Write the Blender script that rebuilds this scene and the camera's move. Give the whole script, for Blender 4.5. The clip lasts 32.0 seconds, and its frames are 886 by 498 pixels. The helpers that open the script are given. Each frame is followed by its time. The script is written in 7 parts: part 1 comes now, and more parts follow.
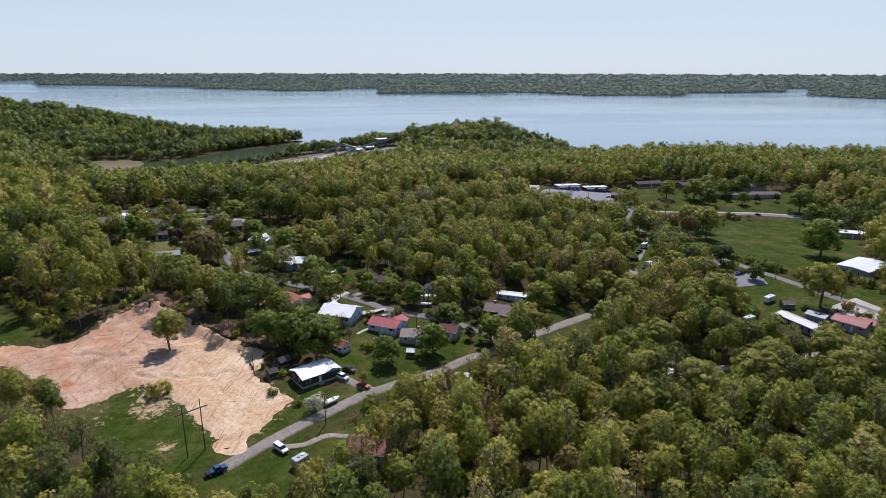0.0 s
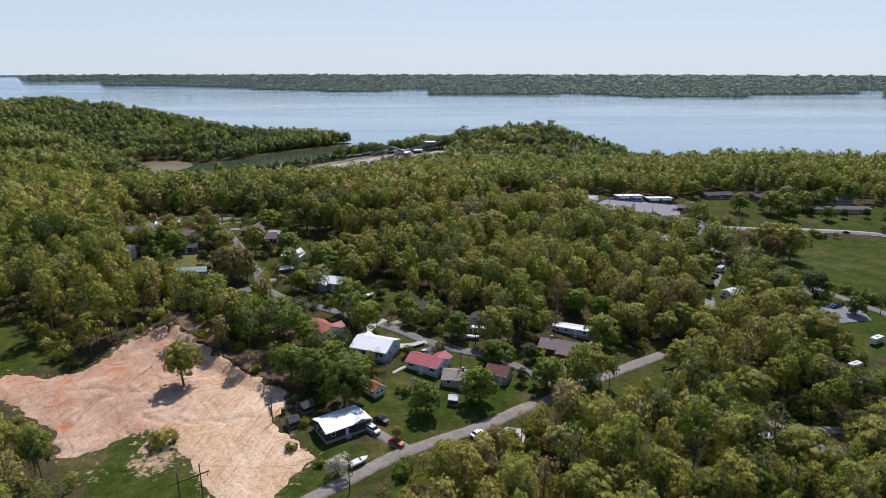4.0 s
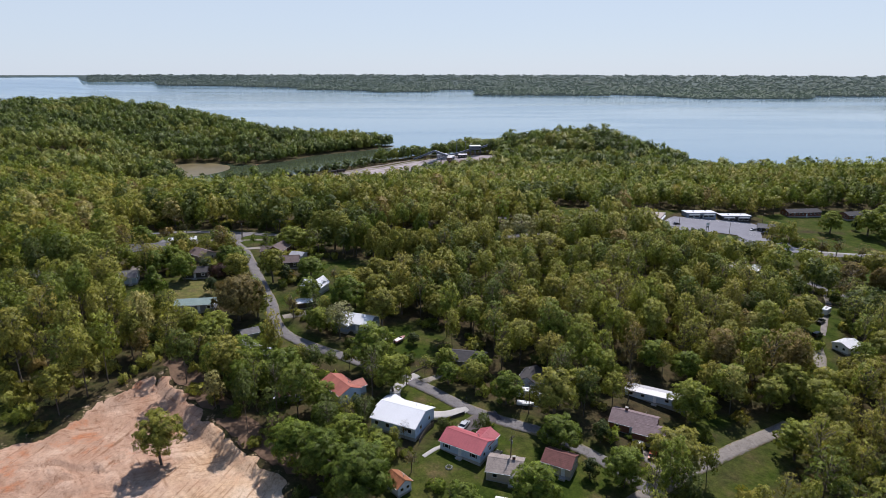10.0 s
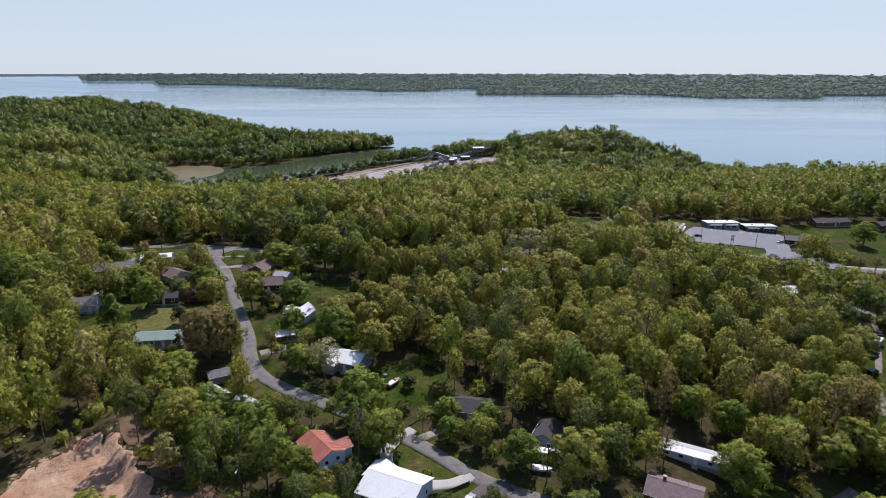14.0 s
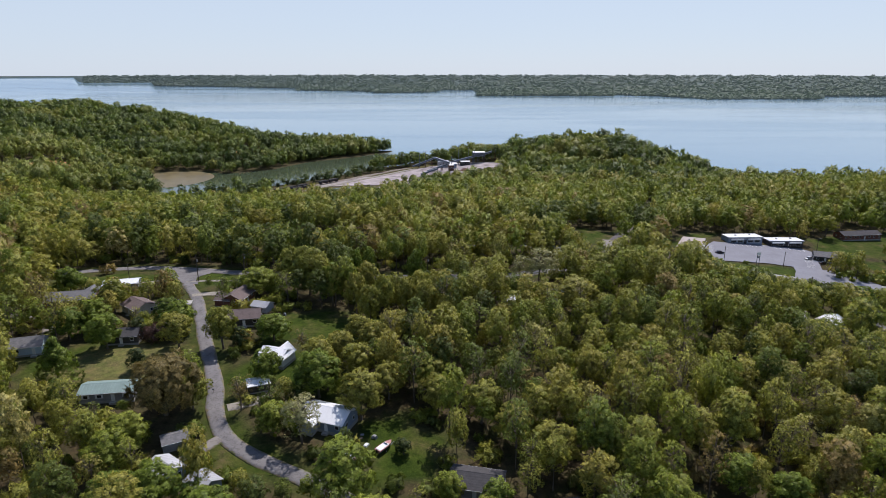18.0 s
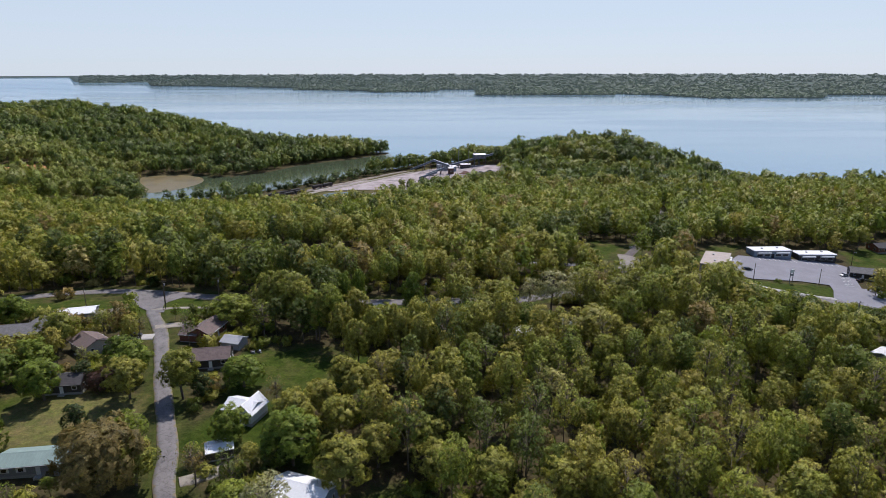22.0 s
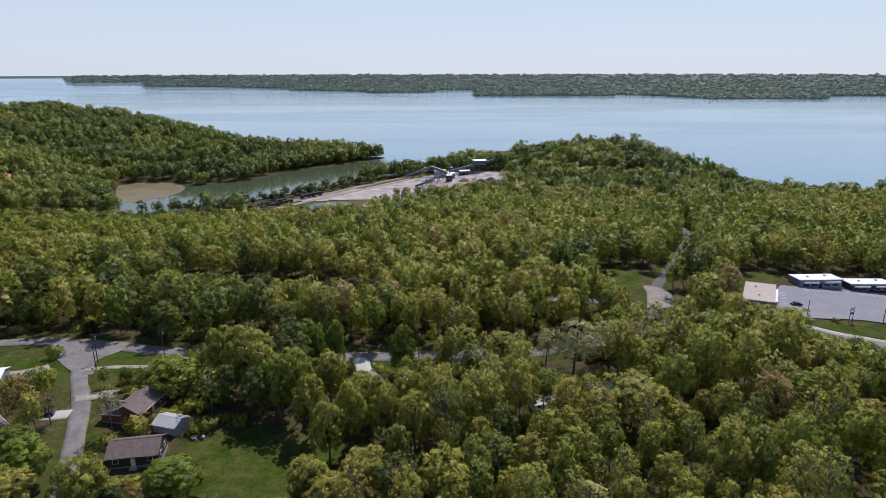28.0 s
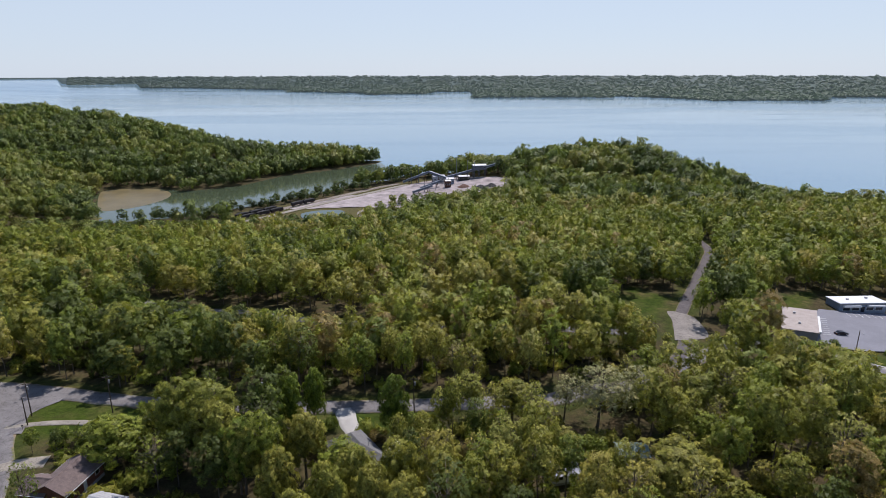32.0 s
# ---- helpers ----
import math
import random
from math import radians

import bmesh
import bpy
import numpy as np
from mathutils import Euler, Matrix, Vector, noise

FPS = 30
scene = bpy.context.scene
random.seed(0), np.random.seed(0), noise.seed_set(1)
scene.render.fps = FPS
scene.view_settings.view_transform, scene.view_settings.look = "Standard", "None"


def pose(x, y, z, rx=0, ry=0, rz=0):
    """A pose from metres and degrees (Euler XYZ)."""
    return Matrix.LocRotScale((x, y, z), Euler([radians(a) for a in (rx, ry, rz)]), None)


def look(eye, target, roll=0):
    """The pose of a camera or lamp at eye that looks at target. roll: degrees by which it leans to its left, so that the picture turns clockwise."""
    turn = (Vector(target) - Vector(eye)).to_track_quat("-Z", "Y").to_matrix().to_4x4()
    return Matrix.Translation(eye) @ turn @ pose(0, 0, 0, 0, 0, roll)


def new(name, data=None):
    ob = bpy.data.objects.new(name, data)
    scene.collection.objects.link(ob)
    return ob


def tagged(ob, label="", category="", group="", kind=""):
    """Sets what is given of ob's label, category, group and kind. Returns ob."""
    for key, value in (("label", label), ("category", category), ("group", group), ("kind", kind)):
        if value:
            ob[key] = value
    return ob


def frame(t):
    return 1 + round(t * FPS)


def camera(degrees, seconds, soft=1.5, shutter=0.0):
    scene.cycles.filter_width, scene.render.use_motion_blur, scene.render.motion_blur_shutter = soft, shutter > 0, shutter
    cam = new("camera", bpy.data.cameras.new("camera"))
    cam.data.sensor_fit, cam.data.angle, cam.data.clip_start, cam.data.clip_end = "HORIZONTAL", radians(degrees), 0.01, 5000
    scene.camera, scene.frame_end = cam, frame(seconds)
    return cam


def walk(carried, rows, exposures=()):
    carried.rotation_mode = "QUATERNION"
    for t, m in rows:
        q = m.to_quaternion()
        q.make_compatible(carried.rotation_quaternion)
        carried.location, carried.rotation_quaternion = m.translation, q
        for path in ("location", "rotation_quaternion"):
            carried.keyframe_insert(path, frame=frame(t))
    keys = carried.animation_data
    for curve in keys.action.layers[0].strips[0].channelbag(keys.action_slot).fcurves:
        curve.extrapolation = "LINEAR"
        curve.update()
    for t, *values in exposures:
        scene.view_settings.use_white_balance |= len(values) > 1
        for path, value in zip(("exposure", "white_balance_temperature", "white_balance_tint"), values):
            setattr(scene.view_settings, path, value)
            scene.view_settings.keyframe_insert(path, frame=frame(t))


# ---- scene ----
cam = camera(72.2, 32.0, 0.65)
PATH = [
    (0, (-11.843, -1.121, 89.469), (-11.482, 0.764, 88.907), 0.1),
    (0.5, (-11.148, 2.965, 89.568), (-10.814, 4.856, 89.006), 0.1),
    (1, (-10.434, 6.963, 89.651), (-10.133, 8.859, 89.089), 0.1),
    (1.5, (-9.615, 10.805, 89.629), (-9.345, 12.706, 89.069), -0.0),
    (2, (-9.034, 14.809, 89.57), (-8.795, 16.714, 89.01), -0.1),
    (2.5, (-8.523, 18.77, 89.578), (-8.302, 20.678, 89.019), -0.1),
    (3, (-7.963, 22.633, 89.554), (-7.756, 24.542, 88.995), -0.1),
    (3.5, (-7.506, 26.466, 89.6), (-7.3, 28.375, 89.04), -0.0),
    (5.5, (-5.538, 41.464, 89.838), (-5.331, 43.374, 89.28), 0.1),
    (6, (-5.189, 45.069, 89.853), (-4.982, 46.979, 89.296), 0.0),
    (6.5, (-4.766, 48.798, 89.908), (-4.57, 50.709, 89.352), 0.1),
    (7, (-4.449, 52.665, 89.924), (-4.268, 54.577, 89.366), 0.1),
    (7.5, (-4.155, 56.731, 89.951), (-3.993, 58.645, 89.394), 0.0),
    (8, (-3.937, 60.709, 89.931), (-3.794, 62.625, 89.373), 0.1),
    (8.5, (-3.719, 64.546, 89.892), (-3.597, 66.463, 89.335), 0.1),
    (9, (-3.679, 68.63, 89.84), (-3.576, 70.548, 89.283), 0.1),
    (9.5, (-3.698, 72.648, 89.666), (-3.613, 74.566, 89.108), 0.1),
    (10, (-3.679, 76.401, 89.498), (-3.612, 78.321, 88.939), 0.1),
    (10.5, (-3.432, 80.275, 89.384), (-3.374, 82.194, 88.825), 0.1),
    (11, (-3.276, 83.961, 89.351), (-3.218, 85.88, 88.792), 0.1),
    (12, (-2.886, 91.586, 89.412), (-2.828, 93.505, 88.851), 0.1),
    (13, (-2.588, 99.386, 89.46), (-2.529, 101.305, 88.9), 0.0),
    (14, (-2.297, 107.579, 89.622), (-2.237, 109.498, 89.06), 0.1),
    (14.5, (-2.235, 111.411, 89.709), (-2.175, 113.33, 89.149), 0.1),
    (16.5, (-1.655, 126.871, 90.35), (-1.594, 128.79, 89.791), -0.0),
    (17, (-1.553, 130.896, 90.449), (-1.491, 132.815, 89.889), -0.0),
    (18, (-1.506, 138.671, 90.471), (-1.443, 140.591, 89.912), -0.0),
    (19, (-1.287, 146.676, 90.452), (-1.224, 148.595, 89.892), -0.1),
    (20, (-1.165, 154.539, 90.358), (-1.102, 156.458, 89.798), -0.0),
    (21, (-0.981, 162.611, 90.352), (-0.917, 164.53, 89.793), -0.1),
    (22, (-0.597, 170.688, 90.257), (-0.532, 172.606, 89.696), -0.1),
    (23, (-0.328, 178.13, 90.258), (-0.262, 180.049, 89.695), -0.1),
    (24, (0.059, 185.848, 90.141), (0.126, 187.766, 89.578), -0.1),
    (25, (0.226, 194.186, 90.366), (0.294, 196.104, 89.802), -0.1),
    (25.5, (0.349, 198.27, 90.39), (0.418, 200.188, 89.826), -0.0),
    (27.5, (0.949, 213.421, 90.986), (1.02, 215.339, 90.425), -0.1),
    (28, (1.101, 217.105, 90.975), (1.173, 219.023, 90.414), -0.1),
    (29, (1.359, 224.751, 90.91), (1.432, 226.67, 90.351), -0.1),
    (30, (1.559, 232.512, 90.843), (1.634, 234.431, 90.285), -0.1),
    (31, (1.924, 240.076, 90.405), (2.0, 241.996, 89.849), -0.2),
    (32, (1.945, 248.009, 90.196), (2.023, 249.928, 89.64), -0.1),
]
walk(cam, [(t, look(eye, target, roll)) for t, eye, target, roll in PATH], [(0, 0.0, 6320, 17), (32, 0.0, 6320, 17)])

# ---- light: a high, slightly hazy sun ahead of the camera, and the open sky ----
SUN_DIR = Vector((0.22, 0.52, 0.80)).normalized()
world = bpy.data.worlds.new("sky")
scene.world = world
world.use_nodes = True
wn = world.node_tree
sky = wn.nodes.new("ShaderNodeTexSky")
sky.sky_type = "NISHITA"
sky.sun_disc = False
sky.sun_elevation = math.asin(SUN_DIR.z)
sky.sun_rotation = math.atan2(SUN_DIR.x, SUN_DIR.y)
sky.altitude = 100
sky.air_density = 1.0
sky.dust_density = 0.2
sky.ozone_density = 4.0
wn.nodes["Background"].inputs["Strength"].default_value = 0.12
haze = wn.nodes.new("ShaderNodeMix")
haze.data_type = "RGBA"
haze.inputs[7].default_value = (5.0, 5.9, 6.65, 1)
# haze lies along the horizon and thins out overhead
heading = wn.nodes.new("ShaderNodeTexCoord")
split = wn.nodes.new("ShaderNodeSeparateXYZ")
thin = wn.nodes.new("ShaderNodeMapRange")
for key, value in (("From Min", 0.10), ("From Max", 0.42), ("To Min", 0.85), ("To Max", 0.05)):
    thin.inputs[key].default_value = value
wn.links.new(heading.outputs["Generated"], split.inputs[0])
wn.links.new(split.outputs["Z"], thin.inputs["Value"])
wn.links.new(thin.outputs[0], haze.inputs[0])
wn.links.new(sky.outputs[0], haze.inputs[6])
wn.links.new(haze.outputs[2], wn.nodes["Background"].inputs["Color"])
sun_data = bpy.data.lights.new("sun", "SUN")
sun_data.energy = 4.8
sun_data.angle = radians(0.53)
sun_data.color = (1.0, 0.96, 0.90)
sun = new("sun", sun_data)
sun.rotation_euler = (-SUN_DIR).to_track_quat("-Z", "Y").to_euler()

rng = np.random.default_rng(11)


# ---- materials ----
class Nodes:
    """A small hand for node materials."""

    def __init__(self, name, rough=0.8, metal=0.0):
        self.mat = bpy.data.materials.new(name)
        self.mat.use_nodes = True
        self.t = self.mat.node_tree
        self.b = self.t.nodes["Principled BSDF"]
        self.b.inputs["Roughness"].default_value = rough
        self.b.inputs["Metallic"].default_value = metal
        self.b.inputs["Specular IOR Level"].default_value = 0.3

    def node(self, kind, **inputs):
        n = self.t.nodes.new(kind)
        for key, value in inputs.items():
            n.inputs[key.replace("_", " ")].default_value = value
        return n

    def link(self, a, b):
        self.t.links.new(a, b)

    def coords(self, own=False):
        return self.node("ShaderNodeTexCoord").outputs["Object"] if own else self.node("ShaderNodeNewGeometry").outputs["Position"]

    def noise(self, scale, detail=4.0, rough=0.6, own=False, stretch=None, turn=0.0):
        n = self.node("ShaderNodeTexNoise", Scale=scale, Detail=detail, Roughness=rough)
        c = self.coords(own)
        if stretch:
            m = self.node("ShaderNodeMapping")
            m.vector_type = "TEXTURE"
            m.inputs["Scale"].default_value = tuple(1 / v for v in stretch)
            m.inputs["Rotation"].default_value = (0, 0, radians(turn))
            self.link(c, m.inputs["Vector"])
            c = m.outputs[0]
        self.link(c, n.inputs["Vector"])
        return n.outputs["Fac"]

    def ramp(self, fac, *stops):
        n = self.node("ShaderNodeValToRGB")
        while len(n.color_ramp.elements) < len(stops):
            n.color_ramp.elements.new(0.5)
        for e, (p, c) in zip(n.color_ramp.elements, stops):
            e.position, e.color = p, (*c, 1) if len(c) == 3 else c
        self.link(fac, n.inputs["Fac"])
        return n.outputs["Color"]

    def mix(self, fac, a, b, how="MIX"):
        n = self.node("ShaderNodeMix")
        n.data_type, n.blend_type = "RGBA", how
        for value, socket in ((fac, n.inputs[0]), (a, n.inputs[6]), (b, n.inputs[7])):
            if isinstance(value, (int, float)):
                socket.default_value = value
            elif isinstance(value, tuple):
                socket.default_value = (*value, 1)
            else:
                self.link(value, socket)
        return n.outputs[2]

    def math(self, op, a, b=0.0):
        n = self.node("ShaderNodeMath")
        n.operation = op
        for value, socket in ((a, n.inputs[0]), (b, n.inputs[1])):
            if isinstance(value, (int, float)):
                socket.default_value = value
            else:
                self.link(value, socket)
        return n.outputs[0]

    def attr(self, name):
        n = self.node("ShaderNodeAttribute")
        n.attribute_name = name
        return n.outputs["Fac"]

    def random(self):
        return self.node("ShaderNodeObjectInfo").outputs["Random"]

    def island(self):
        return self.node("ShaderNodeNewGeometry").outputs["Random Per Island"]

    def color(self, c):
        if isinstance(c, tuple):
            self.b.inputs["Base Color"].default_value = (*c, 1)
        else:
            self.link(c, self.b.inputs["Base Color"])
        return self

    def bump(self, height, strength=0.3, distance=0.05):
        n = self.node("ShaderNodeBump", Strength=strength, Distance=distance)
        self.link(height, n.inputs["Height"])
        self.link(n.outputs[0], self.b.inputs["Normal"])
        return self


def worn(name, base, rough=0.7, metal=0.0, spread=0.18, scale=1.5, vary=0.12, bump=0.15):
    """A painted or raw surface with fine grain, blotches of wear and a little variation from piece to piece."""
    m = Nodes(name, rough, metal)
    dark = tuple(v * (1 - spread) for v in base)
    lite = tuple(min(1, v * (1 + spread * 0.6)) for v in base)
    big = m.ramp(m.noise(scale * 0.25, 5, 0.65), (0.3, dark), (0.7, lite))
    fine = m.ramp(m.noise(scale * 6, 3), (0.3, (0.82,) * 3), (0.7, (1.08,) * 3))
    c = m.mix(1.0, big, fine, "MULTIPLY")
    r = m.ramp(m.random(), (0.0, (1 - vary,) * 3), (1.0, (1 + vary,) * 3))
    m.color(m.mix(1.0, c, r, "MULTIPLY"))
    m.bump(m.noise(scale * 10, 3), bump, 0.02)
    return m.mat


def foliage(name, stops, source, dark=0.68, trans=0.26, lace=4.6, cast=(1.78, 1.49, 1.12)):
    """Leaves: a colour for each tree, varied from leaf to leaf, that let some sun through."""
    m = Nodes(name, 0.55)
    own = m.attr("tint") if source == "tint" else m.random()
    c = m.mix(1.0, m.ramp(own, *stops), cast, "MULTIPLY")
    leaf = m.ramp(m.island(), (0.0, (dark,) * 3), (1.0, (1.25,) * 3))
    c = m.mix(1.0, c, leaf, "MULTIPLY")
    patch = m.ramp(m.noise(0.35 if lace else 0.004, 3), (0.3, (0.74, 0.80, 0.76)), (0.7, (1.2, 1.13, 1.0)))
    c = m.mix(1.0, c, patch, "MULTIPLY")
    if lace:
        c = m.mix(1.0, c, m.ramp(m.noise(1.7, 3, 0.7), (0.34, (0.52, 0.56, 0.54)), (0.62, (1.22, 1.2, 1.12))), "MULTIPLY")
    m.color(c)
    m.b.inputs["Specular IOR Level"].default_value = 0.14 if lace else 0.05
    tr = m.node("ShaderNodeBsdfTranslucent")
    m.link(m.mix(1.0, c, (1.10, 1.18, 0.84), "MULTIPLY"), tr.inputs["Color"])
    mx = m.node("ShaderNodeMixShader", Fac=trans)
    m.link(m.b.outputs[0], mx.inputs[1])
    m.link(tr.outputs[0], mx.inputs[2])
    if lace:
        # sprays of small leaves with gaps between them
        gaps = m.ramp(m.noise(lace, 2, 0.75), (0.45, (0, 0, 0)), (0.50, (1, 1, 1)))
        spray = m.node("ShaderNodeMixShader")
        m.link(gaps, spray.inputs[0])
        m.link(m.node("ShaderNodeBsdfTransparent").outputs[0], spray.inputs[1])
        m.link(mx.outputs[0], spray.inputs[2])
        mx = spray
    m.link(mx.outputs[0], m.t.nodes["Material Output"].inputs["Surface"])
    return m.mat


WOODS = [(0.0, (0.054, 0.082, 0.028)), (0.14, (0.086, 0.128, 0.034)), (0.26, (0.112, 0.160, 0.034)), (0.36, (0.140, 0.172, 0.046)), (0.52, (0.164, 0.190, 0.052)),
         (0.68, (0.180, 0.186, 0.060)), (0.76, (0.120, 0.172, 0.036)), (0.84, (0.155, 0.195, 0.048)), (0.94, (0.245, 0.255, 0.140)), (1.0, (0.150, 0.132, 0.068))]
MAT = {}
MAT["woods"] = foliage("woods_leaves", WOODS, "tint")
# woods colours flattened and lifted towards grey, haze put into the leaf colour
MAT["hills"] = foliage("hazy_hill_leaves", [(p, (0.7 * r + 0.020, 0.7 * g + 0.027, 0.7 * b + 0.018)) for p, (r, g, b) in WOODS], "tint", dark=0.6, lace=1.1, cast=(1.90, 1.68, 1.36))
MAT["green"] = foliage("green_leaves", [(0.0, (0.066, 0.108, 0.024)), (0.5, (0.100, 0.155, 0.032)), (1.0, (0.140, 0.185, 0.042))], "object")
MAT["olive"] = foliage("olive_leaves", [(0.0, (0.126, 0.158, 0.042)), (0.5, (0.164, 0.180, 0.054)), (1.0, (0.140, 0.178, 0.046))], "object")
MAT["brown"] = foliage("russet_leaves", [(0.0, (0.112, 0.104, 0.054)), (1.0, (0.130, 0.116, 0.060))], "object")
MAT["dark"] = foliage("evergreen_leaves", [(0.0, (0.022, 0.040, 0.018)), (1.0, (0.036, 0.060, 0.022))], "object", trans=0.15)
MAT["blossom"] = foliage("blossom", [(0.0, (0.48, 0.47, 0.42)), (1.0, (0.55, 0.55, 0.47))], "object", cast=(1.3, 1.3, 1.3))
MAT["pale"] = foliage("pale_leaves", [(0.0, (0.26, 0.27, 0.15)), (1.0, (0.30, 0.29, 0.17))], "object", cast=(1.25, 1.22, 1.12))
MAT["redbud"] = foliage("redbud_leaves", [(0.0, (0.050, 0.034, 0.044)), (1.0, (0.062, 0.042, 0.050))], "object")
# haze painted into the leaf colour: greyer and bluer as tint rises
MAT["far"] = foliage("far_leaves_hazed", [(0.0, (0.054, 0.086, 0.048)), (0.25, (0.070, 0.100, 0.068)), (0.6, (0.088, 0.116, 0.100)), (1.0, (0.098, 0.126, 0.128))], "tint", dark=0.90, lace=0, cast=(0.78, 0.78, 0.76))
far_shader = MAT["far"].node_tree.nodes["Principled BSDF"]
far_shader.inputs["Emission Color"].default_value = (0.054, 0.073, 0.078, 1)   # added glow that stands in for haze over the far shore
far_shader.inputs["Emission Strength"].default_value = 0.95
MAT["bark"] = worn("bark", (0.135, 0.11, 0.085), 0.9, spread=0.4, scale=3)


def ground_material():
    m = Nodes("ground_cover", 0.95)
    m.b.inputs["Specular IOR Level"].default_value = 0.05
    litter = m.ramp(m.noise(0.22, 6, 0.7), (0.25, (0.068, 0.048, 0.030)), (0.5, (0.078, 0.064, 0.034)), (0.75, (0.054, 0.070, 0.022)))
    lawn = m.ramp(m.noise(0.09, 6, 0.65), (0.32, (0.032, 0.054, 0.008)), (0.47, (0.050, 0.074, 0.012)), (0.58, (0.076, 0.086, 0.022)), (0.70, (0.135, 0.105, 0.052)))
    fine = m.mix(1.0, m.ramp(m.noise(2.2, 5, 0.7), (0.25, (0.62,) * 3), (0.75, (1.25,) * 3)), m.ramp(m.noise(0.45, 5, 0.7), (0.3, (0.50, 0.58, 0.55)), (0.7, (1.26, 1.18, 1.1))), "MULTIPLY")
    dry = m.ramp(m.noise(0.3, 5), (0.3, (0.19, 0.15, 0.075)), (0.7, (0.15, 0.16, 0.05)))
    c = m.mix(m.attr("lawn"), litter, lawn)
    c = m.mix(m.attr("dry"), c, dry)
    scuff = m.math("ADD", m.attr("scuffed"), m.math("MULTIPLY", m.math("SUBTRACT", m.noise(0.5, 7, 0.72), 0.5), 1.9))
    c = m.mix(m.ramp(scuff, (0.50, (0, 0, 0)), (0.62, (1, 1, 1))), c, m.ramp(m.noise(0.8, 5, 0.7), (0.3, (0.26, 0.18, 0.11)), (0.6, (0.50, 0.37, 0.26))))
    m.color(m.mix(1.0, c, fine, "MULTIPLY"))
    m.bump(m.noise(1.2, 5), 0.6, 0.35)
    return m.mat


MAT["ground"] = ground_material()


def soil_material():
    """Graded clay: pinkish on the upper side, sandy yellow lower down, raw orange towards the bank; scraped and washed."""
    m = Nodes("bare_soil", 0.95)
    place = m.node("ShaderNodeSeparateXYZ")
    m.link(m.coords(), place.inputs[0])
    blotch = m.math("MULTIPLY", m.math("SUBTRACT", m.noise(0.06, 5, 0.6), 0.5), 60.0)
    east = m.math("ADD", m.math("ADD", place.outputs["X"], m.math("MULTIPLY", place.outputs["Y"], -0.35)), blotch)
    pink = m.ramp(m.noise(0.09, 6, 0.6), (0.34, (0.43, 0.255, 0.165)), (0.5, (0.52, 0.345, 0.24)), (0.66, (0.61, 0.44, 0.325)))
    sand = m.ramp(m.noise(0.09, 6, 0.6), (0.34, (0.56, 0.365, 0.215)), (0.5, (0.64, 0.455, 0.295)), (0.66, (0.70, 0.54, 0.385)))
    raw = m.ramp(m.noise(0.12, 6, 0.6), (0.36, (0.45, 0.20, 0.10)), (0.5, (0.52, 0.30, 0.18)), (0.64, (0.60, 0.40, 0.27)))
    fit = m.node("ShaderNodeMapRange", From_Min=-146.0, From_Max=-124.0)
    m.link(east, fit.inputs["Value"])
    c = m.mix(m.ramp(fit.outputs[0], (0.0, (0, 0, 0)), (1.0, (1, 1, 1))), pink, sand)
    red = m.node("ShaderNodeMapRange", From_Min=-176.0, From_Max=-204.0)
    m.link(m.math("ADD", m.math("ADD", place.outputs["X"], m.math("MULTIPLY", place.outputs["Y"], -0.35)), blotch), red.inputs["Value"])
    c = m.mix(red.outputs[0], c, raw)
    rust = m.math("MULTIPLY", m.ramp(m.noise(0.10, 5, 0.65), (0.56, (0, 0, 0)), (0.66, (1, 1, 1))), m.math("SUBTRACT", 1.0, fit.outputs[0]))
    c = m.mix(rust, c, (0.47, 0.20, 0.10))
    # wheel and blade tracks in three directions, in patches, then gullies washed into them
    some = m.ramp(m.noise(0.05, 2), (0.44, (0, 0, 0)), (0.54, (1, 1, 1)))
    more = m.ramp(m.noise(0.07, 2, stretch=(1, 1.3, 1)), (0.42, (0, 0, 0)), (0.52, (1, 1, 1)))
    one = m.noise(1.0, 3, 0.6, stretch=(0.06, 1.0, 1), turn=-52)
    two = m.noise(1.0, 3, 0.6, stretch=(0.05, 0.9, 1), turn=20)
    three = m.noise(1.0, 3, 0.6, stretch=(0.06, 1.1, 1), turn=75)
    cut = ((0.33, (0.64, 0.56, 0.50)), (0.45, (1, 1, 1)), (0.60, (1.0, 1.0, 1.0)), (0.72, (1.08, 1.08, 1.07)))
    track = m.mix(some, m.ramp(one, *cut), m.ramp(two, *cut))
    track = m.mix(more, track, m.ramp(three, *cut))
    wash = m.ramp(m.noise(0.09, 7, 0.62), (0.490, (1, 1, 1)), (0.5, (0.62, 0.52, 0.45)), (0.508, (1, 1, 1)))
    track = m.mix(1.0, track, m.mix(m.ramp(m.noise(0.03, 2), (0.42, (0, 0, 0)), (0.55, (1, 1, 1))), (1.0, 1.0, 1.0), wash), "MULTIPLY")
    ripple = m.ramp(m.noise(0.8, 6, 0.75), (0.34, (0.72, 0.66, 0.62)), (0.5, (1.0, 1.0, 1.0)), (0.7, (1.08, 1.07, 1.06)))
    fine = m.ramp(m.noise(4, 4), (0.3, (0.82,) * 3), (0.7, (1.1,) * 3))
    m.color(m.mix(1.0, m.mix(1.0, m.mix(1.0, c, track, "MULTIPLY"), ripple, "MULTIPLY"), fine, "MULTIPLY"))
    rough = m.math("ADD", m.noise(1.3, 6, 0.75), m.math("ADD", m.math("MULTIPLY", one, 0.5), m.math("MULTIPLY", three, 0.5)))
    m.bump(rough, 0.9, 0.40)
    return m.mat


MAT["soil"] = soil_material()


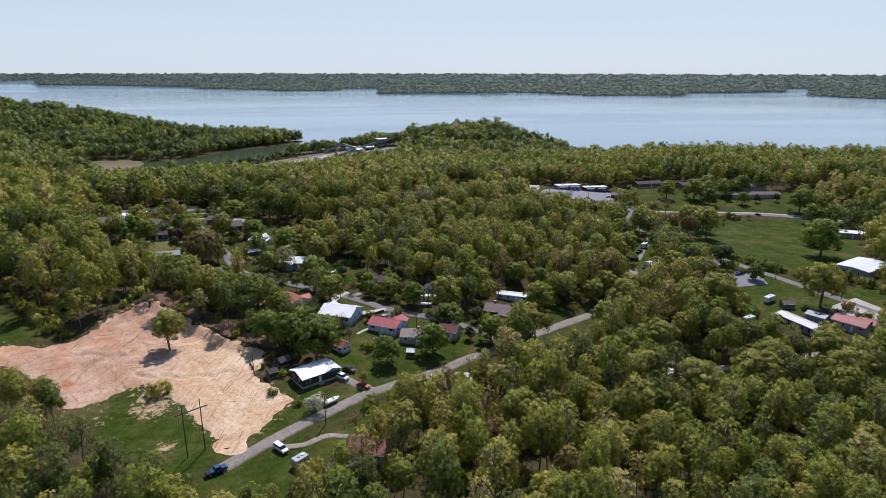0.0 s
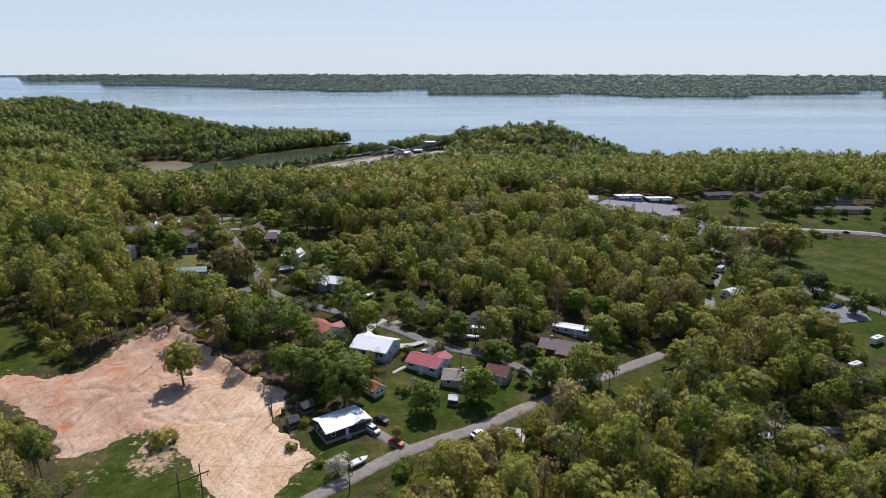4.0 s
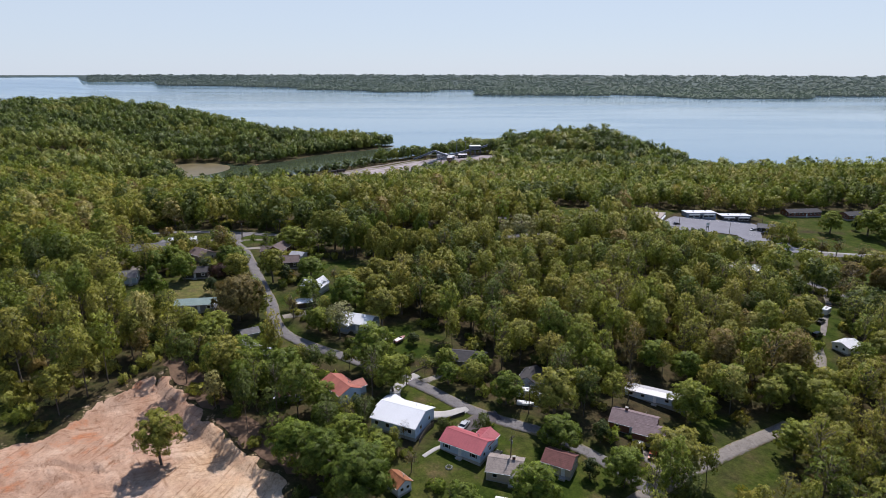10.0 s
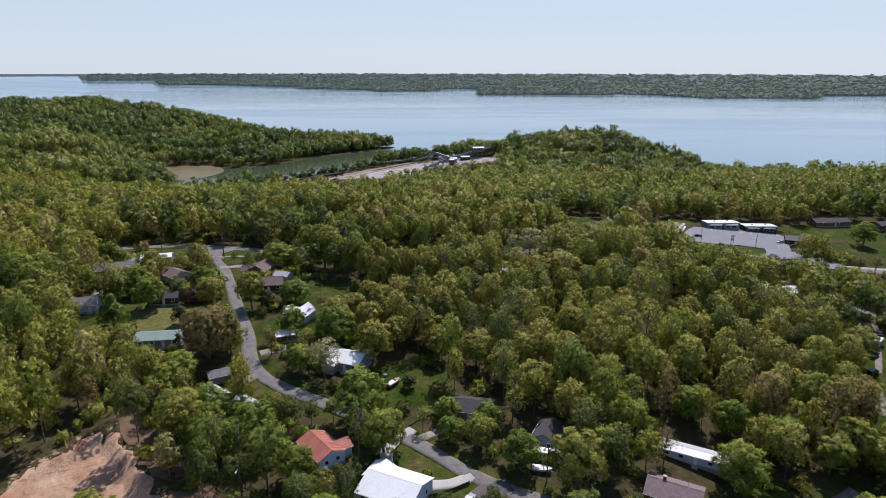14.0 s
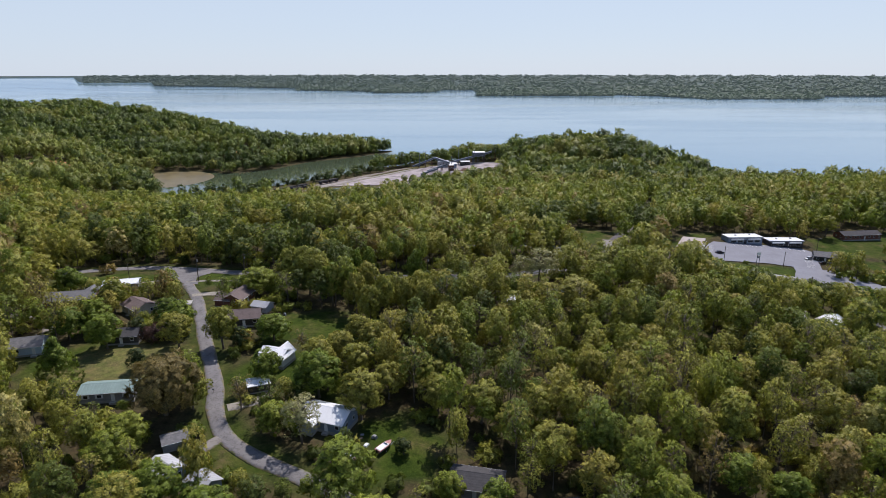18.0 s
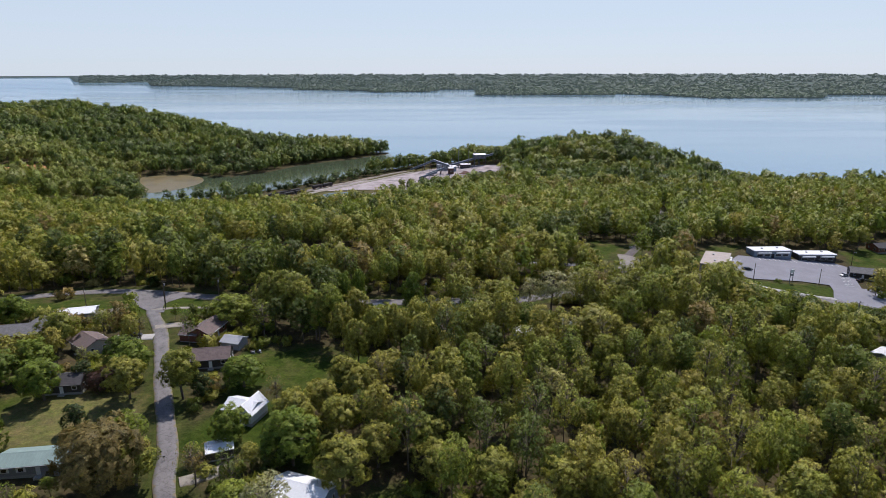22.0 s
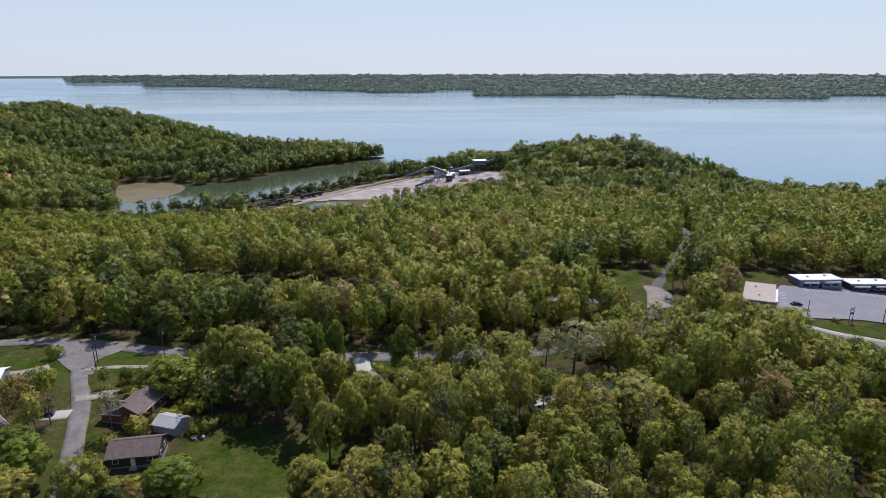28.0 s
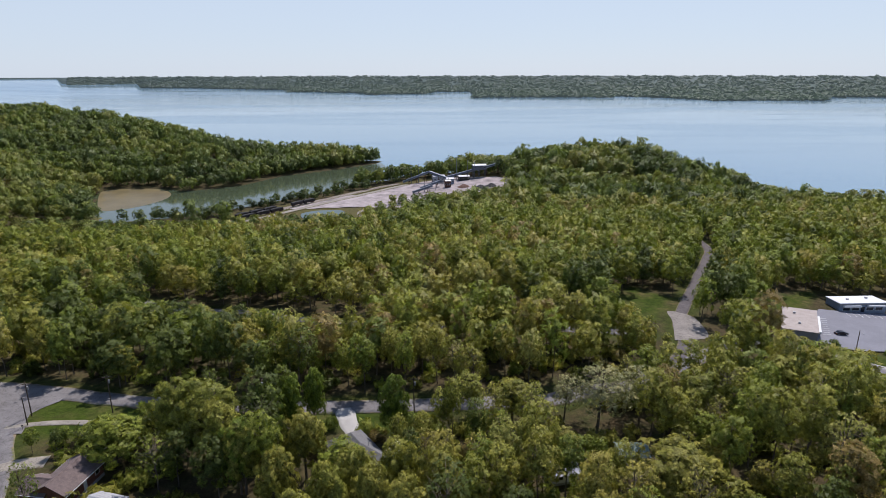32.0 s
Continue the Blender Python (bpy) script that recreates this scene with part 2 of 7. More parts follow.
def water_material(name, base, rough, bump):
    m = Nodes(name, rough)
    m.color(base)
    m.b.inputs["IOR"].default_value = 1.33
    m.b.inputs["Specular IOR Level"].default_value = 0.5
    r = m.ramp(m.noise(0.0035, 5, 0.55, stretch=(0.25, 1.0, 1)), (0.42, (rough * 0.55,) * 3), (0.58, (rough * 1.35,) * 3))
    m.link(r, m.b.inputs["Roughness"])
    m.bump(m.noise(0.25, 4, 0.6, stretch=(0.6, 1, 1)), bump, 1.0)
    return m.mat


MAT["water"] = water_material("lake_water", (0.145, 0.238, 0.305), 0.12, 0.05)
MAT["pond"] = water_material("cove_water", (0.060, 0.078, 0.045), 0.10, 0.02)


# ---- the lie of the land ----
LAKE = -31.0
# low hills and hollows: centre, spread and height
HILLS = [(-70, 180, 70, -5.2), (20, 200, 70, 8.1), (110, 200, 80, -10.9), (-90, 310, 80, 8.7), (0, 300, 70, -3.6), (110, 330, 90, 9.4),
         (-110, 420, 90, -0.3), (0, 420, 90, 4.1), (110, 460, 80, 3.6), (220, 470, 70, 2.1), (290, 380, 90, -10.9), (-250, 350, 150, 11.1),
         (-50, 600, 120, 8.2), (130, 640, 140, 0.7), (100, 50, 120, -2.8), (-100, 60, 120, 4.2), (-450, 600, 220, 14.8)]
HILLS += [(-200, 720, 150, -22), (0, 820, 130, -11.5), (250, 1000, 150, -1.7), (-350, 1000, 220, -7), (-640, 1300, 260, 31.4), (450, 700, 250, 0.3),
         (-430, 1010, 80, -12.0), (-385, 825, 42, 12.0), (-470, 840, 50, 8.0)]
HILLS += [(148, 915, 42, 5.4), (205, 895, 44, 19.2), (110, 890, 45, -0.7), (270, 800, 150, -0.9), (300, 720, 70, -12.3), (250, 835, 32, 4.2),
         (330, 800, 45, -13.4), (185, 900, 26, -8.9), (330, 640, 90, 7.0), (320, 880, 35, -1.4)]
SHORE = [(-4900, 2600), (-1900, 2100), (-1400, 1750), (-900, 1560), (-600, 1450), (-330, 1270), (-240, 1180), (-110, 1140), (-52, 1118),
         (-62, 1096), (-102, 1052), (-165, 1000), (-201, 931), (-248, 902), (-290, 922), (-340, 918), (-330, 878), (-300, 815), (-262, 752),
         (-202, 778), (-158, 816), (-104, 877), (-63, 942), (-31, 956), (-12, 992), (40, 1010), (98, 1041), (172, 1085), (310, 1070),
         (352, 930), (362, 820), (410, 768), (520, 742), (700, 680), (1000, 600), (1500, 480), (2600, 300), (4900, 100)]
SOIL = [(-126, 219), (-113, 216), (-103, 220), (-97, 236), (-86, 251), (-76, 241), (-65, 229), (-50, 214), (-37, 203), (-36, 193), (-39, 188),
        (-30, 178), (-25, 171), (-32, 160), (-38, 151), (-43, 151), (-49, 158), (-58, 172), (-66, 184), (-73, 188), (-83, 179),
        (-92, 176), (-98, 188), (-118, 203), (-132, 210)]


def inside(poly, x, y):
    """Which of the points lie in the outline."""
    p = np.array(poly, float)
    out = np.zeros(np.shape(x), bool)
    for (ax, ay), (bx, by) in zip(p, np.roll(p, -1, 0)):
        if ay != by:
            out ^= ((ay > y) != (by > y)) & (x < (bx - ax) * (y - ay) / (by - ay) + ax)
    return out


def away(line, x, y, closed=False):
    """How far the points lie from a line."""
    p = np.array(line, float)
    q = np.roll(p, -1, 0) if closed else p[1:]
    best = np.full(np.shape(x), 1e9)
    for (ax, ay), (bx, by) in zip(p, q):
        dx, dy = bx - ax, by - ay
        s = np.clip(((x - ax) * dx + (y - ay) * dy) / (dx * dx + dy * dy + 1e-9), 0, 1)
        best = np.minimum(best, np.hypot(x - ax - s * dx, y - ay - s * dy))
    return best


def depth_in(poly, x, y):
    """Distance to the outline, positive inside it."""
    return np.where(inside(poly, x, y), 1, -1) * away(poly, x, y, True)


def ramped(a, b, v):
    s = np.clip((v - a) / (b - a), 0, 1)
    return s * s * (3 - 2 * s)


LAND = SHORE + [(4900, -4900), (-4900, -4900)]


def ground_z(x, y):
    x, y = np.asarray(x, float), np.asarray(y, float)
    h = np.full(x.shape, -12.0)
    for cx, cy, s, v in HILLS:
        h = h + v * np.exp(-((x - cx) ** 2 + (y - cy) ** 2) / (2 * s * s))
    # the hills beyond the cove roll in ridges and hollows
    h = h + 5.0 * ramped(-150, -260, x) * ramped(880, 1000, y) * np.sin(x / 34 + 0.8 * np.sin(y / 47)) * np.sin(y / 38 + x / 90)
    d = depth_in(LAND, x, y)
    h = np.maximum(h, LAKE + 2.0)
    h = np.where(d > 0, LAKE + 0.9 + (h - LAKE - 0.9) * ramped(0, 110, d), LAKE - 4 * ramped(0, 12, -d) + 0.9 * ramped(-6, 0, d))
    # the graded lot lies cut into the slope, deepest along its upper edge
    e = depth_in(SOIL, x, y)
    upper = ramped(196, 225, y + 0.25 * (x + 70))
    return h - 2.6 * ramped(0.0, 5.0, e) * upper


def at(x, y):
    return float(ground_z(np.array([x]), np.array([y]))[0])


def mesh_of(name, verts, faces, mats, smooth=False, index=None):
    """A mesh from arrays; faces all of one corner count."""
    me = bpy.data.meshes.new(name)
    verts, faces = np.asarray(verts, np.float32), np.asarray(faces, np.int32)
    k = faces.shape[1]
    me.vertices.add(len(verts))
    me.vertices.foreach_set("co", verts.ravel())
    me.loops.add(faces.size)
    me.loops.foreach_set("vertex_index", faces.ravel())
    me.polygons.add(len(faces))
    me.polygons.foreach_set("loop_start", np.arange(0, faces.size, k, dtype=np.int32))
    me.polygons.foreach_set("use_smooth", np.full(len(faces), smooth))
    for m in mats:
        me.materials.append(m)
    if index is not None:
        me.polygons.foreach_set("material_index", np.asarray(index, np.int32))
    me.update(calc_edges=True)
    return me


def lay(me, name, values):
    a = me.attributes.new(name, "FLOAT", "POINT")
    a.data.foreach_set("value", np.asarray(values, np.float32))


def stretched(lo, hi, step, far_lo, far_hi, growth=1.14):
    mid = list(np.arange(lo, hi + 0.01, step))
    for end, sign in ((far_hi, 1), (far_lo, -1)):
        s, v = step, mid[-1] if sign > 0 else mid[0]
        while sign * (end - v) > 0:
            s *= growth
            v += sign * s
            mid = mid + [v] if sign > 0 else [v] + mid
    return np.array(mid)


# lawns, fields and yards (outlines), roads (centre lines, with their widths)
LAWNS = []


def lawn(*outline):
    LAWNS.append(list(outline))


lawn((-14, 186), (-6, 176), (18, 185), (38, 197), (46, 203), (42, 216), (20, 222), (4, 222), (-8, 212), (-14, 200))
lawn((-40, 152), (-32, 162), (-24, 172), (-30, 182), (-18, 178), (-4, 174), (-18, 162), (-32, 153))
lawn((-89, 175), (-73, 185), (-60, 172), (-48, 157), (-43, 146), (-52, 138), (-62, 146), (-74, 157))
lawn((-50, 136), (-41, 142), (-30, 146), (-14, 154), (2, 165), (-2, 156), (-14, 146), (-24, 134), (-18, 126), (-48, 128))
lawn((-16, 262), (0, 262), (4, 276), (-8, 288), (-18, 284))
lawn((-60, 268), (-46, 262), (-36, 264), (-50, 284))
lawn((-18, 222), (20, 226), (-2, 246), (-14, 248))
lawn((-116, 296), (-76, 298), (-78, 320), (-100, 330), (-124, 314))
lawn((-54, 330), (-30, 322), (-18, 330), (-18, 350), (-40, 356), (-56, 350))
lawn((-62, 300), (-40, 300), (-24, 292), (-14, 300), (-30, 312), (-54, 330))
lawn((-104, 380), (-70, 384), (-72, 398), (-100, 404), (-116, 400))
lawn((-160, 382), (-112, 378), (-104, 392), (-126, 402), (-162, 398))
lawn((-30, 386), (-6, 386), (2, 394), (-30, 394))
lawn((150, 422), (200, 420), (212, 430), (200, 438), (150, 436))
lawn((136, 462), (146, 464), (176, 494), (184, 504), (162, 497), (148, 482))
lawn((82, 452), (98, 466), (108, 486), (100, 504), (84, 486))
lawn((232, 470), (300, 468), (340, 500), (310, 520), (240, 500))
lawn((206, 340), (222, 290), (246, 258), (300, 290), (345, 340), (346, 396), (300, 402), (232, 400))
lawn((176, 226), (240, 218), (260, 240), (216, 268), (190, 268))
lawn((64, 222), (90, 236), (78, 238), (60, 218))
lawn((48, 196), (70, 206), (98, 224), (104, 220), (70, 198))
lawn((300, 418), (380, 420), (420, 470), (330, 480))
lawn((250, 420), (300, 425), (320, 470), (240, 460))
lawn((-145, 257), (-128, 240), (-110, 221), (-128, 219), (-150, 235))
lawn((146, 287), (158, 286), (180, 318), (174, 328), (150, 300))
lawn((119, 244), (126, 240), (146, 268), (148, 280), (138, 274))
ROADS = {}


def road(name, width, *line):
    ROADS[name] = (width, list(line))


road("main_street", 4.4, (-43, 141), (-36, 147), (-25, 156), (-12, 165), (-1, 172), (20, 182), (37, 193), (44, 196.5), (59, 207), (78, 219), (90, 226), (101, 232), (108, 236))
road("loop_street", 4.7, (-109, 402), (-100, 382), (-92, 368), (-82, 345), (-75, 328), (-67, 310), (-62, 298), (-59, 288), (-53, 277), (-43, 269), (-30, 262), (-9, 249), (0, 242), (8, 235), (18, 229), (30, 224), (42, 215), (52, 204))
road("county_road", 6.8, (-330, 330), (-240, 372), (-190, 396), (-164, 404), (-146, 410), (-127, 412), (-106, 408), (-88, 403), (-67, 399), (-40, 397), (-17, 397), (10, 398), (36, 399), (50, 404), (66, 408), (90, 424), (110, 436), (126, 438), (145, 428), (160, 420), (184, 416), (214, 417), (250, 419), (302, 421), (344, 405), (386, 362), (470, 300))
road("side_street", 6.0, (214, 417), (200, 396), (186, 374), (188, 350), (198, 330), (211, 288), (221, 258), (232, 211), (240, 160), (244, 100))
road("gate_road", 5.0, (84, 422), (94, 438), (98, 452), (103, 464), (112, 480), (122, 497), (140, 528), (160, 562), (172, 586), (178, 620))
road("back_road", 6.0, (-300, 660), (-255, 612), (-180, 545), (-109, 490), (-68, 476), (-35, 463), (0, 456), (40, 452), (84, 446))
road("lane", 3.6, (92, 204), (110, 190), (135, 184), (160, 186), (190, 188), (214, 190))
LOT = [(146, 446), (156, 438.5), (181, 442), (195, 440.5), (192, 433), (184, 421), (204, 426), (213, 444), (227, 473), (223, 479), (200, 481), (178, 481), (171, 482), (164, 474)]


def smooth_line(line, step=2.0):
    """A finely stepped curve through the points."""
    p = np.array(line, float)
    p = np.vstack([2 * p[0] - p[1], p, 2 * p[-1] - p[-2]])
    out = []
    for a, b, c, d in zip(p, p[1:], p[2:], p[3:]):
        n = max(2, int(np.hypot(*(c - b)) / step))
        for s in np.arange(n) / n:
            out.append(0.5 * (2 * b + (c - a) * s + (2 * a - 5 * b + 4 * c - d) * s ** 2 + (3 * b - a - 3 * c + d) * s ** 3))
    return np.array(out + [p[-2]])


CURVES = {name: (w, smooth_line(line)) for name, (w, line) in ROADS.items()}
COAL = [(-160, 762), (-90, 745), (-56, 750), (-40, 800), (-10, 830), (30, 840), (90, 850), (100, 900), (60, 940), (10, 950), (-20, 930), (-60, 880), (-110, 830), (-160, 790)]


YARD = [(-30, 889), (1, 922), (40, 935), (80, 918), (104, 885), (98, 846), (46, 836), (18, 816), (-8, 790), (-36, 796), (-50, 800), (-84, 800), (-116, 802), (-84, 846)]
BANK = [(-262, 752), (-202, 778), (-158, 816), (-104, 877), (-63, 942), (-50, 900), (-110, 825), (-160, 765), (-240, 735)]
BROWN = [(-480, 660), (-330, 690), (-310, 770), (-390, 870), (-520, 850), (-560, 740)]
WEST_CLEARING = [(-445, 778), (-418, 788), (-388, 820), (-372, 808), (-384, 776), (-420, 752)]
POINT_CLEARING = [(-262, 1000), (-246, 1010), (-226, 1024), (-222, 1010), (-238, 992), (-254, 984)]
PINES = [(234, 990), (273, 950), (285, 885), (272, 815), (247, 775), (205, 815)]


# grass worn through to the clay: how bare, and the outline
SCUFFED = [(0.62, [(-76, 190), (-72, 196), (-62, 184), (-60, 172), (-66, 166), (-73, 171)]), (0.5, [(-87, 171), (-80, 176), (-76, 168), (-83, 164)]), (0.9, [(-60.5, 153), (-56.5, 153), (-56.5, 155), (-60.5, 155)])]


def build_ground():
    xs = stretched(-210, 300, 3.0, -4900, 4900)
    ys = np.concatenate([stretched(90, 600, 3.0, -2500, 600), stretched(608, 1160, 8.0, 608, 4950)])
    gx, gy = np.meshgrid(xs, ys)
    x, y = gx.ravel(), gy.ravel()
    z = ground_z(x, y)
    near = ramped(900, 500, np.hypot(x, y - 300))
    z += near * 0.12 * np.sin(x * 0.21 + 1.3 * np.sin(y * 0.13)) * np.sin(y * 0.17 + x * 0.05)
    for w, line in CURVES.values():
        d = away(line[::3], x, y)
        z -= 0.18 * ramped(w * 0.5 + 3, w * 0.5 + 0.2, d)
    z -= 1.2 * ramped(1.5, 4.5, depth_in(SOIL, x, y))
    z -= 0.3 * ramped(-4, 0, depth_in(LOT, x, y)) + 0.35 * ramped(0.0, 3.0, depth_in(SOIL, x, y))
    n, m = len(xs), len(ys)
    i = (np.arange(m - 1)[:, None] * n + np.arange(n - 1)).ravel()
    me = mesh_of("ground", np.c_[x, y, z], np.c_[i, i + 1, i + n + 1, i + n], [MAT["ground"]], True)
    lawn = np.zeros(len(x))
    for poly in LAWNS:
        lawn = np.maximum(lawn, ramped(-4, 2, depth_in(poly, x, y) + 2.5 * np.sin(x * 0.31) * np.sin(y * 0.27 + 1)))
    verge = np.zeros(len(x))
    for w, line in CURVES.values():
        verge = np.maximum(verge, ramped(w * 0.5 + 6, w * 0.5 + 1.5, away(line[::3], x, y)))
    lay(me, "lawn", np.maximum(lawn, 0.7 * verge))
    dry = ramped(8, -2, -depth_in(COAL, x, y)) * 0.45
    dry = np.maximum(dry, 0.85 * ramped(-3, 3, depth_in([(-118, 298), (-76, 300), (-78, 320), (-104, 326)], x, y)))
    dry = np.maximum(dry, ramped(0, 20, depth_in([(-310, 850), (-262, 870), (-255, 800), (-250, 755), (-300, 760)], x, y)))
    lay(me, "dry", dry)
    lay(me, "scuffed", np.maximum.reduce([top * ramped(-5, 3, depth_in(poly, x, y)) for top, poly in SCUFFED] + [0.42 * ramped(-7, 0, depth_in(SOIL, x, y))]))
    return tagged(new("ground", me), "spring grass, leaf litter and bare earth over gentle hills", "ground", kind="structure")


build_ground()


def build_water():
    r = np.concatenate([np.arange(0, 2500, 125), np.arange(2500, 4951, 70)])
    a = np.radians(np.arange(-75, 80.1, 0.25))
    gr, ga = np.meshgrid(r, a)
    x, y = (gr * np.sin(ga)).ravel(), (gr * np.cos(ga)).ravel() + 186
    z = LAKE + 45 * np.clip((gr.ravel() - 2500) / 2400, 0, 2) ** 2
    z += 40 * ramped(-28.45, -28.75, np.degrees(ga.ravel())) * ramped(3600, 4950, gr.ravel())
    z += 16 * ramped(-22.9, -23.3, np.degrees(ga.ravel())) * ramped(-28.75, -28.45, np.degrees(ga.ravel())) * ramped(3600, 4900, gr.ravel())
    n = len(r)
    i = (np.arange(len(a) - 1)[:, None] * n + np.arange(n - 1)).ravel()
    me = mesh_of("water", np.c_[x, y, z], np.c_[i, i + n, i + n + 1, i + 1], [MAT["water"]], True)
    return tagged(new("water", me), "wide pale blue lake with faint wind streaks", "lake", kind="structure")


build_water()

# ---- the far shore ----
COAST = [(-80, 4900), (-33, 4900), (-28.4, 4880), (-28.3, 4700), (-23, 4700), (-22.9, 4560), (-20.2, 4500), (-14.2, 4250), (-11.4, 4150), (-11.3, 3900), (-5.4, 3760), (-4.1, 3550),
         (0.8, 3620), (1.8, 3850), (5.0, 3850), (5.1, 3220), (17.0, 3270), (17.4, 3400), (21.2, 3300), (25.3, 3080), (33.4, 3260), (33.6, 3560), (37.3, 3640),
         (40.9, 3800), (41, 4200), (42.9, 4200), (43.0, 3500), (46, 3320), (60, 3200), (80, 3000)]


def coast(az):
    a, d = np.array(COAST).T
    return np.interp(az, a, d) + 25 * np.sin(az * 9.1) + 18 * np.sin(az * 23 + 1)


def far_z(az, r):
    c = coast(az)
    s = np.clip((r - c) / np.maximum(4960 - c, 60), 0, 1)
    w = LAKE + 45 * np.clip((r - 2500) / 2400, 0, 2) ** 2
    top = 90 - 0.0051 * 4950
    edge = LAKE + 45 * np.clip((c - 2500) / 2400, 0, 2) ** 2
    return np.maximum(w, edge) * 1.0 + (top - np.maximum(w, edge)) * s ** 1.0 * np.where(r > c, 1, 0) + np.where(r > c, 1.0, -6)


def build_far():
    az = np.arange(-72, 78, 0.35)
    s = np.linspace(-0.02, 1, 22)
    ga, gs = np.meshgrid(az, s, indexing="ij")
    c = coast(ga)
    r = c + gs * np.maximum(4960 - c, 60)
    z = far_z(ga, r)
    x, y = r * np.sin(np.radians(ga)), r * np.cos(np.radians(ga)) + 186
    n = len(s)
    i = (np.arange(len(az) - 1)[:, None] * n + np.arange(n - 1)).ravel()
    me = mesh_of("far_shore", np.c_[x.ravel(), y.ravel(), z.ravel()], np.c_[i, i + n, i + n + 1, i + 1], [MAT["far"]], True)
    # tint rises with distance, so the painted haze thickens
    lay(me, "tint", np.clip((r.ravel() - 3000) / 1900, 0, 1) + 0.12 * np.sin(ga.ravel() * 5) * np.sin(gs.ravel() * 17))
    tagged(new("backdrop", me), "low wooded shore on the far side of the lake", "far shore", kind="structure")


build_far()


# ---- trees ----
def crown_template(seed, n, leaf, lobes, spread=1.0, low=0.30, shape="round", ratio=2.6, core=0.10, puff=1.0, calm=0.0):
    """Leaf triangles of one crown and the way each one faces: crown radius 1, height 1; low is where the crown begins,
    ratio the usual height in crown radii. Puffs of leaves sit over a dome, uneven and with gaps, some leaves deep inside."""
    g = np.random.default_rng(seed)
    flat = np.array([1, 1, 1 / ratio])
    k = np.arange(lobes)
    a = k * 2.399 + g.uniform(0, 0.9, lobes)
    if shape == "cone":
        z = low + (1 - low) * (k + g.uniform(0, 1, lobes)) / lobes
        q = (1 - z) / (1 - low) * 0.86 + 0.03
        cen = np.c_[q * np.cos(a), q * np.sin(a), z * 0.96]
        size = g.uniform(0.20, 0.30, lobes) * (0.5 + q)
    else:
        e = np.clip(1 - 1.55 * (k + g.uniform(0.1, 0.9, lobes)) / lobes, -0.55, 1)
        out = np.sqrt(1 - e * e)
        reach = g.uniform(0.50, 0.84, lobes)
        lean = g.uniform(-0.10, 0.10, 2)
        mid = low + 0.48 * (1 - low)
        up = np.where(e > 0, (1 - mid) * 1.12, (mid - low))
        cen = np.c_[out * np.cos(a) * reach + lean[0] * (1 + e), out * np.sin(a) * reach + lean[1] * (1 + e), mid + up * e * (0.45 + 0.55 * reach)]
        cen[:, :2] *= spread
        size = g.uniform(0.22, 0.40, lobes) * puff * (24 / max(lobes, 10)) ** 0.45
    pick = g.integers(0, lobes, n)
    c = cen[pick]
    heart = np.array([0, 0, low + 0.42 * (1 - low)])
    away_c = (c - heart) / flat
    away_c /= np.linalg.norm(away_c, axis=1)[:, None] + 1e-6
    d = g.normal(size=(n, 3)) + 0.75 * away_c + np.array([0, 0, 0.30])
    d /= np.linalg.norm(d, axis=1)[:, None]
    deep = g.random(n) < core
    p = c + d * (size[pick] * g.uniform(0.70, 1.06, n))[:, None] * flat
    p = np.where(deep[:, None], heart + (p - heart) * g.uniform(0.25, 0.6, n)[:, None], p)
    p[:, 2] = np.minimum(p[:, 2], 1.02)
    out = (p - heart) / flat
    out /= np.linalg.norm(out, axis=1)[:, None] + 1e-6
    face = (0.62 * d + 0.55 * out + g.normal(size=(n, 3)) * 0.16) * (1 - calm) + np.array([0, 0, calm])
    face /= np.linalg.norm(face, axis=1)[:, None]
    up = face + g.normal(size=(n, 3)) * 0.42
    up /= np.linalg.norm(up, axis=1)[:, None]
    u = np.cross(up, g.normal(size=(n, 3)))
    u /= np.linalg.norm(u, axis=1)[:, None]
    v = np.cross(up, u)
    s = (leaf * g.uniform(0.75, 1.5, n) * np.where(deep, 1.8, 1.0))[:, None]
    tri = np.stack([p + (u * s) * flat, p + (-0.5 * u * s + 0.8 * v * s) * flat, p + (-0.6 * u * s - 0.75 * v * s) * flat], 1)
    return tri.reshape(-1, 3), np.repeat(face, 3, 0)


def trunk_template(seed, limbs, sides=5, thick=0.045, top=0.72):
    """A tapered trunk with limbs, as triangles: radius in crown radii, height 1."""
    g = np.random.default_rng(seed)
    tris = []

    def tube(a, b, ra, rb):
        a, b = np.array(a), np.array(b)
        ang = np.arange(sides) * 2 * np.pi / sides
        ring = np.c_[np.cos(ang), np.sin(ang), 0 * ang]
        lo, hi = a + ring * ra, b + ring * rb
        for i in range(sides):
            j = (i + 1) % sides
            tris.extend([lo[i], lo[j], hi[j], lo[i], hi[j], hi[i]])

    mid = (g.normal() * 0.04, g.normal() * 0.04, 0.32)
    end = (g.normal() * 0.1, g.normal() * 0.1, top)
    tube((0, 0, -0.04), mid, thick * 1.3, thick)
    tube(mid, end, thick, thick * 0.4)
    for k in range(limbs):
        s = g.uniform(0.05, 0.8)
        base = np.array(mid) * (1 - s) + np.array(end) * s
        a = k * 2.4 + g.uniform(0, 0.7)
        q = g.uniform(0.45, 0.85)
        tube(base, (base[0] + q * np.cos(a), base[1] + q * np.sin(a), min(0.95, base[2] + g.uniform(0.12, 0.3))), thick * 0.45, thick * 0.12)
    tris = np.array(tris)
    n = np.cross(tris[1::3] - tris[0::3], tris[2::3] - tris[0::3])
    n /= np.linalg.norm(n, axis=1)[:, None] + 1e-9
    return tris, np.repeat(n, 3, 0)


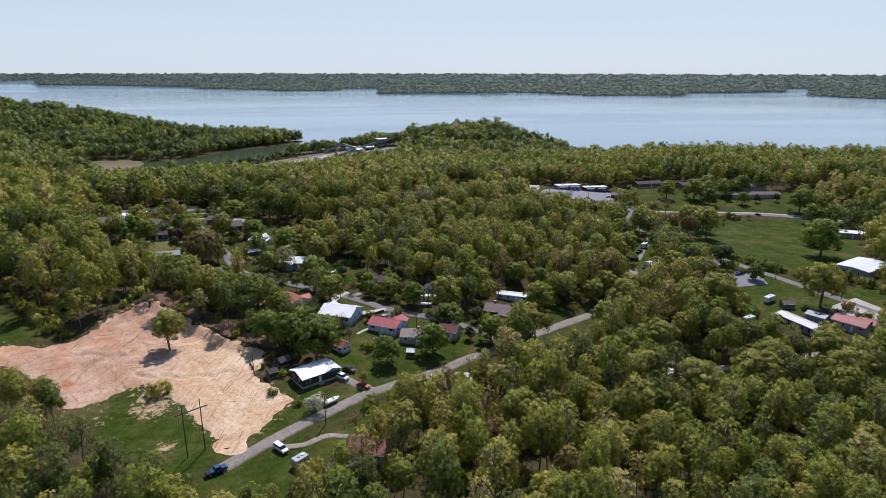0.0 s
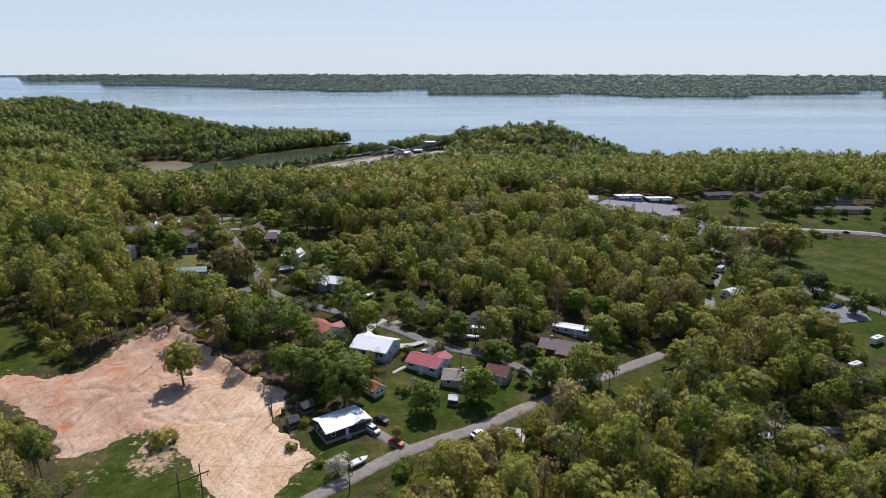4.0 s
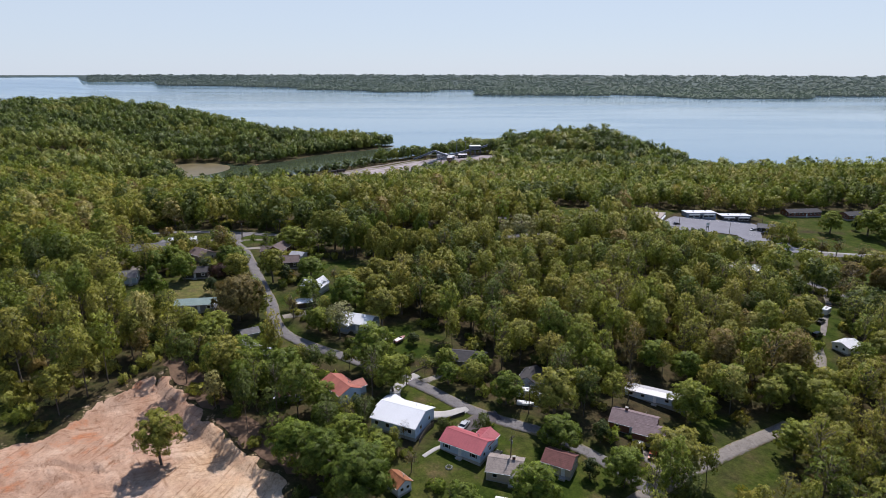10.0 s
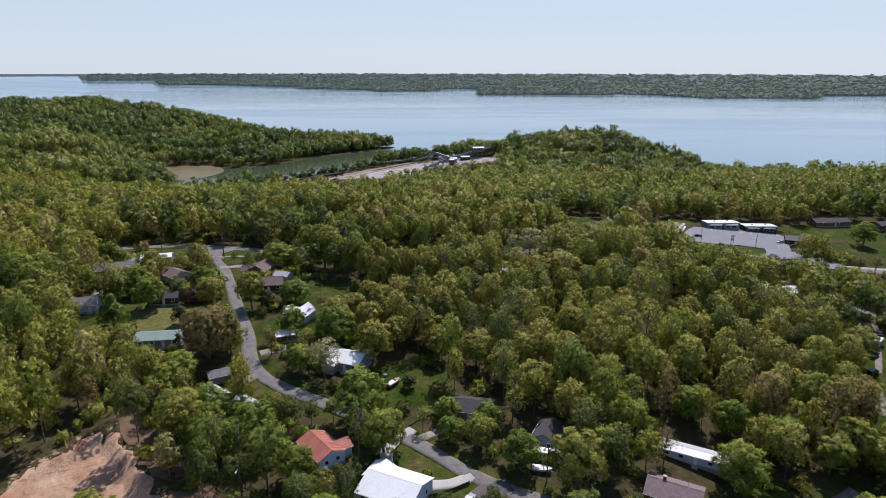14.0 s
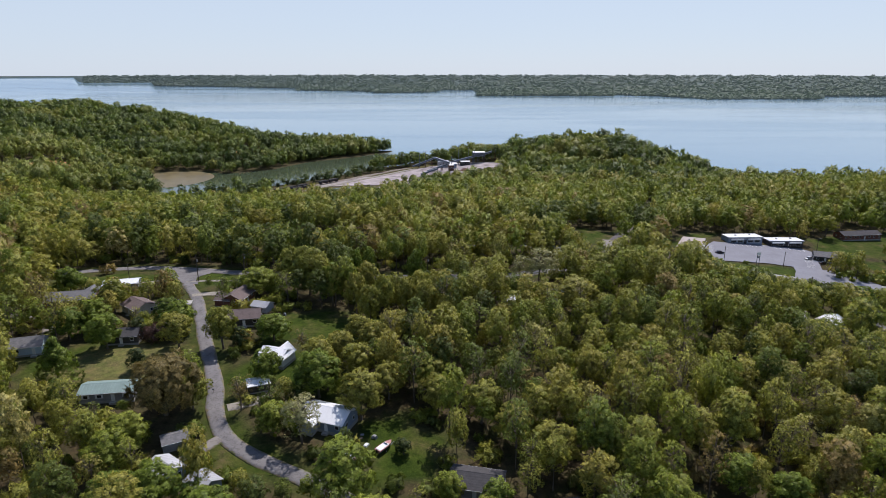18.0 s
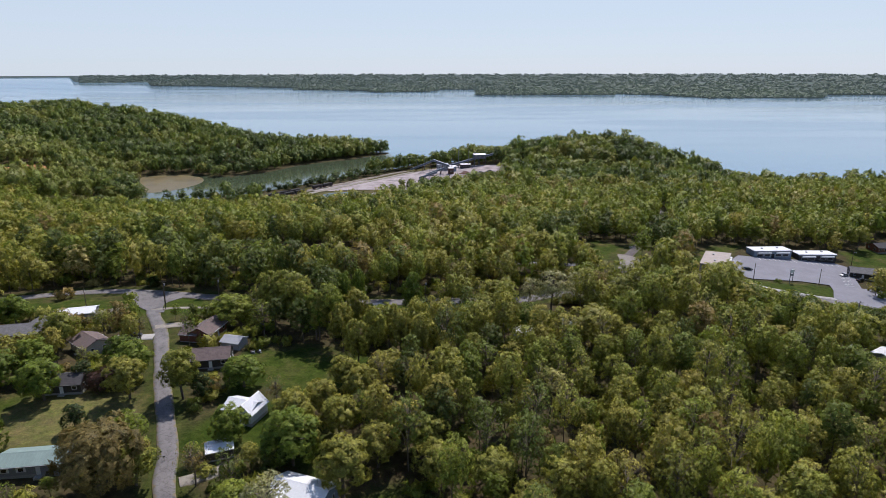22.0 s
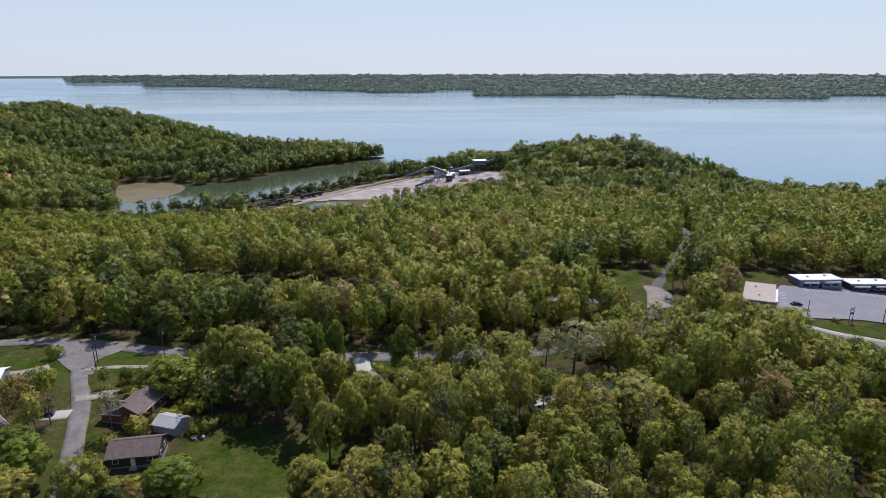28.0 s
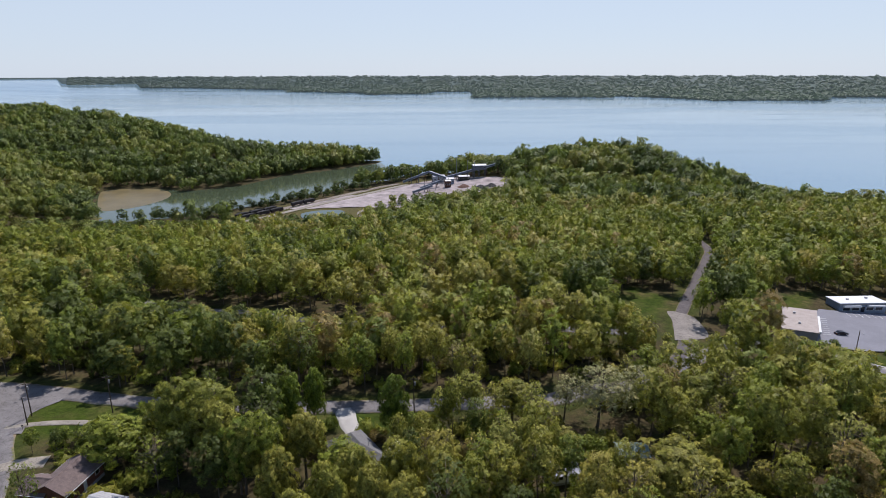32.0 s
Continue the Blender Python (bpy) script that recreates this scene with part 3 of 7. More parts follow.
def facing(me, normals):
    """Leaves shade with the side of the crown that they grow on."""
    me.polygons.foreach_set("use_smooth", np.ones(len(me.polygons), bool))
    me.normals_split_custom_set_from_vertices(np.asarray(normals, np.float32))
    return me


def plant(name, spots, crowns, trunks, mats, label, category="trees"):
    """One mesh of many trees. spots: rows of x, y, z, radius, height, turn, tint."""
    spots = np.asarray(spots, float)
    blocks, turned, tint, index = [], [], [], []
    kind = np.arange(len(spots)) * 7 % len(crowns)
    for k in range(len(crowns)):
        mine = spots[kind == k]
        if not len(mine):
            continue
        for template, slot in ((crowns[k], 0), (trunks[k % len(trunks)] if trunks else None, 1)):
            if template is None:
                continue
            c, s = np.cos(mine[:, 5])[:, None], np.sin(mine[:, 5])[:, None]
            (x, y, z), (nx, ny, nz) = template[0].T, template[1].T
            v = np.empty((len(mine), len(x), 3), np.float32)
            v[:, :, 0] = mine[:, 0:1] + mine[:, 3:4] * (c * x - s * y)
            v[:, :, 1] = mine[:, 1:2] + mine[:, 3:4] * (s * x + c * y)
            v[:, :, 2] = mine[:, 2:3] + mine[:, 4:5] * z
            f = np.empty_like(v)
            f[:, :, 0], f[:, :, 1], f[:, :, 2] = c * nx - s * ny, s * nx + c * ny, nz
            blocks.append(v.reshape(-1, 3))
            turned.append(f.reshape(-1, 3))
            tint.append(np.repeat(mine[:, 6], len(x)))
            index.append(np.full(len(mine) * len(x) // 3, slot))
    v = np.concatenate(blocks)
    me = facing(mesh_of(name, v, np.arange(len(v)).reshape(-1, 3), mats, True, np.concatenate(index)), np.concatenate(turned))
    lay(me, "tint", np.concatenate(tint))
    return tagged(new(name, me), label, category, kind="stuff")


KEEP_CLEAR = []   # (x, y, radius): round houses and small clearings


def clear_of(x, y, margin):
    """True where woods may stand: off the roads, lawns, yards, lots and water."""
    ok = depth_in(LAND, x, y) > 1.5
    for w, line in CURVES.values():
        ok &= away(line[::3], x, y) > w * 0.5 + margin
    for poly in LAWNS:
        ok &= depth_in(poly, x, y) < -0.5
    for poly in (SOIL, LOT, COAL, WEST_CLEARING, POINT_CLEARING):
        ok &= depth_in(poly, x, y) < -2.5
    for cx, cy, r in KEEP_CLEAR:
        ok &= np.hypot(x - cx, y - cy) > r
    return ok


def scatter(x0, x1, y0, y1, step, view):
    xs, ys = np.arange(x0, x1, step), np.arange(y0, y1, step)
    gx, gy = np.meshgrid(xs, ys)
    x = (gx + rng.uniform(-0.42, 0.42, gx.shape) * step).ravel()
    y = (gy + rng.uniform(-0.42, 0.42, gy.shape) * step).ravel()
    keep = view(x, y)
    return x[keep], y[keep]


def seen_from_path(x, y, pad=45):
    """The ground that ever comes into view along the flight."""
    return (x > -0.75 * (y - 70) - pad) & (x < 1.10 * (y + 10) + pad) & (y > 86)


def wood_tint(x, y):
    """Species drift in stands, with single trees out of step."""
    t = 0.42 + 0.22 * np.sin(x * 0.031 + 1.7 * np.sin(y * 0.017)) + 0.16 * np.sin(y * 0.043 + x * 0.02 + 1)
    return np.clip(t + rng.normal(0, 0.25, len(x)), 0, 1)


def spots_for(x, y, r0, r1, h0, h1):
    n = len(x)
    big = rng.uniform(0, 1, n)
    return np.c_[x, y, ground_z(x, y) - 0.1, r0 + (r1 - r0) * big, h0 + (h1 - h0) * np.clip(0.15 + 0.7 * big + rng.normal(0, 0.34, n), -0.1, 1.25), rng.uniform(0, 6.28, n), wood_tint(x, y)]


OPEN = []   # (x, y, reach): yards, streets and roofs kept in sight of the camera


def open_outline(poly, step=5.0, far=150.0):
    p = np.array(poly, float)
    gx, gy = np.meshgrid(np.arange(p[:, 0].min(), p[:, 0].max(), step), np.arange(p[:, 1].min(), p[:, 1].max(), step))
    k = inside(poly, gx, gy)
    OPEN.extend((a, b, far) for a, b in zip(gx[k], gy[k]))


def open_line(name, a, b, step=2, far=150.0):
    """The stretch of a road between two places is kept open to the camera."""
    line = CURVES[name][1]
    i, j = sorted(int(np.argmin(np.hypot(*(line - np.array(q)).T))) for q in (a, b))
    OPEN.extend((a, b, far) for a, b in line[i:j + 1:step])


def kept_low(spots):
    """Woods in front of open places are shortened or dropped for the camera's sight lines."""
    t = np.array(OPEN)
    eye = np.c_[np.zeros(len(t)), np.clip(t[:, 1] - t[:, 2], 0, 245)]
    u = eye - t[:, :2]
    far = np.linalg.norm(u, axis=1)
    u /= far[:, None]
    t = t[:, :2]
    slope = (90 - ground_z(t[:, 0], t[:, 1])) / far
    h = spots[:, 4].copy()
    for block in np.array_split(np.arange(len(spots)), 12):
        d = spots[block, None, :2] - t[None]
        s = (d * u).sum(-1)
        side = np.abs(d[..., 0] * u[None, :, 1] - d[..., 1] * u[None, :, 0])
        near = (s > -2) & (s < 110) & (side < spots[block, 3][:, None] * 0.85)
        cap = np.where(near, np.maximum(s, 0) * slope[None] * 1.05, 99)
        h[block] = np.minimum(h[block], cap.min(1))
    low = h < spots[:, 4]
    keep = h > 4.2
    spots = spots.copy()
    spots[low, 3] *= np.clip(h[low] / spots[low, 4], 0.5, 1)
    spots[:, 4] = np.maximum(h, 3.5)
    return spots[keep]


SCRUB = [(-330, 640), (-60, 655), (40, 755), (112, 815), (112, 872), (30, 852), (-20, 838), (-60, 760), (-160, 752), (-250, 752), (-320, 740)]


def shore_low(spots):
    """Trees along the water and over the scrub are lowered to fit the camera's view."""
    d = depth_in(LAND, spots[:, 0], spots[:, 1])
    spots[:, 4] *= np.where(spots[:, 0] > 345, 0.62 + 0.42 * ramped(0, 110, d), 0.85 + 0.15 * ramped(0, 60, d))
    k = inside(SCRUB, spots[:, 0], spots[:, 1])
    spots[k, 4] *= 0.42
    spots[k, 3] *= 0.75
    return spots


def build_woods():
    full = [crown_template(s, 900, 0.098, 58, 1.0, 0.20, ratio=3.2) for s in range(4)] + [crown_template(s, 820, 0.098, 46, 0.9, 0.32, ratio=3.2) for s in (7, 8, 9, 12)]
    thin = [crown_template(s, 430, 0.078, 64, 1.0, 0.22, ratio=3.2, core=0.03) for s in (10, 11)] + [crown_template(s, 560, 0.085, 60, 1.0, 0.2, ratio=3.2, core=0.03) for s in (13, 14)]
    near_c = full[:4] + thin[:2] + full[4:] + thin[2:]
    near_t = [trunk_template(s, 12, 5, 0.03, 0.85) for s in range(4)] + [trunk_template(s, 34, 4, 0.03, 0.92) for s in (4, 5)]
    mid_c = [crown_template(20 + s, 215, 0.19, 30, 1.0, 0.14, ratio=3.2) for s in range(8)]
    mid_t = [trunk_template(5, 1, 3, 0.03)]
    x, y = scatter(-380, 460, 86, 440, 8.0, seen_from_path)
    k = clear_of(x, y, 2.5)
    spots = kept_low(spots_for(x[k], y[k], 3.1, 6.2, 12, 21))
    sx, sy = scatter(-230, 300, 88, 440, 5.4, lambda x, y: seen_from_path(x, y, 5))
    k = clear_of(sx, sy, 4.5)
    sx, sy = sx[k], sy[k]
    gap = np.array([np.min(np.hypot(spots[:, 0] - a, spots[:, 1] - b) - spots[:, 3] * 0.72) for a, b in zip(sx, sy)]) > 0
    low = spots_for(sx[gap], sy[gap], 1.6, 3.4, 1.6, 3.8)
    plant("undergrowth", low, [crown_template(30 + s, 60, 0.36, 8, 1.0, 0.02, ratio=1.1) for s in range(4)], [], [MAT["woods"]], "low scrub and saplings between the trees", "undergrowth")
    close = np.hypot(spots[:, 0] * 0.95, np.maximum(spots[:, 1] - 250, 0)) < 165
    plant("woodland_trees", spots[close], near_c, near_t, [MAT["woods"], MAT["bark"]], "dense spring woodland in mixed greens, olive and russet")
    plant("valley_trees", spots[~close], mid_c, mid_t, [MAT["woods"], MAT["bark"]], "woods at the sides of the valley in mixed greens")
    x, y = scatter(-620, 800, 440, 510, 8.4, seen_from_path)
    k = clear_of(x, y, 3.5)
    plant("hillside_trees", kept_low(spots_for(x[k], y[k], 3.4, 6.6, 12, 21)), mid_c, mid_t, [MAT["woods"], MAT["bark"]], "tall woods along the back road in olive and fresh green")
    young_c = [crown_template(240 + s, 120, 0.25, 14, 0.95, 0.12, ratio=3.2) for s in range(8)]
    x, y = scatter(-620, 800, 510, 700, 6.9, seen_from_path)
    k = clear_of(x, y, 2.0)
    young = kept_low(shore_low(spots_for(x[k], y[k], 2.7, 5.0, 10, 18)))
    fresh = rng.random(len(young)) < 0.45 + 0.35 * np.sin(young[:, 0] * 0.02 + young[:, 1] * 0.03)
    young[fresh, 6] = rng.choice([0.22, 0.30, 0.76, 0.84], fresh.sum())
    plant("young_woods", young, young_c, mid_t, [MAT["woods"], MAT["bark"]], "younger woods falling to the lake in bright fresh green")
    far_c = [crown_template(40 + s, 84, 0.34, 8, low=0.10, core=0.05, puff=1.2, ratio=2.2) for s in range(8)]
    x, y = scatter(-1500, 1300, 700, 1700, 11.2, lambda x, y: seen_from_path(x, y))
    k = clear_of(x, y, 0.5)
    spots = shore_low(spots_for(x[k], y[k], 4.6, 8.0, 12, 20))
    roll = np.sin(spots[:, 0] * 0.043 + 1.5 * np.sin(spots[:, 1] * 0.031)) * np.sin(spots[:, 1] * 0.052 + 0.6)
    spots[:, 4] *= 1 + 0.22 * roll
    pines = inside(PINES, spots[:, 0], spots[:, 1]) & (rng.random(len(spots)) < 0.75)
    spots[pines, 6] = 0.0
    brown = inside(BROWN, spots[:, 0], spots[:, 1]) & (rng.random(len(spots)) < 0.55)
    spots[brown, 6] = 1.0
    far_hill = (spots[:, 0] < -100) & (spots[:, 1] > 920)
    stand = 0.5 + 0.5 * np.sin(spots[:, 0] * 0.021 + 2 * np.sin(spots[:, 1] * 0.012)) * np.sin(spots[:, 1] * 0.027 + 1)
    spots[:, 6] *= np.where(far_hill, 0.22 + 0.45 * stand, 0.85)
    bank = inside(BANK, spots[:, 0], spots[:, 1])
    spots[bank, 6] = 0.02
    spots[bank, 4] *= 0.55
    spots[bank, 3] *= 0.75
    cape = (spots[:, 0] < 0) & (spots[:, 1] < 1200)
    spots[cape, 3] *= 0.85
    x, y = scatter(-235, -48, 895, 1140, 7.5, lambda x, y: depth_in(LAND, x, y) < 45)
    k = clear_of(x, y, 0.5) & (y > 1010 + 0.9 * (x + 165))
    point = spots_for(x[k], y[k], 3.6, 5.4, 13, 19)
    point[:, 6] *= 0.55
    spots = np.vstack([spots, point])
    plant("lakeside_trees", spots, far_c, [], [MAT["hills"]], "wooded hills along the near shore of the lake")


def build_far_woods():
    c = [crown_template(60 + s, 12, 0.7, 5, ratio=1.0, calm=0.93) for s in range(5)]
    n = 9000
    az = rng.uniform(-28, 52, n)
    s = rng.uniform(0, 1, n) ** 2.2
    r = coast(az) + 6 + s * np.maximum(4940 - coast(az), 30)
    x, y = r * np.sin(np.radians(az)), r * np.cos(np.radians(az)) + 186
    # the last column ties tint to distance, for the haze in the leaf colour
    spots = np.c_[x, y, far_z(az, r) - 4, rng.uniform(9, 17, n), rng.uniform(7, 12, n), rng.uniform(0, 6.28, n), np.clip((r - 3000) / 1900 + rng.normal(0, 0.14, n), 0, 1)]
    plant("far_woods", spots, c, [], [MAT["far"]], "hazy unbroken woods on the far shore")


# ---- building blocks ----
from mathutils.geometry import delaunay_2d_cdt



def road_material(name, base):
    """Old asphalt: bleached, patched and cracked, with dirt and grass creeping in from its edges."""
    m = Nodes(name, 0.9)
    c = m.ramp(m.noise(0.22, 5, 0.65), (0.3, tuple(v * 0.74 for v in base)), (0.7, tuple(v * 1.12 for v in base)))
    c = m.mix(1.0, c, m.ramp(m.noise(5, 3), (0.3, (0.82,) * 3), (0.7, (1.1,) * 3)), "MULTIPLY")
    c = m.mix(1.0, c, m.ramp(m.noise(0.5, 7, 0.6), (0.475, (1, 1, 1)), (0.5, (0.6, 0.58, 0.56)), (0.525, (1, 1, 1))), "MULTIPLY")
    creep = m.math("ADD", m.attr("edge"), m.math("MULTIPLY", m.math("SUBTRACT", m.noise(0.7, 5, 0.65), 0.5), 1.1))
    dirt = m.ramp(m.noise(0.4, 4), (0.35, (0.23, 0.17, 0.11)), (0.6, (0.10, 0.11, 0.035)))
    m.color(m.mix(m.ramp(creep, (0.80, (0, 0, 0)), (0.98, (1, 1, 1))), c, dirt))
    m.bump(m.noise(8, 3), 0.2, 0.02)
    return m.mat


MAT["asphalt"] = road_material("old_asphalt", (0.25, 0.225, 0.20))
MAT["orange_clay"] = worn("orange_clay", (0.46, 0.20, 0.09), 0.95, spread=0.3, scale=1, bump=0.4)
MAT["earth"] = worn("raw_brown_earth", (0.15, 0.095, 0.06), 0.95, spread=0.4, scale=1.2, bump=0.6)
MAT["lot"] = worn("lot_asphalt", (0.21, 0.21, 0.235), 0.85, spread=0.15, scale=0.5)
MAT["county"] = road_material("county_asphalt", (0.192, 0.180, 0.176))
MAT["tar"] = road_material("dark_asphalt", (0.115, 0.100, 0.100))
MAT["gravel"] = road_material("gravel", (0.30, 0.27, 0.225))
MAT["concrete"] = worn("concrete", (0.42, 0.40, 0.37), 0.85, spread=0.15, scale=1)
MAT["line"] = worn("road_paint", (0.72, 0.72, 0.70), 0.7, spread=0.2)
MAT["yellow"] = worn("yellow_paint", (0.55, 0.40, 0.08), 0.7, spread=0.2)
MAT["white_roof"] = worn("white_metal_roof", (0.80, 0.81, 0.82), 0.38, spread=0.06, scale=0.8, vary=0.03)
MAT["galv"] = worn("galvanised_roof", (0.46, 0.46, 0.47), 0.45, spread=0.15, scale=1)
MAT["red_roof"] = worn("red_metal_roof", (0.40, 0.105, 0.115), 0.5, spread=0.15)
MAT["dull_red_roof"] = worn("dull_red_metal_roof", (0.27, 0.065, 0.065), 0.55, spread=0.2)
MAT["tan_roof"] = worn("tan_flat_roof", (0.40, 0.345, 0.31), 0.9, spread=0.15)
MAT["orange_roof"] = worn("faded_red_roof", (0.43, 0.15, 0.11), 0.6, spread=0.2)
MAT["faded_roof"] = worn("patchy_red_roof", (0.27, 0.12, 0.10), 0.8, spread=0.5, scale=2)
MAT["rust_roof"] = worn("rusty_roof", (0.30, 0.12, 0.055), 0.8, spread=0.35, scale=3)
MAT["teal_roof"] = worn("pale_green_roof", (0.24, 0.32, 0.29), 0.5, spread=0.12)
MAT["white"] = worn("white_siding", (0.74, 0.75, 0.76), 0.6, spread=0.08)
MAT["bluewhite"] = worn("pale_blue_siding", (0.50, 0.60, 0.70), 0.6, spread=0.08)
MAT["bluegray"] = worn("blue_grey_siding", (0.22, 0.27, 0.34), 0.6, spread=0.1)
MAT["tan"] = worn("tan_siding", (0.46, 0.40, 0.32), 0.7, spread=0.12)
MAT["brick"] = worn("red_brown_brick", (0.20, 0.085, 0.06), 0.85, spread=0.3, scale=6)
MAT["gray"] = worn("grey_siding", (0.27, 0.27, 0.28), 0.7, spread=0.12)
MAT["darkwall"] = worn("dark_siding", (0.055, 0.050, 0.045), 0.7, spread=0.2)
MAT["wood"] = worn("weathered_wood", (0.20, 0.15, 0.11), 0.85, spread=0.3, scale=4)
MAT["pole"] = worn("pole_wood", (0.10, 0.075, 0.055), 0.9, spread=0.3, scale=4)
MAT["block"] = worn("concrete_block", (0.34, 0.33, 0.31), 0.9, spread=0.15, scale=3)
MAT["steel"] = worn("painted_steel", (0.16, 0.18, 0.21), 0.5, spread=0.2, metal=0.3)
MAT["rust"] = worn("rusty_steel", (0.13, 0.065, 0.045), 0.8, spread=0.35, scale=2)
MAT["coal"] = worn("coal", (0.035, 0.034, 0.034), 0.8, spread=0.3, scale=1)
MAT["yard"] = worn("crushed_stone_yard", (0.36, 0.31, 0.30), 0.95, spread=0.5, scale=0.35, bump=0.4)
MAT["mud"] = worn("silty_shallows", (0.20, 0.158, 0.072), 0.4, spread=0.25, scale=0.2)
MAT["tyre"] = worn("tyre_rubber", (0.025, 0.025, 0.026), 0.85)
MAT["chrome"] = worn("bright_metal", (0.6, 0.6, 0.6), 0.3, metal=0.9)
MAT["red_paint"] = worn("red_orange_paint", (0.42, 0.06, 0.02), 0.35, spread=0.08)
MAT["white_paint"] = worn("white_paint", (0.78, 0.78, 0.77), 0.35, spread=0.06)
MAT["blue_paint"] = worn("blue_paint", (0.03, 0.07, 0.20), 0.35, spread=0.08)
MAT["black_paint"] = worn("black_paint", (0.02, 0.02, 0.022), 0.3, spread=0.08)
MAT["silver_paint"] = worn("silver_paint", (0.42, 0.43, 0.45), 0.35, metal=0.4, spread=0.06)
MAT["pink_paint"] = worn("faded_red_paint", (0.42, 0.20, 0.19), 0.5, spread=0.1)
MAT["lamp"] = worn("lamp_lens", (0.7, 0.68, 0.6), 0.2)
MAT["tarp"] = worn("blue_tarp", (0.10, 0.28, 0.45), 0.5)


def glass_material():
    m = Nodes("window_glass", 0.06)
    m.color((0.018, 0.022, 0.028))
    m.b.inputs["Specular IOR Level"].default_value = 0.6
    m.bump(m.noise(1.5, 2), 0.04, 0.02)
    return m.mat


MAT["glass"] = glass_material()


def shingle_material(name, base):
    m = Nodes(name, 0.9)
    c = m.ramp(m.noise(1.1, 5, 0.7), (0.3, tuple(v * 0.72 for v in base)), (0.7, tuple(v * 1.2 for v in base)))
    fine = m.ramp(m.noise(9, 3), (0.3, (0.75,) * 3), (0.7, (1.15,) * 3))
    m.color(m.mix(1.0, c, fine, "MULTIPLY"))
    w = m.node("ShaderNodeTexWave", Scale=1.4, Distortion=0.6)
    w.bands_direction = "Z"
    m.link(m.coords(), w.inputs["Vector"])
    m.bump(w.outputs["Fac"], 0.4, 0.03)
    return m.mat


MAT["mauve_shingle"] = shingle_material("mauve_brown_shingles", (0.22, 0.165, 0.165))
MAT["brown_shingle"] = shingle_material("brown_shingles", (0.165, 0.125, 0.115))
MAT["gray_shingle"] = shingle_material("grey_shingles", (0.17, 0.165, 0.165))
MAT["dark_shingle"] = shingle_material("dark_shingles", (0.065, 0.062, 0.064))
MAT["tan_shingle"] = shingle_material("tan_shingles", (0.30, 0.255, 0.225))
MAT["maroon_shingle"] = shingle_material("maroon_shingles", (0.17, 0.075, 0.065))


class Shape:
    """Corners and faces of one part, in the thing's own space."""

    def __init__(self):
        self.v, self.f = [], []

    def solid(self, pts, faces):
        n = len(self.v)
        self.v += [tuple(p) for p in pts]
        self.f += [tuple(n + i for i in f) for f in faces]
        return self

    def box(self, x, y, z, sx, sy, sz, top=1.0, topx=None, turn=0.0):
        """A box centred on x, y that stands on z; top: how much its upper face shrinks."""
        tx = top if topx is None else topx
        c, s = math.cos(turn), math.sin(turn)
        p = []
        for k, zz in ((1.0, z), (None, z + sz)):
            for a, b in ((-1, -1), (1, -1), (1, 1), (-1, 1)):
                px, py = a * sx / 2 * (k or tx), b * sy / 2 * (k or top)
                p.append((x + c * px - s * py, y + s * px + c * py, zz))
        return self.solid(p, [(3, 2, 1, 0), (4, 5, 6, 7), (0, 1, 5, 4), (1, 2, 6, 5), (2, 3, 7, 6), (3, 0, 4, 7)])

    def tube(self, a, b, r0, r1=None, sides=8):
        a, b = Vector(a), Vector(b)
        r1 = r0 if r1 is None else r1
        q = (b - a).to_track_quat("Z", "Y")
        p = []
        for base, r in ((a, r0), (b, r1)):
            for i in range(sides):
                t = 2 * math.pi * i / sides
                p.append(base + q @ Vector((r * math.cos(t), r * math.sin(t), 0)))
        faces = [(i, (i + 1) % sides, sides + (i + 1) % sides, sides + i) for i in range(sides)]
        return self.solid(p, faces + [tuple(range(sides))[::-1], tuple(range(sides, 2 * sides))])

    def beam(self, a, b, w, h):
        """A straight bar of w by h from a to b."""
        a, b = Vector(a), Vector(b)
        d = (b - a).normalized()
        side = d.cross(Vector((0, 0, 1)))
        side = side.normalized() if side.length > 1e-4 else Vector((1, 0, 0))
        up = side.cross(d)
        p = [e + side * (i * w / 2) + up * (j * h / 2) for e in (a, b) for i, j in ((-1, -1), (1, -1), (1, 1), (-1, 1))]
        return self.solid(p, [(0, 1, 2, 3), (7, 6, 5, 4), (4, 5, 1, 0), (5, 6, 2, 1), (6, 7, 3, 2), (7, 4, 0, 3)])

    def run(self, profile, x0, x1):
        """A closed outline in y, z drawn out along x."""
        n = len(profile)
        p = [(x, y, z) for x in (x0, x1) for y, z in profile]
        return self.solid(p, [tuple(range(n)), tuple(range(2 * n - 1, n - 1, -1))] + [(i, n + i, n + (i + 1) % n, (i + 1) % n) for i in range(n)])

    def side(self, profile, y0, y1):
        """A closed outline in x, z drawn out along y."""
        n = len(profile)
        p = [(x, y, z) for y in (y0, y1) for x, z in profile]
        return self.solid(p, [tuple(range(n))[::-1], tuple(range(n, 2 * n))] + [(i, (i + 1) % n, n + (i + 1) % n, n + i) for i in range(n)])

    def mesh(self, name, mat, bevel=0.0):
        me = bpy.data.meshes.new(name)
        me.from_pydata([tuple(p) for p in self.v], [], self.f)
        bm = bmesh.new()
        bm.from_mesh(me)
        if bevel:
            bmesh.ops.bevel(bm, geom=bm.edges[:], offset=bevel, segments=2, affect="EDGES", clamp_overlap=True)
        bmesh.ops.recalc_face_normals(bm, faces=bm.faces[:])
        bm.to_mesh(me)
        bm.free()
        me.materials.append(mat)
        return me


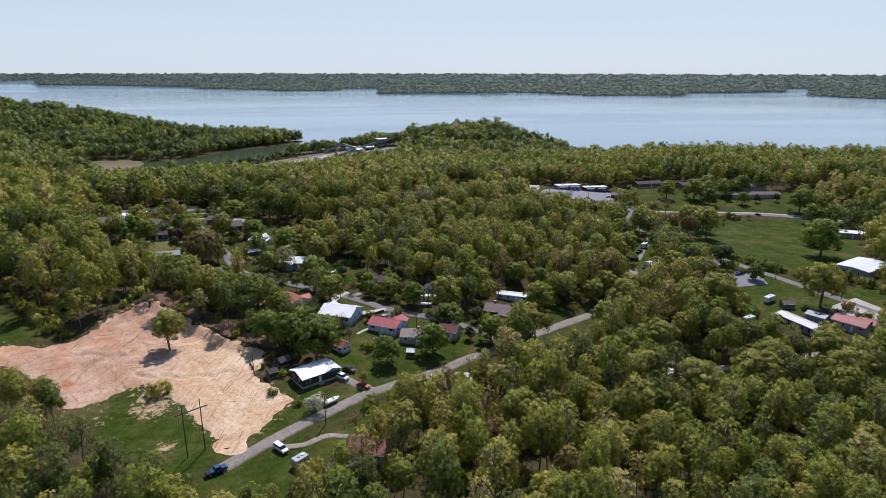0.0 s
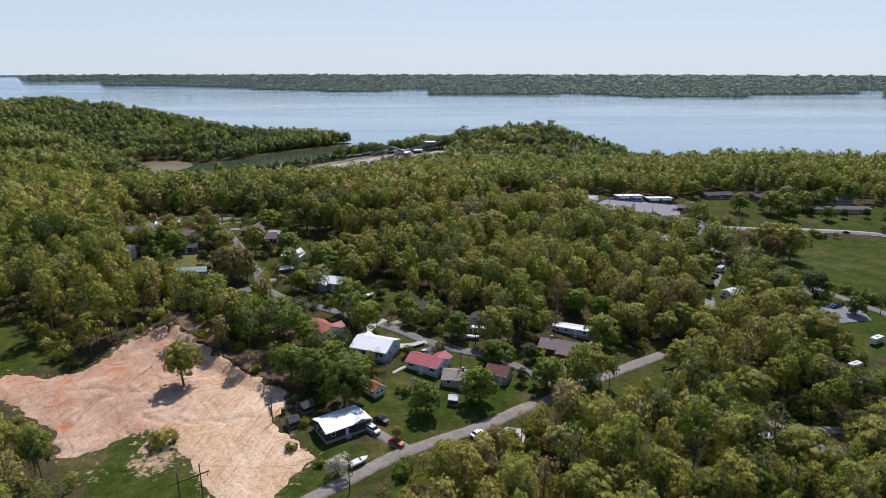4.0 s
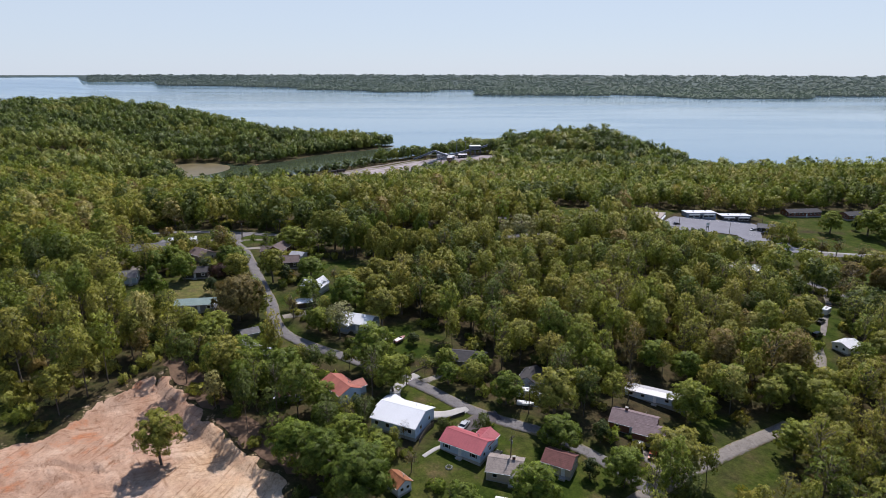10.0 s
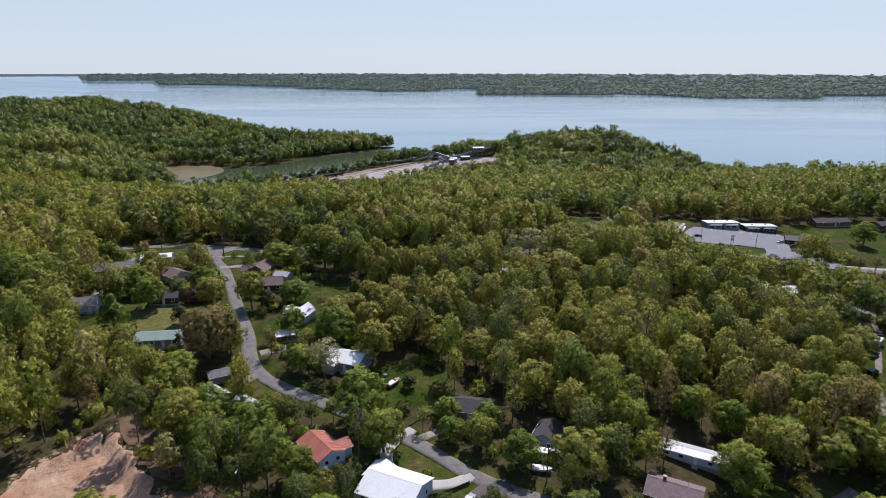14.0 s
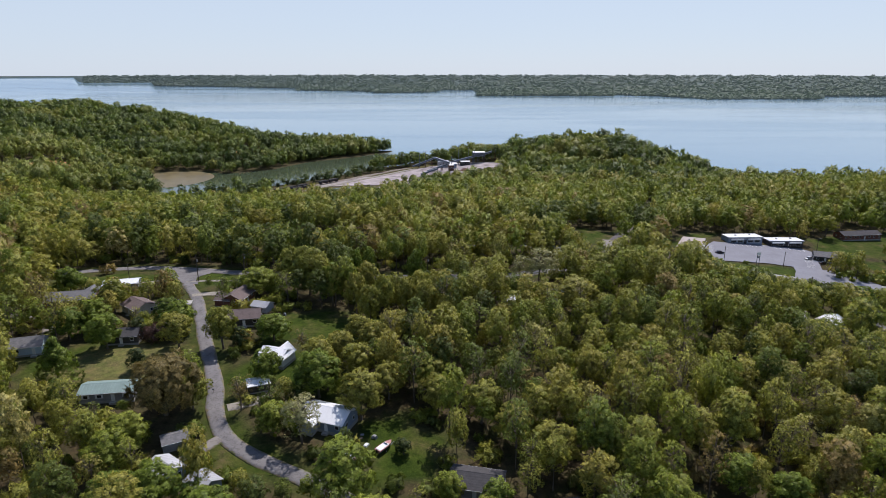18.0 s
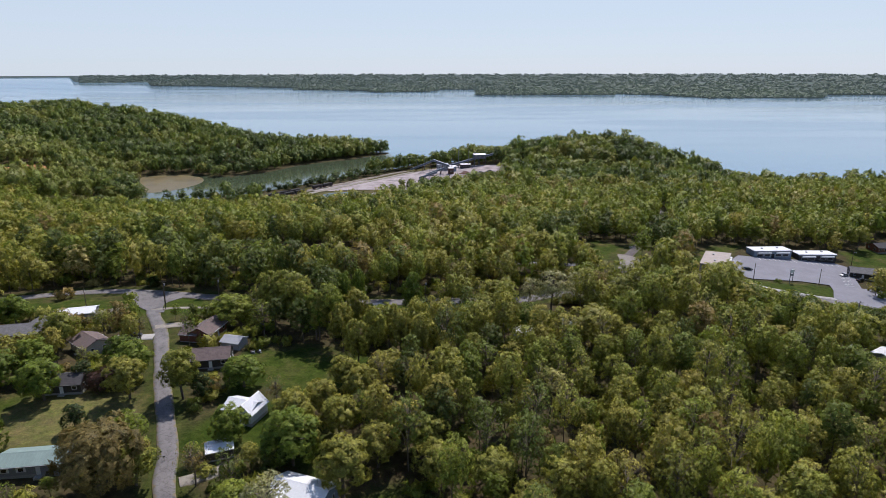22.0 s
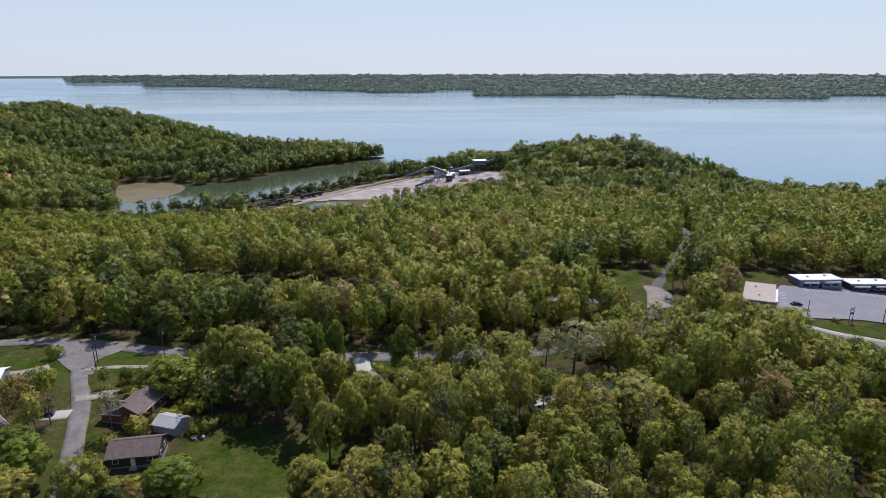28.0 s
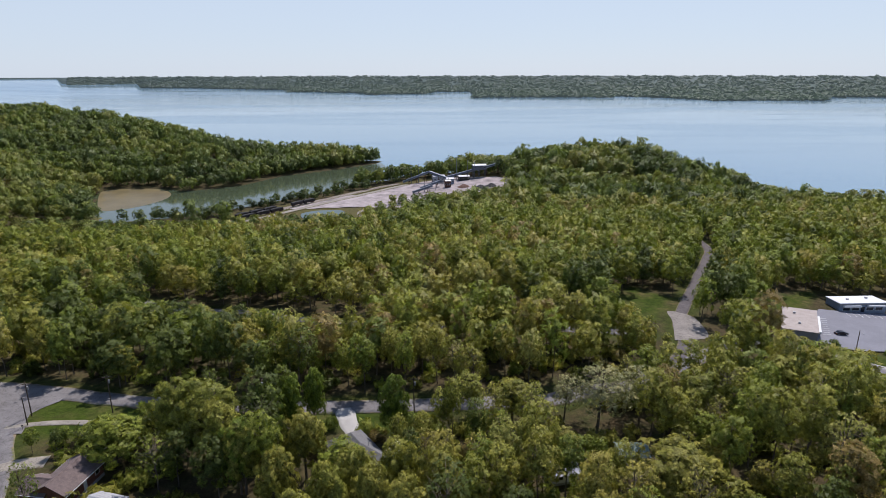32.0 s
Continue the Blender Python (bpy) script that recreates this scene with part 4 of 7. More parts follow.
def part(name, shape, mat, parent, label="", bevel=0.0, place=None):
    me = shape if isinstance(shape, bpy.types.Mesh) else shape.mesh(name, mat, bevel)
    ob = new(name, me)
    ob.parent = parent
    if place is not None:
        ob.matrix_basis = place
    return tagged(ob, label)


def thing(name, x, y, turn=0.0, label="", category="", group="", lift=0.0, z=None):
    ob = new(name)
    ob.matrix_basis = pose(x, y, (at(x, y) if z is None else z) + lift, 0, 0, turn)
    return tagged(ob, label, category, group)


# ---- roads, lots and drives: sheets that follow the ground ----
def ribbon(name, line, width, mat, label, category="road", lift=0.10, kind="structure", across=5):
    p = np.asarray(line, float)
    d = np.gradient(p, axis=0)
    d /= np.linalg.norm(d, axis=1)[:, None] + 1e-9
    side = np.c_[-d[:, 1], d[:, 0]]
    s = np.concatenate([[-0.5 - 0.12 / width], np.linspace(-0.5, 0.5, across), [0.5 + 0.12 / width]])   # with a skirt into the ground on both sides
    wob = 1 + 0.03 * np.sin(np.arange(len(p)) * 0.9) + 0.03 * np.sin(np.arange(len(p)) * 0.37)
    q = p[:, None] + side[:, None] * (s[None, :, None] * width * wob[:, None, None])
    x, y = q[..., 0].ravel(), q[..., 1].ravel()
    q = np.abs(np.tile(s, len(p))) * 2
    z = ground_z(x, y) + lift - 0.10 * np.minimum(q, 1) ** 4 - 0.5 * (q > 1.0001)
    n = across + 2
    i = (np.arange(len(p) - 1)[:, None] * n + np.arange(n - 1)).ravel()
    me = mesh_of(name, np.c_[x, y, z], np.c_[i, i + n, i + n + 1, i + 1], [mat], True)
    lay(me, "edge", np.abs(np.tile(s, len(p))) * 2)
    return tagged(new(name, me), label, category, kind=kind)


def sheet(name, poly, mat, label, category, step=4.0, lift=0.08, relief=None, soft=True, ragged=0.0, grow=0.0):
    """A surface within an outline, laid on the ground."""
    edge = smooth_line(list(poly) + [poly[0]], step)[:-1] if soft else np.array(poly, float)
    if grow:
        d = np.roll(edge, -1, 0) - np.roll(edge, 1, 0)
        n = np.c_[d[:, 1], -d[:, 0]] / (np.linalg.norm(d, axis=1)[:, None] + 1e-6)
        area = np.sum(edge[:, 0] * np.roll(edge[:, 1], -1) - edge[:, 1] * np.roll(edge[:, 0], -1))
        edge = edge + n * grow * np.sign(area)
    if ragged:
        k = np.arange(len(edge)) * step
        edge = edge + ragged * np.c_[np.sin(k * 0.47) + np.sin(k * 0.21 + 1) + 0.5 * np.sin(k * 1.1), np.cos(k * 0.39) + np.sin(k * 0.83) + 0.5 * np.cos(k * 1.3)] * 0.45
    x0, y0 = edge.min(0)
    x1, y1 = edge.max(0)
    gx, gy = np.meshgrid(np.arange(x0, x1, step), np.arange(y0, y1, step))
    gx, gy = gx.ravel(), gy.ravel()
    keep = depth_in([tuple(e) for e in edge], gx, gy) > step * 0.45
    pts = np.vstack([edge, np.c_[gx[keep], gy[keep]]])
    n = len(edge)
    v, _, f, *_ = delaunay_2d_cdt([Vector(p) for p in pts], [(i, (i + 1) % n) for i in range(n)], [], 1, 1e-4)
    v = np.array([tuple(p) for p in v])
    z = ground_z(v[:, 0], v[:, 1]) + lift
    if relief is not None:
        z = z + relief(v[:, 0], v[:, 1])
    me = mesh_of(name, np.c_[v, z], np.array([list(t) for t in f if len(t) == 3]), [mat], True)
    return tagged(new(name, me), label, category, kind="structure")


ROAD_LOOKS = {"main_street": ("asphalt", "narrow grey asphalt street with worn edges"), "loop_street": ("county", "cracked grey residential street"),
              "county_road": ("county", "two-lane grey asphalt road"), "side_street": ("county", "grey street past the field"),
              "gate_road": ("tar", "dark asphalt lane behind a gate"), "back_road": ("county", "pale road half hidden by woods"),
              "lane": ("gravel", "pale lane to the mobile home")}
for road_name, (width, line) in CURVES.items():
    look_mat, words = ROAD_LOOKS[road_name]
    ribbon("road_" + road_name, line, width, MAT[look_mat], words, lift=0.12)

# painted lines of the wide road
county = CURVES["county_road"][1]
ribbon("road_line", county[60:] + 0.0, 0.22, MAT["yellow"], "faded yellow centre line", "road marking", lift=0.17, across=2)


def beside(line, off):
    d = np.gradient(line, axis=0)
    d /= np.linalg.norm(d, axis=1)[:, None]
    return line + np.c_[-d[:, 1], d[:, 0]] * off


far_half = county[(county[:, 0] > 140)]
ribbon("road_line", beside(far_half, 3.1), 0.18, MAT["line"], "white edge line", "road marking", lift=0.17, across=2)
ribbon("road_line", beside(far_half, -3.1), 0.18, MAT["line"], "white edge line", "road marking", lift=0.17, across=2)
ribbon("pavement_shoulder", beside(far_half, 4.6), 2.2, MAT["concrete"], "pale gravel and concrete shoulder", "shoulder", lift=0.07, across=3)

sheet("pavement_junction", [(-124, 411), (-116, 398), (-104, 386), (-97, 384), (-101, 394), (-97, 404), (-110, 410)], MAT["county"], "wide worn asphalt mouth of the junction", "road", 3, 0.13)
sheet("pavement_lot", LOT, MAT["lot"], "blue-grey asphalt parking lot", "parking lot", 4, 0.12, soft=False)
sheet("pavement_apron", [(202, 430), (184, 421), (190, 414), (226, 414), (232, 424), (222, 440), (208, 440)], MAT["lot"], "asphalt mouth of the parking lot", "parking lot", 3, 0.15, soft=False)
sheet("pavement_gate", [(91, 440), (104, 443), (108, 456), (108, 466), (101, 471), (98, 459)], MAT["asphalt"], "pale asphalt mouth of the gated lane", "road", 2.5, 0.15)
sheet("pavement_lot_south", [(186, 268), (200, 276), (214, 274), (207, 256), (188, 254)], MAT["lot"], "small grey parking area by the field", "parking lot", 3, 0.12, soft=False)
sheet("pavement_pad", [(21.1, 175.6), (28.0, 182.1), (34.0, 181.2), (30.2, 172.3), (23.2, 170.1)], MAT["concrete"], "pale concrete pad half hidden by trees below the street", "pad", 1.5, 0.14, soft=False)
sheet("pavement_market", [(204, 214), (218, 226), (236, 232), (238, 200), (222, 192), (206, 194)], MAT["concrete"], "pale concrete yard by the red-roofed shop", "yard", 3, 0.1, soft=False)


def rough_soil(x, y):
    out = np.empty(len(x))
    for i, (px, py) in enumerate(zip(x, y)):
        a = noise.fractal(Vector((px * 0.10, py * 0.10, 0)), 0.9, 2.0, 4)
        b = noise.fractal(Vector((px * 0.9 + py * 0.5, py * 0.16 - px * 0.1, 3)), 1.0, 2.0, 3)
        out[i] = 0.35 * a + 0.16 * b
    # gullies washed into the slope, and the low berm across it
    for line, deep, wide in GULLIES:
        wander = 0.8 * np.sin(x * 0.7 + y * 0.4)
        out = out - deep * ramped(wide, 0.2, away(smooth_line(line, 3), x + wander, y + wander))
    d = depth_in(SOIL, x, y)
    fray = 0.9 * np.sin(x * 0.9 + np.sin(y * 0.7)) + 0.8 * np.sin(y * 1.1 + x * 0.4)
    return (out + 0.32) * ramped(0.0, 4.0, d) - 0.8 * ramped(0.8, -1.8, d + fray)


GULLIES = [([(-80, 217), (-83, 209), (-89, 206), (-94, 203), (-96, 195), (-96, 189)], 1.2, 1.5), ([(-82, 208), (-91, 209), (-98, 210), (-100, 207)], 1.0, 1.3),
           ([(-93, 214), (-90, 224), (-85, 235)], 0.6, 1.4), ([(-77, 193), (-59, 190), (-44, 192), (-42, 201)], 0.7, 1.8), ([(-72, 204), (-84, 200), (-92, 196)], 0.7, 1.3), ([(-66, 214), (-74, 200), (-84, 190)], 0.5, 1.2), ([(-58, 200), (-50, 184), (-42, 170)], 0.4, 1.4)]


sheet("ground_bare_lot", SOIL, MAT["soil"], "freshly graded bare orange clay lot with tracks", "bare soil", 1.0, -0.06, rough_soil, grow=2.2)
sheet("ground_clay_mouth", [(-45, 148), (-41, 146.5), (-37, 148.5), (-38, 153), (-42, 155), (-46, 153)], MAT["soil"], "clay carried onto the street mouth", "track", 1.0, 0.10, ragged=0.4)
sheet("ground_scarp", [(-87, 253), (-76, 243), (-65, 231), (-50, 216), (-36, 205), (-32, 209), (-47, 222), (-61, 237), (-72, 249), (-84, 259)], MAT["earth"], "dark raw earth bank along the cut", "bank", 1.6, 0.10, ragged=1.6)

for words, width, mat, line in [
    ("pale concrete driveway by the white-roofed house", 3.4, "asphalt", [(-12, 184), (-9, 180), (-5, 176), (0, 172)]),
    ("gravel track past the pale sedan", 2.2, "gravel", [(-28, 148), (-22, 148), (-16, 151), (-10, 150)]),
    ("curved pale driveway round a grass island", 3.2, "concrete", [(-6, 252), (-12, 244), (-11, 236), (-4, 231), (3, 231), (9, 234)]),
    ("dark asphalt driveway of the red-roofed house", 6.0, "tar", [(6, 221), (9, 225), (13, 229), (18, 231)]),
    ("curved driveway of the brown-roofed house", 4.0, "asphalt", [(55, 219), (58, 213), (58, 207), (54, 203)]),
    ("pale driveway of the white house", 3.6, "gravel", [(-56, 289), (-50, 292), (-46, 296)]),
    ("narrow drive off the bend", 3.2, "asphalt", [(-54, 276), (-60, 268), (-66, 262)]),
    ("pale driveway of the wooded house", 5.0, "concrete", [(-19, 396), (-17, 388), (-14, 382), (-12, 378)]),
    ("thin gravel drive beside the lawn", 2.6, "gravel", [(-103, 387), (-94, 389), (-82, 389), (-74, 386)]),
    ("short gravel drive", 5.0, "gravel", [(-94, 369), (-89, 371), (-84, 372)]),
    ("gravel pad by the shed", 5.0, "gravel", [(-124, 384), (-118, 386), (-113, 390)]),
    ("pale concrete pad by the street", 4.6, "concrete", [(-103, 360), (-97, 360), (-91, 361)]),
    ("short front walk of the red-roofed house", 1.1, "concrete", [(-4, 212), (-1, 215), (2, 217)]),
    ("gravel shoulder of the driveway", 2.6, "gravel", [(-4, 248), (2, 252), (6, 256)]),
    ("road into the loading yard", 6.0, "gravel", [(-20, 752), (-44, 762), (-50, 778), (-44, 800), (-34, 826), (-16, 850)]),
    ("pale field drive", 3.0, "concrete", [(170, 380), (158, 372), (150, 360)]),
    ("gravel yard among the trees off the street", 4.5, "gravel", [(147, 284), (142, 275), (138, 268)]),
    ("dirt drive past the parked vans", 2.4, "asphalt", [(186, 340), (176, 322), (164, 306), (154, 292)]),
    ("loop drive among the trees", 4.0, "asphalt", [(-160, 350), (-146, 346), (-134, 342), (-128, 330)]),
]:
    ribbon("driveway", smooth_line(line, 1.2), width, MAT[mat], words, "driveway", lift=0.16, kind="structure")


# ---- houses ----
def window(parent, x, y, z, w, h, face, shutters=None):
    """A framed window that stands proud of a wall. face: the way it looks, as (nx, ny)."""
    nx, ny = face
    turn = math.atan2(ny, nx) - math.pi / 2
    m = Matrix.Translation((x + nx * 0.02, y + ny * 0.02, z)) @ Matrix.Rotation(turn + math.pi, 4, "Z")
    fr = Shape().box(0, 0, 0, w + 0.16, 0.10, 0.09).box(0, 0, h - 0.09, w + 0.16, 0.10, 0.09)
    fr.box(-w / 2 - 0.03, 0, 0.09, 0.09, 0.10, h - 0.18).box(w / 2 + 0.03, 0, 0.09, 0.09, 0.10, h - 0.18)
    win = part("window", fr, MAT["white"], parent, "white framed window", place=m)
    part("pane", Shape().box(0, 0, 0.07, w, 0.05, h - 0.14), MAT["glass"], win)
    if shutters:
        for s in (-1, 1):
            part("shutter", Shape().box(s * (w / 2 + 0.28), -0.02, 0, 0.36, 0.07, h), MAT[shutters], win)
    return win


def door(parent, x, y, z, face, mat="white", w=0.95, h=2.05):
    nx, ny = face
    m = Matrix.Translation((x + nx * 0.02, y + ny * 0.02, z)) @ Matrix.Rotation(math.atan2(ny, nx) + math.pi / 2, 4, "Z")
    d = part("door", Shape().box(0, 0, 0, w, 0.10, h), MAT[mat], parent, place=m)
    part("handle", Shape().tube((w * 0.38, -0.10, 1.0), (w * 0.38, -0.02, 1.0), 0.04, sides=6), MAT["chrome"], d)


def gable_block(parent, cx, cy, L, W, h, rise, wall, roof, turn=0, base=0.0, ribs=False, over=0.45, hip=False, closed=True):
    """One block of a house: a body up into its gables, a roof with thickness and eaves, a footing."""
    m = Matrix.Translation((cx, cy, base)) @ Matrix.Rotation(radians(turn), 4, "Z")
    x0, x1 = -L / 2, L / 2
    if hip:
        body = Shape().box(0, 0, 0, L, W, h)
    else:
        body = Shape().run([(-W / 2, 0), (W / 2, 0), (W / 2, h), (0, h + rise), (-W / 2, h)], x0, x1)
    w = part("wall", body, MAT[wall], parent, place=m)
    part("footing", Shape().box(0, 0, -1.6, L + 0.1, W + 0.1, 1.75), MAT["block"], parent, place=m)
    t = 0.16
    ex, ey = x1 + over * 0.6, W / 2 + over
    drop = rise * over / (W / 2)
    if hip:
        r = max(0.3, L / 2 - W / 2)
        lo, hi = h - drop + 0.03, h + rise + 0.03
        p = [(-ex, -ey, lo), (ex, -ey, lo), (ex, ey, lo), (-ex, ey, lo), (-r, 0, hi), (r, 0, hi)]
        q = [(x, y, z + t) for x, y, z in p]
        faces = [(0, 1, 5, 4), (1, 2, 5), (2, 3, 4, 5), (3, 0, 4)]
        shape = Shape().solid(p + q, [f[::-1] for f in faces] + [tuple(i + 6 for i in f) for f in faces] + [(i, (i + 1) % 4, (i + 1) % 4 + 6, i + 6) for i in range(4)])
        part("roof", shape, MAT[roof], parent, place=m)
    else:
        lo = h - drop + 0.03
        hi = h + rise + 0.03
        rf = part("roof", Shape().run([(-ey, lo), (0, hi), (ey, lo), (ey, lo + t), (0, hi + t), (-ey, lo + t)], -ex, ex), MAT[roof], parent, place=m)
        part("ridge_cap", Shape().run([(-0.22, hi + t - 0.06), (0, hi + t + 0.05), (0.22, hi + t - 0.06), (0, hi + t - 0.10)], -ex, ex), MAT[roof], rf)
        if ribs:
            s = Shape()
            for k in range(int(2 * ex / 0.9) + 1):
                x = -ex + 0.05 + k * 0.9
                for sg in (-1, 1):
                    s.beam((x, sg * ey, lo + t + 0.015), (x, 0, hi + t + 0.015), 0.06, 0.05)
            part("roof_seams", s, MAT[roof], rf)
        for sg in (-1, 1):
            part("gutter", Shape().box(0, sg * (ey + 0.05), lo - 0.02, 2 * ex, 0.10, 0.12), MAT["white"] if wall not in ("darkwall",) else MAT["gray"], parent, place=m)
    return m


def house(label, x, y, turn, L, W, h, rise, wall, roof, ribs=False, hip=False, wings=(), chimney=None, windows=True, shutters=None, base=0.35, category="house", doors=True, clear=None, name="house", door_mat="white"):
    """A house whose ridge runs along its own x. wings: further blocks (cx, cy, L, W, h, rise, turn)."""
    ob = thing(name, x, y, turn, label, category)
    gable_block(ob, 0, 0, L, W, h, rise, wall, roof, 0, base, ribs, hip=hip)
    for cx, cy, l2, w2, h2, r2, t2 in wings:
        gable_block(ob, cx, cy, l2, w2, h2, r2, wall, roof, t2, base, ribs)
    if windows:
        n = max(2, int(L / 3.2))
        for sy in (-1, 1):
            for k in range(n):
                px = -L / 2 + (k + 0.5) * L / n
                if doors and k == n // 2:
                    door(ob, px, sy * W / 2, base, (0, sy), door_mat)
                    part("step", Shape().box(px, sy * (W / 2 + 0.6), -0.3, 1.6, 1.1, 0.3 + base * 0.6), MAT["concrete"], ob)
                    continue
                window(ob, px, sy * W / 2, base + h * 0.38, 1.1, h * 0.42, (0, sy), shutters)
        for sx in (-1, 1):
            for py in (-W * 0.22, W * 0.22):
                window(ob, sx * L / 2, py, base + h * 0.38, 0.9, h * 0.42, (sx, 0))
    if chimney:
        cx, cy = chimney
        c = part("chimney", Shape().box(cx, cy, base + h, 0.7, 0.7, rise + 0.9), MAT["brick"], ob)
        part("cap", Shape().box(cx, cy, base + h + rise + 0.9, 0.85, 0.85, 0.12), MAT["concrete"], c)
    part("vent_pipe", Shape().tube((L * 0.22, W * 0.2, base + h), (L * 0.22, W * 0.2, base + h + rise + 0.35), 0.06, sides=6), MAT["galv"], ob)
    KEEP_CLEAR.append((x, y, clear or max(L, W) * 0.72))
    return ob


def flat_shop(label, x, y, turn, L, W, h, wall, roof, awnings=2, name="shop", category="shop", dark_end=False):
    """A low flat-roofed shop with a parapet, glazed front on its -y side and awnings."""
    ob = thing(name, x, y, turn, label, category)
    body = part("wall", Shape().box(0, 0, -1.4, L, W, h + 1.4), MAT[wall], ob)
    part("roof", Shape().solid([(-L / 2 - 0.3, -W / 2 - 0.3, h + 0.35), (L / 2 + 0.3, -W / 2 - 0.3, h + 0.35), (L / 2 + 0.3, W / 2 + 0.3, h), (-L / 2 - 0.3, W / 2 + 0.3, h),
                                (-L / 2 - 0.3, -W / 2 - 0.3, h + 0.6), (L / 2 + 0.3, -W / 2 - 0.3, h + 0.6), (L / 2 + 0.3, W / 2 + 0.3, h + 0.2), (-L / 2 - 0.3, W / 2 + 0.3, h + 0.2)],
                               [(3, 2, 1, 0), (4, 5, 6, 7), (0, 1, 5, 4), (1, 2, 6, 5), (2, 3, 7, 6), (3, 0, 4, 7)]), MAT[roof], ob)
    part("fascia", Shape().box(0, -W / 2 - 0.32, h - 0.35, L + 0.6, 0.10, 0.7), MAT["gray"], ob)
    for k in range(awnings):
        px = -L / 2 + (k + 0.5) * L / awnings
        w = L / awnings * 0.72
        part("awning", Shape().side([(px - w / 2, h - 1.0), (px + w / 2, h - 1.0), (px + w / 2 - 0.1, h - 0.3), (px - w / 2 + 0.1, h - 0.3)], -W / 2 - 1.3, -W / 2 - 0.02), MAT["white_paint"], ob, "white canvas awning")
        for q in (-1, 1):
            window(ob, px + q * w * 0.27, -W / 2, 0.7, w * 0.42, 1.5, (0, -1))
    for k in range(max(1, awnings - 1)):
        door(ob, -L / 2 + (k + 1) * L / max(2, awnings), -W / 2, 0.05, (0, -1), "glass", 1.6, 2.2)
    for px, py in ((-L * 0.2, 0), (L * 0.25, W * 0.15)):
        part("roof_vent", Shape().box(px, py, h + 0.2, 0.9, 0.9, 0.75), MAT["galv"], ob, bevel=0.05)
    KEEP_CLEAR.append((x, y, max(L, W) * 0.7))
    return ob


# the houses of the lower street
barn = house("long dark house under a bright white metal roof", -19.5, 183, 29, 12.5, 8.4, 2.7, 1.2, "darkwall", "white_roof", True, wings=[(4.4, -2.0, 5.0, 5.6, 2.6, 0.8, 90)], doors=True)
white_house = house("white house under a broad white metal roof", -9.5, 226.0, -27, 13.6, 11.4, 3.2, 2.0, "bluewhite", "white_roof", True, wings=[(-6.0, 3.2, 6.0, 5.0, 3.0, 1.0, 90)])
red_house = house("white house with dark shutters under a red metal roof", 7.5, 215, -34, 12.0, 7.2, 2.7, 1.6, "bluewhite", "red_roof", True, wings=[(3.2, 3.8, 6.0, 5.0, 2.6, 1.2, 90)], shutters="darkwall")
tan_house = house("tan house with a tan shingled garage wing", 16.5, 206.0, -16, 8.5, 7.0, 2.6, 1.4, "tan", "tan_shingle", chimney=(2.0, 0.5))
tan_wing = house("tan house end under a maroon shingled roof", 31, 209.5, -30, 7.5, 6.5, 2.6, 1.5, "tan", "maroon_shingle")
shed = house("small brown wooden shed with a pale roof", 14, 194, -16, 2.6, 2.4, 2.1, 0.6, "rust", "white_roof", windows=False, base=0.1, category="shed", name="shed", doors=False, clear=3)
door(shed, 0, -1.2, 0.1, (0, -1), "darkwall", 0.9, 1.8)
rusty = house("small white outbuilding under a rusty roof", -10, 200.5, -50, 5.2, 4.0, 2.3, 1.2, "white", "rust_roof", base=0.15, category="outbuilding", name="outbuilding", doors=False, clear=4)
orange_house = house("pale house under a faded red metal roof", -28.5, 240, -52, 11.0, 7.0, 2.8, 1.5, "bluewhite", "orange_roof", True, wings=[(2.2, 3.8, 5.0, 4.0, 2.6, 1.1, 90)])
red_shed = house("low shed under a torn red roof in the trees", -43, 238, 20, 7.0, 5.0, 2.3, 0.9, "wood", "red_roof", base=0.1, category="shed", name="shed", doors=False)
brown_house = house("brick house under a brown shingled roof", 57, 229, -30, 12.5, 8.4, 2.7, 1.8, "brick", "mauve_shingle", wings=[(4.8, -3.2, 8.0, 6.2, 2.4, 1.2, 0)], chimney=(-2.5, 0.6))
dark_house = house("low house under a dark shingled roof among trees", 10.5, 260, -14, 12.5, 8.0, 2.6, 1.5, "gray", "dark_shingle")
gray_house = house("small grey house under a dark roof behind a camper", 30.5, 249, 62, 9.0, 6.5, 2.6, 1.6, "bluegray", "dark_shingle")
front_house = house("old house under a patchy faded red roof behind bare trees", -4.5, 141.5, -20, 10.0, 8.0, 2.7, 1.9, "tan", "faded_roof", base=0.2)
front_shed = house("sagging shed under a dark brown roof", -12, 134.5, -25, 6.0, 4.5, 2.2, 1.1, "wood", "brown_shingle", base=0.1, windows=False, doors=False, category="shed", name="shed")
coop = house("small dark garden shed by the clay lot", -33, 186, 30, 3.0, 2.6, 2.0, 0.6, "darkwall", "dark_shingle", base=0.1, windows=False, doors=False, category="shed", name="shed", clear=3)
coop_2 = house("low dark garden shed under a curved roof", -30, 193, 35, 3.6, 3.0, 2.0, 0.8, "darkwall", "dark_shingle", base=0.1, windows=False, doors=False, category="shed", name="shed", clear=3)

